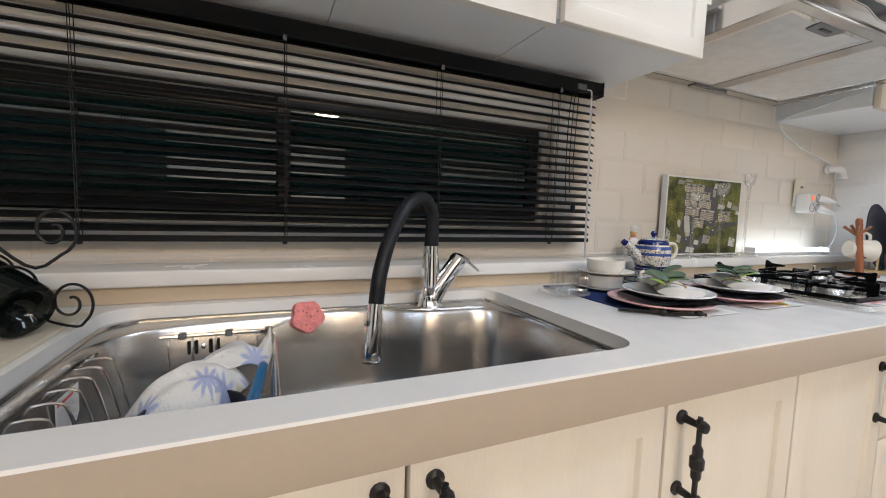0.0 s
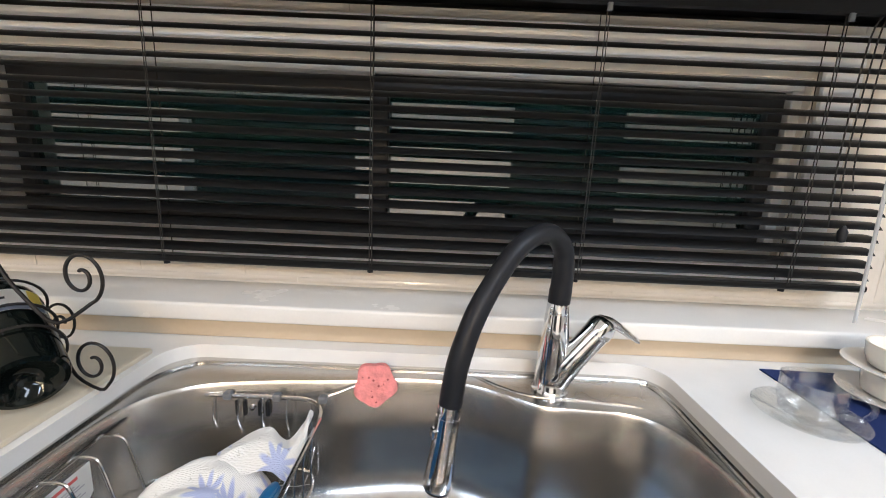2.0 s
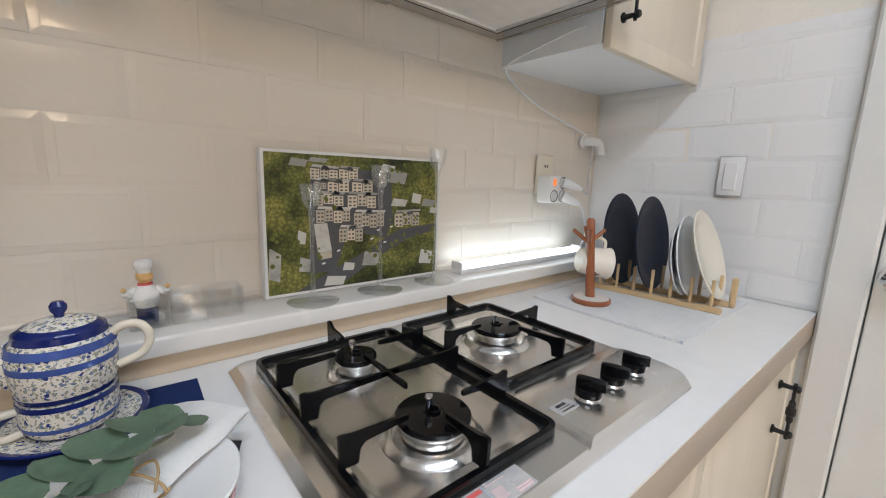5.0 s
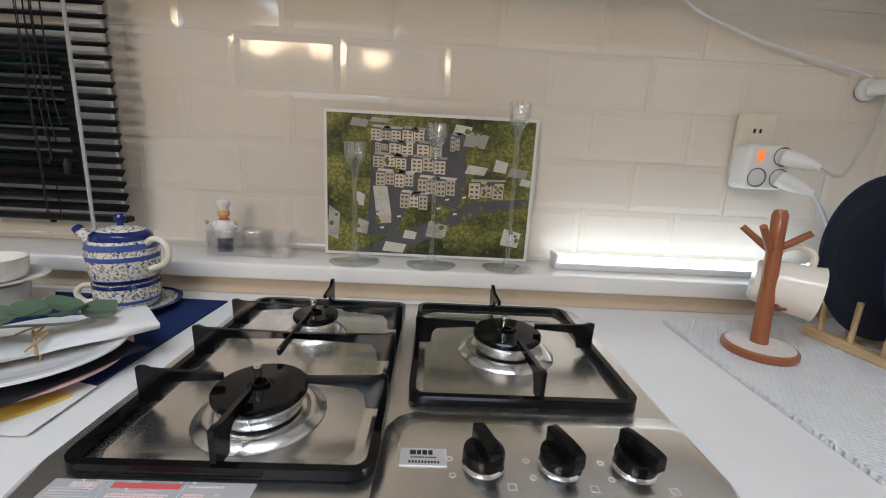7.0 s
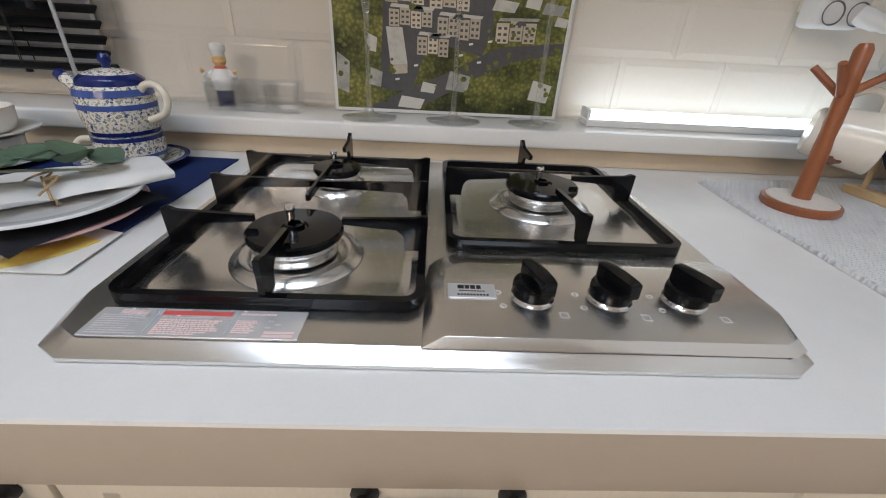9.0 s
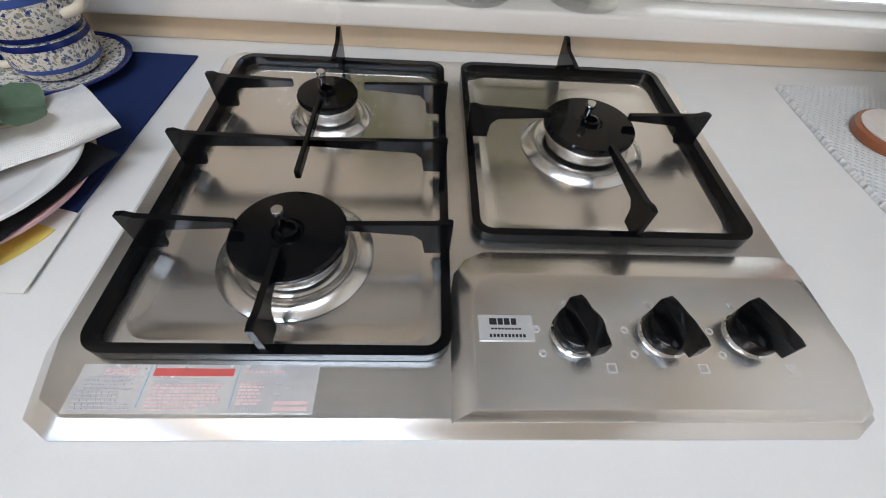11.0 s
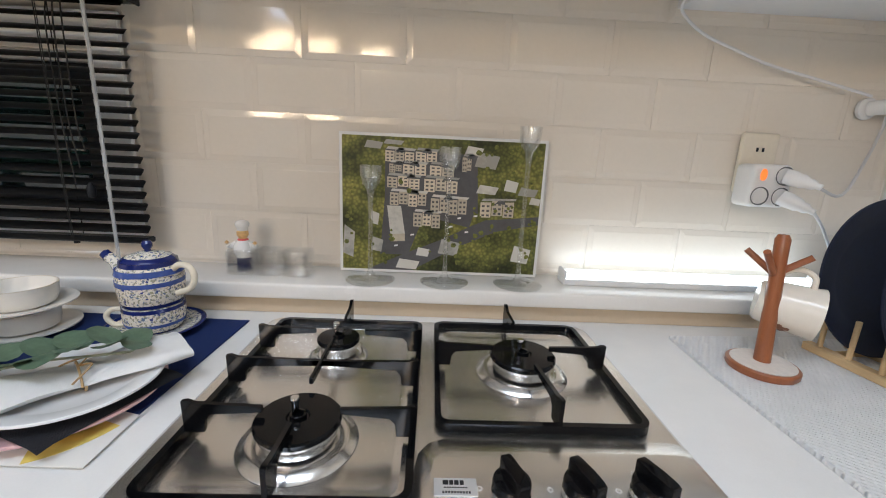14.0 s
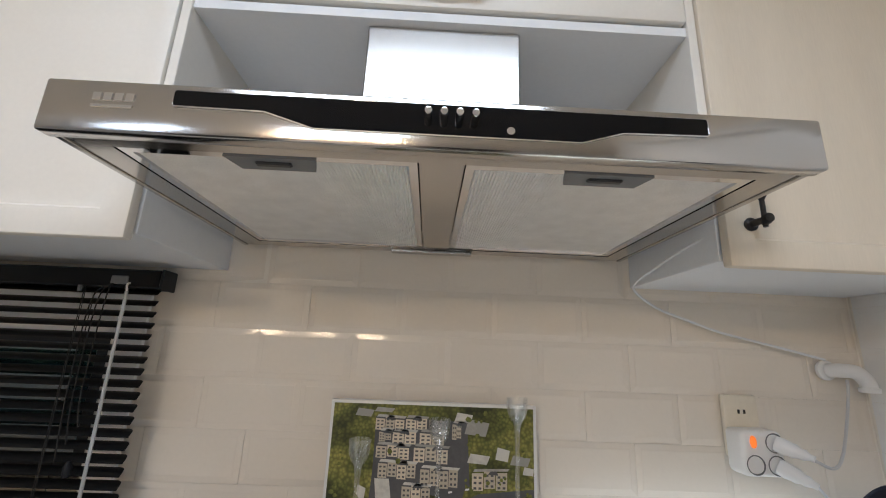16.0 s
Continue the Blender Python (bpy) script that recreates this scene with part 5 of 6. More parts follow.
NAVY = material("navy_stoneware", (0.010, 0.014, 0.030), 0.5, spec=0.3, vary=0.25, scale=60, bump=0.05)
PLATEW = material("white_porcelain", (0.80, 0.80, 0.79), 0.16, vary=0.02)
IVORY = material("ivory_porcelain", (0.74, 0.70, 0.60), 0.2, vary=0.03)


def plate_profile(r, h=0.016, t=0.003):
    return [(0, 0), (r * 0.6, 0), (r * 0.66, 0.002), (r * 0.74, h * 0.55), (r, h), (r, h + t * 0.7), (r * 0.985, h + t), (r * 0.73, h * 0.55 + t), (r * 0.64, 0.002 + t), (0, t)]


for px_, py_, r, tilt, mat, label in ((2.190, -0.232, 0.128, 8, NAVY, "navy stoneware plate standing in the wooden rack"), (2.200, -0.312, 0.126, 8, NAVY, "navy stoneware plate standing in the wooden rack"),
                                      (2.205, -0.388, 0.094, 9, PLATEW, "white porcelain plate standing in the wooden rack"), (2.208, -0.402, 0.104, 10, PLATEW, "white porcelain plate standing in the wooden rack"),
                                      (2.212, -0.448, 0.113, 19, IVORY, "ivory porcelain plate standing in the wooden rack")):
    m = Matrix.Translation((px_, py_, MZ + 0.012 + r)) @ pose(0, 0, 0, 90 - tilt, 0, 5)
    tagged(part("plate", lathe(plate_profile(r), (0, 0, 0), 56, None, m), mat), label, "plate", "plates in the rack")

# ---- place settings ----
NAVYCLOTH = cloth_material("navy_mat", (0.016, 0.032, 0.115), 260, 0.25)
bm = prism([(0.686, -0.143), (1.141, -0.158), (1.132, -0.43), (0.680, -0.43)], C + 0.0004, C + 0.0024)
tagged(part("placemat", bm, NAVYCLOTH), "navy blue woven placemat on the worktop", "placemat")
YELLOW = material("yellow_print", (0.72, 0.56, 0.13), 0.6, vary=0.15, scale=25)
PAPER = material("white_paper", (0.78, 0.77, 0.73), 0.6, vary=0.02)
PINK = material("pink_porcelain", (0.68, 0.42, 0.42), 0.2, vary=0.03)
SLATECLOTH = cloth_material("slate_napkin", (0.055, 0.055, 0.062), 220, 0.4)
LINEN = cloth_material("white_linen", (0.80, 0.79, 0.77), 260, 0.35)
TWINE = material("jute_twine", (0.45, 0.30, 0.15), 0.85, vary=0.2, scale=100)
LEAF = material("eucalyptus_leaf", (0.105, 0.165, 0.105), 0.5, vary=0.25, scale=30, fine=150, bump=0.15, bump_scale=120)
LIMELEAF = material("young_leaf", (0.22, 0.36, 0.05), 0.5, vary=0.2, scale=30)
STEM = material("pale_stem", (0.42, 0.44, 0.32), 0.7, vary=0.15)


def leaf_mesh(bm, m, r, seed, mi=0):
    rnd = random.Random(seed)
    n = 14
    vs, mid = [], []
    for k in range(n):
        a = 2 * math.pi * k / n
        rr = r * (1 + 0.05 * math.sin(2 * a + rnd.random()) + (0.10 if k == 0 else 0))
        x, y = rr * math.cos(a) + r * 0.9, rr * math.sin(a) * 0.92
        vs.append(bm.verts.new(m @ Vector((x, y, 0.16 * y * y / r - 0.10 * x * x / r * 0.4 + 0.0006 * math.sin(3 * a)))))
        mid.append(bm.verts.new(m @ Vector((r * 0.9 + rr * 0.5 * math.cos(a), rr * 0.5 * math.sin(a), 0.16 * (rr * 0.5 * math.sin(a)) ** 2 / r - 0.0008))))
    c = bm.verts.new(m @ Vector((r * 0.9, 0, -0.0012)))
    for k in range(n):
        k2 = (k + 1) % n
        bm.faces.new((vs[k], vs[k2], mid[k2], mid[k])).material_index = mi
        bm.faces.new((mid[k], mid[k2], c)).material_index = mi


def setting(cx, cy, turn, seed):
    tagged(part("print_mat", prism([(cx - 0.07, cy - 0.098), (cx + 0.088, cy - 0.100), (cx + 0.086, cy - 0.02), (cx - 0.07, cy + 0.02)], C + 0.0026, C + 0.0034), PAPER), "white printed paper mat under the plates", "paper mat", "paper mats")
    if cx > 1:
        arc = [(cx - 0.018 + r_ * math.cos(radians(a)), cy - 0.008 + r_ * math.sin(radians(a))) for r_, aa in ((0.101, range(-63, -13, 5)), (0.070, range(-18, -64, -5))) for a in aa]
        yel = prism(arc, C + 0.0035, C + 0.0039)
        tagged(part("yellow_print", yel, YELLOW), "yellow printed band on the paper mat", "print", "paper mats")
    z = C + 0.004
    tagged(part("dinner_plate", lathe(plate_profile(0.104, 0.012), (cx - 0.018, cy + 0.004, z), 64), PINK), "pink porcelain dinner plate with a pale rim", "plate", "dinner plates")
    z += 0.0165
    m = Matrix.Translation((cx + 0.005, cy - 0.005, z)) @ pose(0, 0, 0, 0, 0, turn + 24)
    bm = bmesh.new()
    n = 12
    grid = []
    rnd = random.Random(seed)
    ph = rnd.uniform(0, 3)
    for i in range(n + 1):
        row = []
        for j in range(n + 1):
            x, y = -0.076 + 0.152 * i / n, -0.076 + 0.152 * j / n
            rad = math.hypot(x, y)
            sag = max(0, rad - 0.10) * 0.35
            row.append(bm.verts.new(m @ Vector((x, y, -sag + 0.0008 * math.sin(40 * x + ph) + 0.0004))))
        grid.append(row)
    for i in range(n):
        for j in range(n):
            bm.faces.new((grid[i][j], grid[i + 1][j], grid[i + 1][j + 1], grid[i][j + 1]))
    ex = bmesh.ops.solidify(bm, geom=bm.faces[:], thickness=0.002)
    tagged(part("slate_napkin", bm, SLATECLOTH), "dark grey square napkin between the plates", "napkin", "slate napkins")
    z += 0.003
    tagged(part("salad_plate", lathe(plate_profile(0.090, 0.011), (cx, cy, z), 64), PLATEW), "white porcelain plate with a fine pale rim", "plate", "salad plates")
    z += 0.0045
    # folded napkin, tied with twine
    nap = root("folded_napkin", cx, cy, z, "white folded linen napkin tied with jute twine", "napkin", "folded napkins")
    bm = bmesh.new()
    m = Matrix.Translation((cx + 0.012, cy + 0.006, z)) @ pose(0, 0, 0, 0, 0, turn)
    rows2 = []
    n, k2 = 22, 14
    for i in range(n + 1):
        u = i / n
        y = -0.085 + 0.185 * u
        w = 0.030 + 0.014 * abs(u - 0.42) * 2 + 0.002 * math.sin(u * 17 + ph)
        h = 0.013 + 0.003 * math.sin(u * 9 + ph) - 0.004 * math.exp(-((u - 0.42) / 0.05) ** 2)
        row = []
        for k in range(k2):
            a = 2 * math.pi * k / k2
            row.append(bm.verts.new(m @ Vector((w * math.cos(a) + 0.0012 * math.sin(5 * a + 12 * u), y, max(0.0, h * (0.55 + 0.6 * math.sin(a)) + 0.0015 * math.sin(4 * a + 7 * u) + 0.006 + 0.014 * max(0, u - 0.7))))))
        rows2.append(row)
    for a, b in zip(rows2, rows2[1:]):
        for k in range(k2):
            bm.faces.new((a[k], a[(k + 1) % k2], b[(k + 1) % k2], b[k]))
    bm.faces.new(rows2[0])
    bm.faces.new(rows2[-1])
    part("cloth", bm, LINEN, nap, angle=60)
    tw = []
    for k in range(14):
        a = 2 * math.pi * k / 13
        tw.append(m @ Vector((0.033 * math.cos(a), -0.008 + 0.0008 * k * 0.3, 0.010 + 0.0125 * math.sin(a))))
    bm = tube(tw, 0.0013, 6, None, 2)
    tube([m @ Vector(p) for p in ((0, -0.006, 0.0225), (0.012, 0.004, 0.027), (0.022, -0.002, 0.024), (0.030, -0.016, 0.016))], 0.0012, 6, bm)
    tube([m @ Vector(p) for p in ((0, -0.006, 0.0225), (-0.012, 0.002, 0.026), (-0.020, -0.012, 0.022), (-0.030, -0.022, 0.015))], 0.0012, 6, bm)
    part("twine", bm, TWINE, nap, "jute twine bow")
    # eucalyptus sprig
    sprig = root("eucalyptus_sprig", cx - 0.03, cy, z + 0.02, "artificial eucalyptus sprig with round grey-green leaves", "foliage", "eucalyptus sprigs")
    m = Matrix.Translation((cx - 0.018, cy - 0.005, z + 0.016)) @ pose(0, 0, 0, 0, 0, turn - 8)
    stem = [(0, 0.085, 0.004), (0.004, 0.04, 0.012), (-0.004, -0.01, 0.016), (0.003, -0.055, 0.018), (0.0, -0.09, 0.016)]
    part("stem", tube([m @ Vector(p) for p in stem], 0.0016, 8), STEM, sprig)
    for k in range(13):
        u = k / 12
        y = 0.082 - 0.172 * (k // 2) / 6
        side_ = 1 if k % 2 else -1
        r = 0.0212 - 0.003 * abs(u - 0.5) + rnd.uniform(-0.002, 0.002)
        lm = m @ Matrix.Translation((0, y, 0.012 + 0.010 * math.sin(u * 3.1) + 0.003 * (k % 3))) @ pose(0, 0, 0, rnd.uniform(-16, 16), rnd.uniform(-34, -8), (0 if side_ > 0 else 180) + rnd.uniform(-20, 20))
        bm = bmesh.new()
        leaf_mesh(bm, lm, r, seed * 50 + k)
        part("leaf", bm, LIMELEAF if k in (11, 12) else LEAF, sprig)


setting(1.050, -0.410, -44, 3)
setting(0.805, -0.415, -38, 5)

# ---- cups and bowls ----
cup = root("glass_cup", 0.640, -0.280, C, "clear double glass cup with a handle on a saucer", "cup")
gz = C + 0.0085
part("saucer", lathe([(0, 0), (0.028, 0), (0.032, 0.002), (0.058, 0.010), (0.0585, 0.012), (0.055, 0.0115), (0.031, 0.0045), (0, 0.003)], (0.640, -0.280, C + 0.0034), 44), GLASS, cup)
part("bowl", lathe([(0, 0), (0.022, 0), (0.030, 0.006), (0.034, 0.020), (0.0335, 0.040), (0.034, 0.050), (0.0320, 0.050), (0.0312, 0.038), (0.0312, 0.022), (0.027, 0.010), (0.018, 0.006), (0, 0.0055)], (0.640, -0.280, gz), 44), GLASS, cup)
part("handle", tube([(0.668, -0.296, gz + 0.040), (0.684, -0.306, gz + 0.038), (0.689, -0.309, gz + 0.025), (0.680, -0.304, gz + 0.012), (0.667, -0.296, gz + 0.012)], 0.0034, 10), GLASS, cup)

CREAMB = material("ribbed_ivory", (0.80, 0.765, 0.70), 0.2, vary=0.03)
GOLD = material("gilt_rim", (0.68, 0.61, 0.50), 0.3, 0.0)
FLOWERINK = material("grey_transfer", (0.32, 0.30, 0.34), 0.4, vary=0.4, scale=120)


def soup_cup(z, r):
    c = root("soup_bowl", 0.818, -0.226, z, "ivory porcelain bowl standing on its saucer", "bowl", "stacked bowls")
    part("saucer", lathe([(0, 0), (0.034, 0), (0.038, 0.001), (0.066, 0.007), (0.0695, 0.0085), (0.0695, 0.0105), (0.066, 0.010), (0.040, 0.0045), (0, 0.004)], (0.818, -0.226, z), 60), CREAMB, c)
    bm = bmesh.new()
    n = 72
    prof = [(0.0, 0.005), (0.036, 0.005), (0.0415, 0.009), (r - 0.002, 0.020), (r, 0.038), (r - 0.0022, 0.0385), (r - 0.0045, 0.022), (0.038, 0.012), (0, 0.010)]
    lathe(prof, (0.818, -0.226, z), n, bm)
    for v in bm.verts:
        d = v.co - Vector((0.818, -0.226, v.co.z))
        if d.length > 0.03 and z + 0.008 < v.co.z < z + 0.034:
            a = math.atan2(d.y, d.x)
            v.co += d.normalized() * 0.0004 * math.cos(a * 36)
    part("bowl", bm, CREAMB, c)
    part("rim", lathe([(r - 0.0022, 0), (r + 0.0002, 0), (r, 0.0008), (r - 0.0020, 0.0008)], (0.818, -0.226, z + 0.0381), 60, close=True), GOLD, c, "thin gilt rim")
    return c


soup_cup(C + 0.0026, 0.0455)
up = soup_cup(C + 0.0026 + 0.0395, 0.0475)
bm = bmesh.new()
rnd = random.Random(8)
for k in range(34):
    a, rr = rnd.uniform(0, 6.28), rnd.uniform(0.002, 0.028)
    lathe([(rnd.uniform(0.002, 0.0055), 0), (0.002, 0.0004), (0, 0.0005)], (0.818 + rr * math.cos(a), -0.226 + rr * math.sin(a) * 0.6, C + 0.0526), 7, bm)
part("painted_motif", bm, FLOWERINK, up, "grey painted sprig inside the bowl")

# teapot over its cup and saucer, white with blue bands and painted dots
def pottery():
    m = material("painted_stoneware", (0.78, 0.75, 0.68), 0.14, vary=0.03)
    nt = m.node_tree
    b = nt.nodes["Principled BSDF"]
    tc = nt.nodes.new("ShaderNodeTexCoord")
    warp, add = nt.nodes.new("ShaderNodeTexNoise"), nt.nodes.new("ShaderNodeVectorMath")
    warp.inputs["Scale"].default_value, warp.inputs["Detail"].default_value = 210, 2
    add.operation = "MULTIPLY_ADD"
    add.inputs[1].default_value = (0.0075, 0.0075, 0.0075)
    nt.links.new(tc.outputs["Object"], warp.inputs["Vector"])
    nt.links.new(warp.outputs["Color"], add.inputs[0])
    nt.links.new(tc.outputs["Object"], add.inputs[2])
    prev = None
    for sc, lim, col in ((150, 0.30, (0.16, 0.21, 0.30, 1)), (210, 0.36, (0.33, 0.33, 0.24, 1)), (105, 0.22, (0.035, 0.055, 0.22, 1)), (300, 0.26, (0.30, 0.31, 0.36, 1))):
        v = nt.nodes.new("ShaderNodeTexVoronoi")
        v.inputs["Scale"].default_value = sc
        nt.links.new(add.outputs["Vector"], v.inputs["Vector"])
        lt = nt.nodes.new("ShaderNodeMath")
        lt.operation, lt.inputs[1].default_value = "LESS_THAN", lim
        nt.links.new(v.outputs["Distance"], lt.inputs[0])
        mx = nt.nodes.new("ShaderNodeMix")
        mx.data_type = "RGBA"
        mx.inputs["B"].default_value = col
        mx.inputs["A"].default_value = (0.76, 0.72, 0.63, 1)
        if prev is not None:
            nt.links.new(prev, mx.inputs["A"])
        nt.links.new(lt.outputs[0], mx.inputs["Factor"])
        prev = mx.outputs["Result"]
    nt.links.new(prev, b.inputs["Base Color"])
    return m


POT = pottery()
COBALT = material("cobalt_glaze", (0.012, 0.022, 0.13), 0.12, vary=0.15, scale=40)
MIDBLUE = material("mid_blue_glaze", (0.055, 0.10, 0.32), 0.14, vary=0.2, scale=40)
GLAZE = material("cream_handle_glaze", (0.74, 0.68, 0.55), 0.18, vary=0.08, scale=50)
tx, ty = 1.010, -0.206
tz = C + 0.0026
sau = root("teapot_saucer", tx, ty, tz, "blue and white painted saucer under a cup", "saucer")
part("dish", lathe([(0, 0), (0.036, 0), (0.040, 0.002), (0.066, 0.009), (0.068, 0.010), (0.066, 0.0118), (0.040, 0.0055), (0, 0.004)], (tx, ty, tz), 56), POT, sau)
part("rim", lathe([(0.0645, 0.0095), (0.0715, 0.0112), (0.0725, 0.0125), (0.070, 0.0135), (0.0645, 0.0122)], (tx, ty, tz), 56, close=True), COBALT, sau, "dark cobalt rim")


def painted(name, body, c, parent, bands):
    ob = part(name, lathe(body, c, 56), POT, parent)
    for z0, z1, r0, r1, mat in bands:
        part("band", lathe([(r0 - 0.001, z0), (r0 + 0.0006, z0), (r1 + 0.0006, z1), (r1 - 0.001, z1)], c, 56, close=True), mat, ob)
    return ob


tc_ = root("tea_cup", tx, ty, tz + 0.005, "blue and white painted cup under the teapot", "cup")
cb = painted("body", [(0, 0), (0.034, 0), (0.038, 0.004), (0.0435, 0.016), (0.0445, 0.030), (0.0435, 0.044), (0.041, 0.044), (0.041, 0.03), (0, 0.028)], (tx, ty, tz + 0.0045), tc_,
             [(0.0375, 0.0435, 0.0440, 0.0437, COBALT), (0.013, 0.018, 0.0426, 0.0437, MIDBLUE), (0.001, 0.004, 0.0350, 0.0380, COBALT)])
part("handle", tube([(tx - 0.040, ty - 0.012, tz + 0.040), (tx - 0.056, ty - 0.018, tz + 0.040), (tx - 0.064, ty - 0.020, tz + 0.028), (tx - 0.055, ty - 0.018, tz + 0.015), (tx - 0.040, ty - 0.013, tz + 0.015)], 0.0042, 10), GLAZE, tc_)
pot = root("teapot", tx, ty, tz + 0.049, "blue and white painted stoneware teapot with a lid", "teapot")
pz = tz + 0.049
pb = painted("body", [(0, 0), (0.041, 0), (0.0435, 0.004), (0.0465, 0.022), (0.0475, 0.040), (0.0462, 0.056), (0.0418, 0.064), (0.0392, 0.069), (0.030, 0.070), (0, 0.070)], (tx, ty, pz), pot,
             [(0.001, 0.007, 0.0418, 0.0440, COBALT), (0.036, 0.043, 0.0473, 0.0474, MIDBLUE), (0.053, 0.0615, 0.0472, 0.0452, MIDBLUE), (0.0655, 0.0725, 0.0405, 0.0392, COBALT)])
lid = part("lid", lathe([(0, 0.070), (0.0375, 0.0705), (0.0370, 0.074), (0.031, 0.079), (0.019, 0.0835), (0.006, 0.0855), (0, 0.0855)], (tx, ty, pz), 48), POT, pot)
part("lid_rim", lathe([(0.0318, 0.0788), (0.0375, 0.0745), (0.0386, 0.0722), (0.0370, 0.0710)], (tx, ty, pz), 48, close=True), COBALT, lid, "dark cobalt lid rim")
part("knob", lathe([(0, 0), (0.0045, 0), (0.0045, 0.004), (0.0075, 0.009), (0.0078, 0.014), (0.005, 0.0185), (0, 0.0195)], (tx, ty, pz + 0.0845), 24), COBALT, lid)
part("spout", tube([(tx - 0.036, ty + 0.008, pz + 0.020), (tx - 0.052, ty + 0.013, pz + 0.040), (tx - 0.064, ty + 0.018, pz + 0.056), (tx - 0.086, ty + 0.024, pz + 0.071)], 0.012, 14, None, 6, [0.017, 0.0155, 0.0125, 0.0105, 0.009, 0.0075]), POT, pot)
part("spout_tip", tube([(tx - 0.080, ty + 0.0222, pz + 0.0668), (tx - 0.088, ty + 0.0246, pz + 0.0724)], 0.0083, 14, None, 2, [0.0090, 0.0080]), COBALT, pot)
part("handle", tube([(tx + 0.040, ty - 0.008, pz + 0.058), (tx + 0.054, ty - 0.011, pz + 0.068), (tx + 0.070, ty - 0.013, pz + 0.066), (tx + 0.078, ty - 0.014, pz + 0.050), (tx + 0.070, ty - 0.013, pz + 0.031), (tx + 0.046, ty - 0.010, pz + 0.020)], 0.0050, 12), GLAZE, pot, "plain cream handle")

# ---- beside the sink: board, bottle in a wire rack ----
BOARD = material("beige_board", (0.66, 0.59, 0.46), 0.45, vary=0.04, scale=8)
tagged(part("cutting_board", prism(rounded(-1.10, -0.254, -0.560, -0.175, 0.008, 3), C + 0.0004, C + 0.0064, bev=0.002), BOARD), "large beige board lying on the worktop", "board")
BZ = C + 0.0064
DARKGLASS = material("dark_green_glass", (0.004, 0.006, 0.005), 0.05, vary=0.2, spec=0.32)
p0, p1 = Vector((-0.268, -0.343, 0.948)), Vector((-0.437, -0.215, 1.024))
ax = (p1 - p0)
q = ax.to_track_quat("Z", "Y").to_matrix().to_4x4()
L = ax.length
bottle = root("wine_bottle", *p0, "dark glass wine bottle with a white label lying in a rack", "bottle")
R = 0.0375
part("glass", lathe([(0, 0.024), (0.012, 0.021), (0.020, 0.012), (0.025, 0.003), (0.030, 0.0), (R - 0.002, 0.002), (R, 0.008), (R, L * 0.60), (R * 0.93, L * 0.67), (R * 0.62, L * 0.75), (0.0155, L * 0.81), (0.0145, L * 0.93), (0.0165, L * 0.935), (0.0165, L * 0.97), (0.0145, L * 0.975), (0.0145, L), (0, L)], p0, 40, None, q), DARKGLASS, bottle)


def wrap(r, z0, z1, a0, a1, n=18):
    bm = bmesh.new()
    rows_ = [[bm.verts.new(p0 + (q @ Vector((r * math.cos(radians(a0 + (a1 - a0) * k / n)), r * math.sin(radians(a0 + (a1 - a0) * k / n)), z)))) for k in range(n + 1)] for z in (z0, z1)]
    for k in range(n):
        bm.faces.new((rows_[0][k], rows_[0][k + 1], rows_[1][k + 1], rows_[1][k]))
    bmesh.ops.solidify(bm, geom=bm.faces[:], thickness=-0.0003)
    return bm


up_local = q.to_3x3().inverted() @ Vector((0.25, -0.75, 0.6))
A0 = math.degrees(math.atan2(up_local.y, up_local.x))
label_ = part("label", wrap(R + 0.0004, L * 0.40, L * 0.60, A0 - 85, A0 + 85), PAPER, bottle, "white paper label")
part("label_band", wrap(R + 0.0009, L * 0.40, L * 0.44, A0 - 85, A0 + 85), material("grey_blue_ink", (0.28, 0.32, 0.42), 0.5), label_)
part("label_patch", wrap(R + 0.0009, L * 0.45, L * 0.59, A0 + 62, A0 + 84), YELLOW, label_)
for k in range(7):
    part("label_letter", wrap(R + 0.0009, L * 0.505, L * 0.527, A0 - 42 + k * 11, A0 - 35 + k * 11, 3), INK, label_)
part("neck_band", wrap(0.0150, L * 0.80, L * 0.90, 0, 359, 24), GREY, bottle)
wr = root("bottle_rack", -0.37, -0.24, BZ, "black wrought iron bottle rack with scrolls", "bottle rack")


def iron(pts, r=0.0026, n=8):
    part("wire", tube(pts, r * 0.8, 8, None, n), BLACKIRON, wr)


for s in (0.22, 0.42, 0.66):
    rr = R + 0.0045
    c = p0 + ax * s
    iron([c + (q @ Vector((rr * math.cos(a), rr * math.sin(a), 0))) for a in (2 * math.pi * k / 16 for k in range(17))], 0.0022, 2)
side_v = Vector((ax.y, -ax.x, 0)).normalized()
flat_v = Vector((ax.x, ax.y, 0)).normalized()


def scroll(c, u, v, r0, turns=1.6, start=0.0, n=22):
    return [c + u * (r0 * (1 - 0.80 * k / n) * math.cos(start + turns * 2 * math.pi * k / n)) + v * (r0 * (1 - 0.80 * k / n) * math.sin(start + turns * 2 * math.pi * k / n)) for k in range(n + 1)]


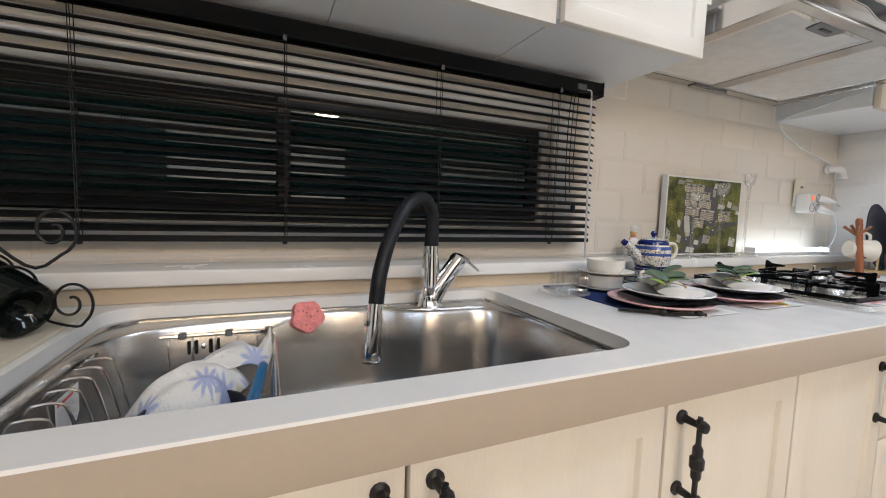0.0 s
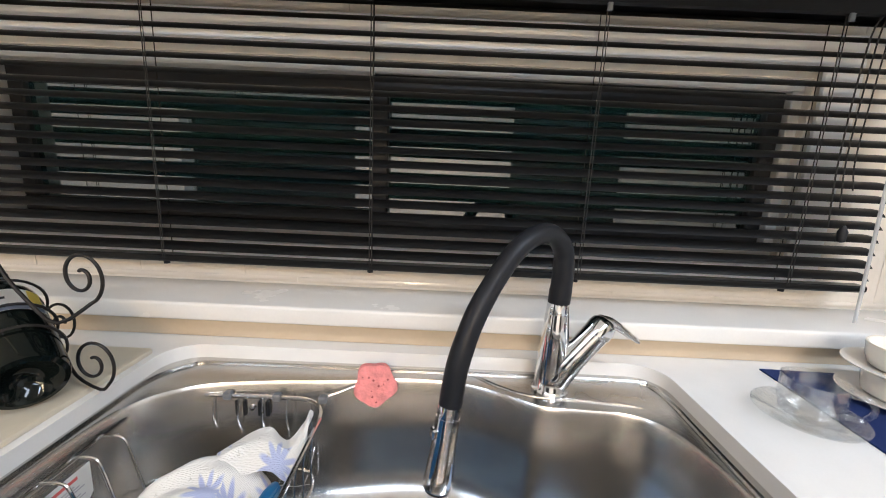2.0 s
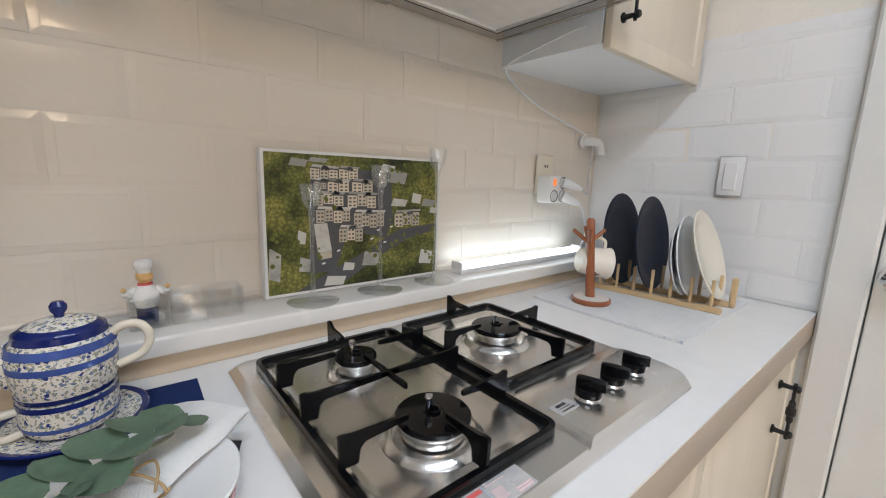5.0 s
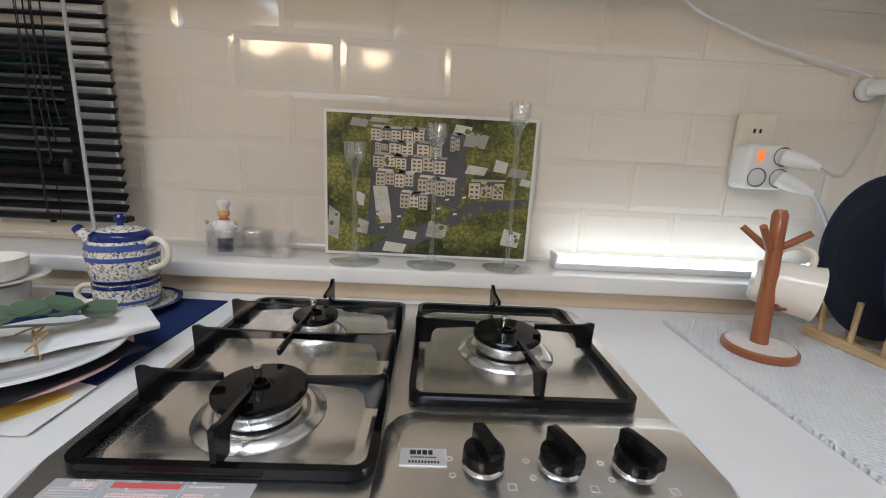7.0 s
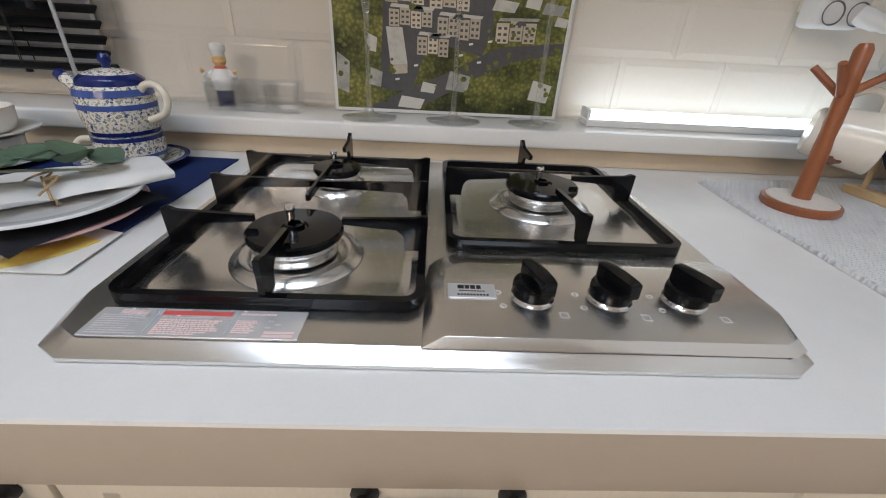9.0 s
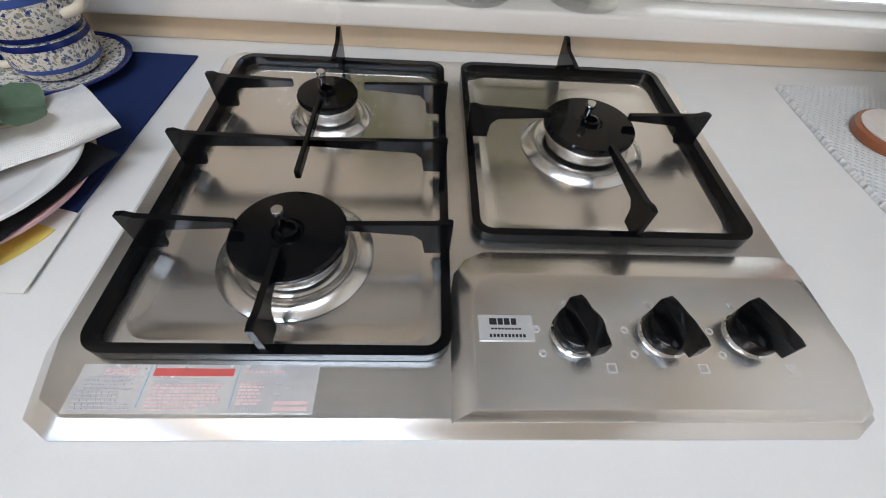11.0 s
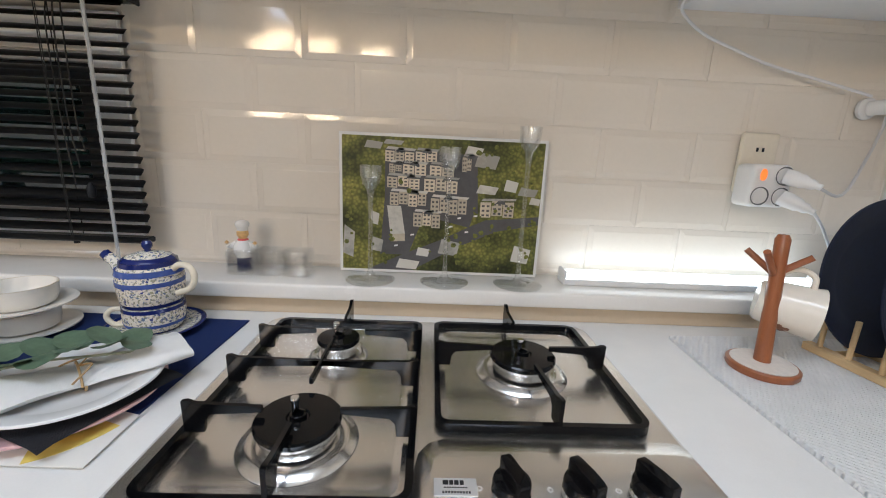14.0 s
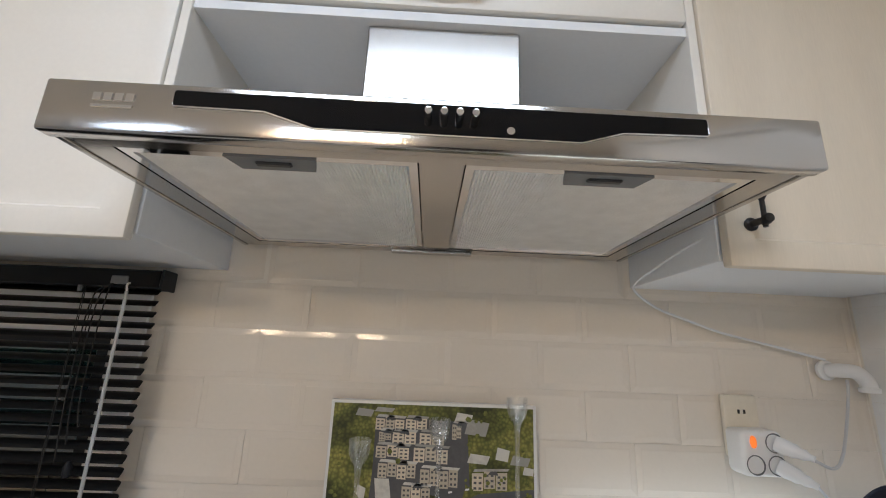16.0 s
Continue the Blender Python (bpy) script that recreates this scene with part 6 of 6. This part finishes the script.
Z = Vector((0, 0, 1))
for sgn in (-1, 1):
    S = side_v * sgn
    neck = p0 + ax * 0.74 + S * 0.040
    neck.z = BZ + 0.062
    foot = p0 + ax * 0.06 + S * 0.046
    foot.z = BZ + 0.0030
    back = scroll(neck + S * 0.016 - Z * 0.020 + flat_v * 0.01, -S * 0.5 + flat_v * 0.25, Z, 0.034, 1.45, 0.25)[::-1]
    front = scroll(foot - flat_v * 0.006 + S * 0.010 + Z * 0.034, -flat_v * 0.6 + S * 0.5, Z, 0.035, 1.5, -1.4)
    iron(back + [neck.lerp(foot, 0.25) + Z * 0.002, neck.lerp(foot, 0.5), neck.lerp(foot, 0.8) - Z * 0.002] + front, 0.0024, 3)
S = side_v
curl = scroll(p0 + ax * 0.20 + S * 0.062 + Z * 0.085, S * 0.5 - flat_v * 0.6, Z, 0.036, 1.5, -1.3)[::-1]
arch = [p0 + ax * 0.16 + S * 0.034 + Z * 0.038, p0 + ax * 0.30 + S * 0.016 + Z * 0.052, p0 + ax * 0.44 + Z * 0.082, p0 + ax * 0.55 + Z * 0.110, p0 + ax * 0.64 + Z * 0.114,
        p0 + ax * 0.74 + Z * 0.092, p0 + ax * 0.76 + Z * 0.066, p0 + ax * 0.72 + Z * 0.046, p0 + ax * 0.66 + Z * 0.046, p0 + ax * 0.63 + Z * 0.060, p0 + ax * 0.66 + Z * 0.072, p0 + ax * 0.685 + Z * 0.064]
iron(curl + arch, 0.0028, 3)

# wine glass and coaster further along the board
gx, gy = -0.505, -0.305
tagged(part("wine_glass", lathe([(0, 0), (0.032, 0.0), (0.033, 0.0012), (0.012, 0.004), (0.0038, 0.012), (0.0034, 0.055), (0.008, 0.062), (0.026, 0.078), (0.035, 0.105), (0.033, 0.140), (0.029, 0.158), (0.0280, 0.158), (0.0320, 0.139), (0.0338, 0.105), (0.0245, 0.080), (0, 0.066)], (gx, gy, BZ + 0.005), 40), GLASS), "clear stemmed wine glass on a coaster", "wine glass")
tagged(part("coaster", prism(rounded(gx - 0.045, gx + 0.045, gy - 0.045, gy + 0.045, 0.006), BZ + 0.0004, BZ + 0.0046, bev=0.001), PALEWOOD), "square light wooden coaster on the board", "coaster")
tagged(part("folded_cloth", prism([(-0.56, -0.425), (-0.395, -0.418), (-0.372, -0.362), (-0.44, -0.360), (-0.56, -0.372)], BZ + 0.0004, BZ + 0.0060, bev=0.002), material("pale_blue_cloth", (0.52, 0.60, 0.66), 0.9)), "folded pale blue cloth on the board", "cloth")

# ---- in the sink: wire basket with cloth, tray and tongs ----
WIREM = material("steel_wire", (0.62, 0.61, 0.60), 0.2, 1.0, vary=0.05)
bas = root("dish_basket", -0.07, -0.38, 0.76, "stainless wire dish basket hanging in the sink", "dish basket")
BX = (-0.218, 0.024)
BYR = (-0.560, -0.222)
TOPZ, LOWZ = 0.868, 0.765
ring = [(x, y, TOPZ) for x, y in rounded(BX[0], BX[1], BYR[0], BYR[1], 0.045, 5)]
part("top_ring", tube(ring + ring[:1], 0.003, 8, None, 1), WIREM, bas)
ring2 = [(x, y, LOWZ) for x, y in rounded(BX[0] + 0.02, BX[1] - 0.012, BYR[0] + 0.02, BYR[1] - 0.015, 0.03, 5)]
part("base_ring", tube(ring2 + ring2[:1], 0.0025, 8, None, 1), WIREM, bas)
for k in range(10):
    y = BYR[0] + 0.04 + (BYR[1] - BYR[0] - 0.08) * k / 9
    part("wire", tube([(-0.13, y, LOWZ - 0.001), (-0.07, y, LOWZ - 0.002), (BX[1] - 0.014, y, LOWZ), (BX[1] - 0.005, y, TOPZ - 0.03), (BX[1], y, TOPZ)], 0.0012, 6, None, 3), WIREM, bas)
for k in range(6):
    x = BX[0] + 0.045 + (BX[1] - BX[0] - 0.07) * k / 5
    part("wire", tube([(x, BYR[1], TOPZ), (x, BYR[1] - 0.008, TOPZ - 0.03), (x, BYR[1] - 0.016, LOWZ), (x, BYR[0] + 0.02, LOWZ), (x, BYR[0], TOPZ)], 0.0012, 6, None, 3), WIREM, bas)
# plate hoops bent inwards along one side
for k in range(6):
    y = -0.505 + 0.036 * k
    part("plate_hoop", tube([(BX[0], y, TOPZ + 0.002), (BX[0] + 0.006, y, TOPZ + 0.006), (BX[0] + 0.026, y, TOPZ + 0.006), (BX[0] + 0.034, y, TOPZ - 0.004), (BX[0] + 0.044, y, TOPZ - 0.045), (BX[0] + 0.058, y, LOWZ)], 0.0017, 8, None, 4), WIREM, bas)
for x in (-0.12, -0.05, 0.015):
    part("rubber_clip", box(x - 0.006, x + 0.006, BYR[1] - 0.006, BYR[1] + 0.006, TOPZ - 0.005, TOPZ + 0.006, 0.002), GREY, bas)
part("sponge_holder", tube([(0.018, -0.214, TOPZ), (0.040, -0.206, TOPZ + 0.006), (0.060, -0.198, TOPZ + 0.011), (0.080, -0.194, TOPZ + 0.011)], 0.0022, 8), WIREM, bas)

SPONGE = material("pink_sponge", (0.84, 0.29, 0.28), 0.9, vary=0.2, scale=90, bump=0.8, bump_scale=260, spec=0.15)
bm = bmesh.new()
outline = []
for k in range(60):
    a = 2 * math.pi * k / 60
    outline.append((0.030 * (1 + 0.085 * math.cos(5 * a) + 0.03 * math.sin(3 * a + 1)) * math.cos(a), 0.030 * (1 + 0.085 * math.cos(5 * a) + 0.03 * math.sin(3 * a + 1)) * math.sin(a)))
prism(outline, -0.010, 0.010, bm, bev=0.003, m=Matrix.Translation((0.084, -0.194, 0.880)) @ pose(0, 0, 0, 72, 14, 6))
sponge = part("sponge", bm, SPONGE)
tagged(sponge, "pink flower-shaped sponge held on a wire arm", "sponge")
spm = Matrix.Translation((0.084, -0.194, 0.880)) @ pose(0, 0, 0, 72, 14, 6)
PORE = material("sponge_pore", (0.28, 0.05, 0.05), 0.9)
rnd = random.Random(2)
for k in range(9):
    a, rr = k * 2.2, 0.005 + 0.0024 * k
    part("pore", lathe([(rnd.uniform(0.0010, 0.0020), -0.0002), (0.0008, 0.0004), (0, 0.0004)], (0, 0, 0), 7, None, spm @ Matrix.Translation((rr * math.cos(a), rr * math.sin(a), 0.0100))), PORE, sponge)

# cloth: draped patterned towel
def flowered():
    m = cloth_material("flowered_towel", (0.80, 0.79, 0.75), 230, 0.5)
    nt = m.node_tree
    b = nt.nodes["Principled BSDF"]
    tc = nt.nodes.new("ShaderNodeTexCoord")
    prev = None
    for sc, lim, col, petals in ((17, 0.33, (0.36, 0.43, 0.70, 1), 11), (45, 0.02, (0.33, 0.30, 0.27, 1), 3), (11, 0.0, (0.60, 0.66, 0.30, 1), 2)):
        v, away, sep = nt.nodes.new("ShaderNodeTexVoronoi"), nt.nodes.new("ShaderNodeVectorMath"), nt.nodes.new("ShaderNodeSeparateXYZ")
        v.inputs["Scale"].default_value = sc
        v.voronoi_dimensions = "2D"
        away.operation = "SUBTRACT"
        nt.links.new(tc.outputs["Object"], v.inputs["Vector"])
        nt.links.new(tc.outputs["Object"], away.inputs[0])
        nt.links.new(v.outputs["Position"], away.inputs[1])
        nt.links.new(away.outputs[0], sep.inputs[0])
        steps = []
        for op, val in (("ARCTAN2", None), ("MULTIPLY", petals), ("SINE", None), ("MULTIPLY_ADD", 0.10)):
            s = nt.nodes.new("ShaderNodeMath")
            s.operation = op
            if val is not None:
                s.inputs[1].default_value = val
            if steps:
                nt.links.new(steps[-1].outputs[0], s.inputs[0])
            steps.append(s)
        nt.links.new(sep.outputs["X"], steps[0].inputs[0])
        nt.links.new(sep.outputs["Y"], steps[0].inputs[1])
        nt.links.new(v.outputs["Distance"], steps[-1].inputs[2])
        mr = nt.nodes.new("ShaderNodeMapRange")
        mr.inputs["From Min"].default_value, mr.inputs["From Max"].default_value = lim, lim - 0.10
        mr.inputs["To Max"].default_value = 0.8
        nt.links.new(steps[-1].outputs[0], mr.inputs["Value"])
        mx = nt.nodes.new("ShaderNodeMix")
        mx.data_type = "RGBA"
        mx.inputs["A"].default_value, mx.inputs["B"].default_value = (0.82, 0.81, 0.78, 1), col
        if prev is not None:
            nt.links.new(prev, mx.inputs["A"])
        nt.links.new(mr.outputs["Result"], mx.inputs["Factor"])
        prev = mx.outputs["Result"]
    nt.links.new(prev, b.inputs["Base Color"])
    return m


bm = bmesh.new()
ca, sa = math.cos(radians(24)), math.sin(radians(24))
rows3 = []
for i in range(19):
    u = i / 18
    row = []
    for k in range(48):
        a = 2 * math.pi * k / 48
        grow = 1 + 0.07 * math.sin(3 * a + 0.6) + 0.05 * math.sin(5 * a + 2 * u)
        lx, ly = 0.078 * u ** 0.8 * math.cos(a) * grow, 0.050 * u ** 0.8 * math.sin(a) * grow
        crest = 0.010 * math.exp(-((ly - 0.016 - 0.006 * math.sin(lx * 40)) / 0.011) ** 2) - 0.006 * math.exp(-((ly + 0.006 + lx * 0.35) / 0.008) ** 2)
        z = 0.852 - 0.050 * u ** 2.4 + crest * (1 - u ** 3) + 0.018 * lx / 0.078 * (1 - u * 0.5) + 0.0025 * math.sin(4 * a + 9 * u) * u
        row.append(bm.verts.new((-0.092 + lx * ca - ly * sa, -0.358 + lx * sa + ly * ca, z)))
    rows3.append(row)
for a, b in zip(rows3, rows3[1:]):
    for k in range(48):
        bm.faces.new((a[k], b[k], b[(k + 1) % 48], a[(k + 1) % 48]))
bmesh.ops.remove_doubles(bm, verts=rows3[0], dist=0.0001)
tail = curve_points([(-0.075, -0.335, 0.858), (-0.045, -0.322, 0.869), (-0.020, -0.318, 0.873), (-0.004, -0.322, 0.866), (0.006, -0.318, 0.862), (0.013, -0.300, 0.872), (0.017, -0.282, 0.888)], 6)
width = [0.012, 0.020, 0.022, 0.021, 0.020, 0.014, 0.004]
rows3 = []
for i, p in enumerate(tail):
    u = i / (len(tail) - 1)
    w = float(np.interp(u * 6, range(7), width))
    rows3.append([bm.verts.new(p + Vector((0.35 * w * s, -w * s, -0.55 * w * (abs(s) + s) + 0.002 * math.sin(9 * s + 14 * u)))) for s in (-1, -0.66, -0.33, 0, 0.33, 0.66, 1)])
for a, b in zip(rows3, rows3[1:]):
    for k in range(6):
        bm.faces.new((a[k], a[k + 1], b[k + 1], b[k]))
bmesh.ops.recalc_face_normals(bm, faces=bm.faces)
bmesh.ops.solidify(bm, geom=bm.faces[:], thickness=0.003)
tagged(part("dish_towel", bm, flowered(), angle=70), "white towel with blue flowers crumpled over the dishes", "towel")

BLUETRAY = material("blue_plastic", (0.010, 0.13, 0.30), 0.38, vary=0.06)
m = Matrix.Translation((-0.020, -0.455, 0.770)) @ pose(0, 0, 0, 0, 14, -6)
tray = root("blue_tray", -0.005, -0.42, 0.77, "blue plastic tray leaning upright in the basket", "tray")
bm = box(-0.0035, 0.0035, -0.092, 0.092, 0, 0.090, 0.003, seg=2, m=m)
part("panel", bm, BLUETRAY, tray)
part("rim", tube([m @ Vector(p) for p in ((-0.004, -0.090, 0.004), (-0.004, -0.090, 0.086), (-0.004, 0.0, 0.089), (-0.004, 0.090, 0.086), (-0.004, 0.090, 0.004))], 0.0055, 10, None, 4), BLUETRAY, tray)
DARKPAN = material("dark_pan", (0.012, 0.012, 0.014), 0.35)
tagged(part("black_dish", lathe([(0, 0), (0.05, 0), (0.064, 0.03), (0.066, 0.055), (0.063, 0.055), (0.060, 0.03), (0.047, 0.004), (0, 0.003)], (-0.075, -0.42, LOWZ + 0.002), 40), DARKPAN), "black round dish under the towel", "dish")
REDP = material("red_plastic", (0.62, 0.02, 0.03), 0.35)
GREENP = material("lime_plastic", (0.30, 0.62, 0.03), 0.35)
for name, mat, label, pairs in (
        ("red_tongs", REDP, "red plastic tongs lying in the basket", (((-0.160, -0.500, 0.846), (-0.104, -0.438, 0.826)), ((-0.146, -0.512, 0.846), (-0.098, -0.448, 0.828)))),
        ("green_tongs", GREENP, "lime green plastic tongs lying in the basket", (((-0.128, -0.515, 0.846), (-0.080, -0.440, 0.826)), ((-0.106, -0.522, 0.846), (-0.070, -0.442, 0.826))))):
    t = root(name, -0.1, -0.49, 0.84, label, "tongs")
    for a, b in pairs:
        a, b = Vector(a), Vector(b)
        d = b - a
        m = Matrix.Translation(a) @ d.to_track_quat("X", "Z").to_matrix().to_4x4()
        part("arm", box(0, d.length, -0.0042, 0.0042, -0.0015, 0.003, 0.0015, m=m), mat, t)
stick = root("sink_sticker", -0.222, -0.40, 0.81, "white printed sticker on the sink wall", "sticker")
part("paper", box(-0.2222, -0.2216, -0.400, -0.335, 0.800, 0.848), PAPER, stick)
bm = bmesh.new()
for k in range(9):
    box(-0.2215, -0.2212, -0.396, -0.345 - 0.006 * (k % 3), 0.8035 + 0.0036 * k, 0.8050 + 0.0036 * k, bm=bm)
tagged(part("print_lines", bm, PRINTGREY, stick), kind="stuff")
part("red_heading", box(-0.2215, -0.2212, -0.396, -0.352, 0.8385, 0.8425), REDINK, stick)

# black cord with knots lying before the plates
ribbon = root("knotted_ribbon", 0.70, -0.46, C + 0.003, "knotted black ribbon beside the paper mat", "ribbon")
part("ribbon", tube([(0.655, -0.425, C + 0.005), (0.690, -0.452, C + 0.006), (0.715, -0.478, C + 0.006), (0.745, -0.497, C + 0.005), (0.79, -0.512, C + 0.005)], 0.0035, 8), CORD, ribbon)
for kx, ky in ((0.715, -0.478), (0.775, -0.508)):
    part("knot", lathe([(0, -0.007), (0.0065, -0.004), (0.008, 0), (0.0065, 0.004), (0, 0.007)], (kx, ky, C + 0.0078), 12), CORD, ribbon)

# ---- wall tiles ----
TW, TH, GAP, RISE, SLOPE = 0.2, 0.1, 0.0006, 0.0018, 0.011
tile_mesh = {}


def tile_data(w, h, glaze):
    key = (round(w, 3), round(h, 3), glaze.name)
    if key not in tile_mesh:
        bm = bmesh.new()
        sx, sz = min(SLOPE, w * 0.3), min(SLOPE, h * 0.3)
        rings = [[bm.verts.new((x, y, z)) for x, z in ((g, g2), (w - g, g2), (w - g, h - g2), (g, h - g2))] for g, g2, y in ((GAP / 2, GAP / 2, 0.0), (GAP / 2, GAP / 2, -0.0008), (sx, sz, -RISE), (sx + 0.002, sz + 0.002, -RISE - 0.0004))]
        for a, b in zip(rings, rings[1:]):
            for k in range(4):
                bm.faces.new((a[k], a[(k + 1) % 4], b[(k + 1) % 4], b[k]))
        bm.faces.new(rings[-1])
        bmesh.ops.recalc_face_normals(bm, faces=bm.faces)
        me = bpy.data.meshes.new("tile")
        bm.to_mesh(me)
        bm.free()
        me.materials.append(glaze)
        tile_mesh[key] = me
    return tile_mesh[key]


def pieces(x0, x1, z0, z1, holes):
    """The rectangle less the holes, as rectangles."""
    rects = [(x0, x1, z0, z1)]
    for hx0, hx1, hz0, hz1 in holes:
        out = []
        for a, b, c, d in rects:
            if hx0 >= b or hx1 <= a or hz0 >= d or hz1 <= c:
                out.append((a, b, c, d))
                continue
            if a < hx0:
                out.append((a, hx0, c, d))
            if b > hx1:
                out.append((hx1, b, c, d))
            m0, m1 = max(a, hx0), min(b, hx1)
            if c < hz0:
                out.append((m0, m1, c, hz0))
            if d > hz1:
                out.append((m0, m1, hz1, d))
        rects = out
    return [r for r in rects if r[1] - r[0] > 0.006 and r[3] - r[2] > 0.006]


def lay(parent, lo, hi, z_lo, z_hi, start, holes, place, glaze):
    row = 0
    z = 0.88
    while z < z_hi:
        x = start + (0.1 if row % 2 else 0.0)
        while x > lo:
            x -= TW
        while x < hi:
            a, b, c, d = max(x, lo), min(x + TW, hi), max(z, z_lo), min(z + TH, z_hi)
            if b - a > 0.006 and d - c > 0.006:
                for r in pieces(a, b, c, d, holes):
                    ob = new("tile", tile_data(r[1] - r[0], r[3] - r[2], glaze))
                    ob.parent = parent
                    place(ob, r[0], r[2])
            x += TW
        z += TH
        row += 1


def on_north(ob, x, z):
    ob.location = (x, 0.006 - 0.0004, z)
    ob.rotation_euler = (radians(random.gauss(0, 0.28)), 0, radians(random.gauss(0, 0.22)))


def on_east(ob, y, z):
    ob.location = (WX1 + 0.006 - 0.0004, -y, z)
    ob.rotation_euler = (radians(random.gauss(0, 0.28)), 0, radians(-90 + random.gauss(0, 0.22)))


# rows start at 0.88, so the joints meet the ledge; even rows have a joint at x = 1.9
lay(wall_n, -1.0, WX1, 0.969, 1.62, 1.9, [(-0.93, 0.868, 1.020, 1.442)], on_north, TILE)
lay(wall_e, 0.0, 0.655, C + 0.001, 1.62, 0.1, [], on_east, WHITETILE)
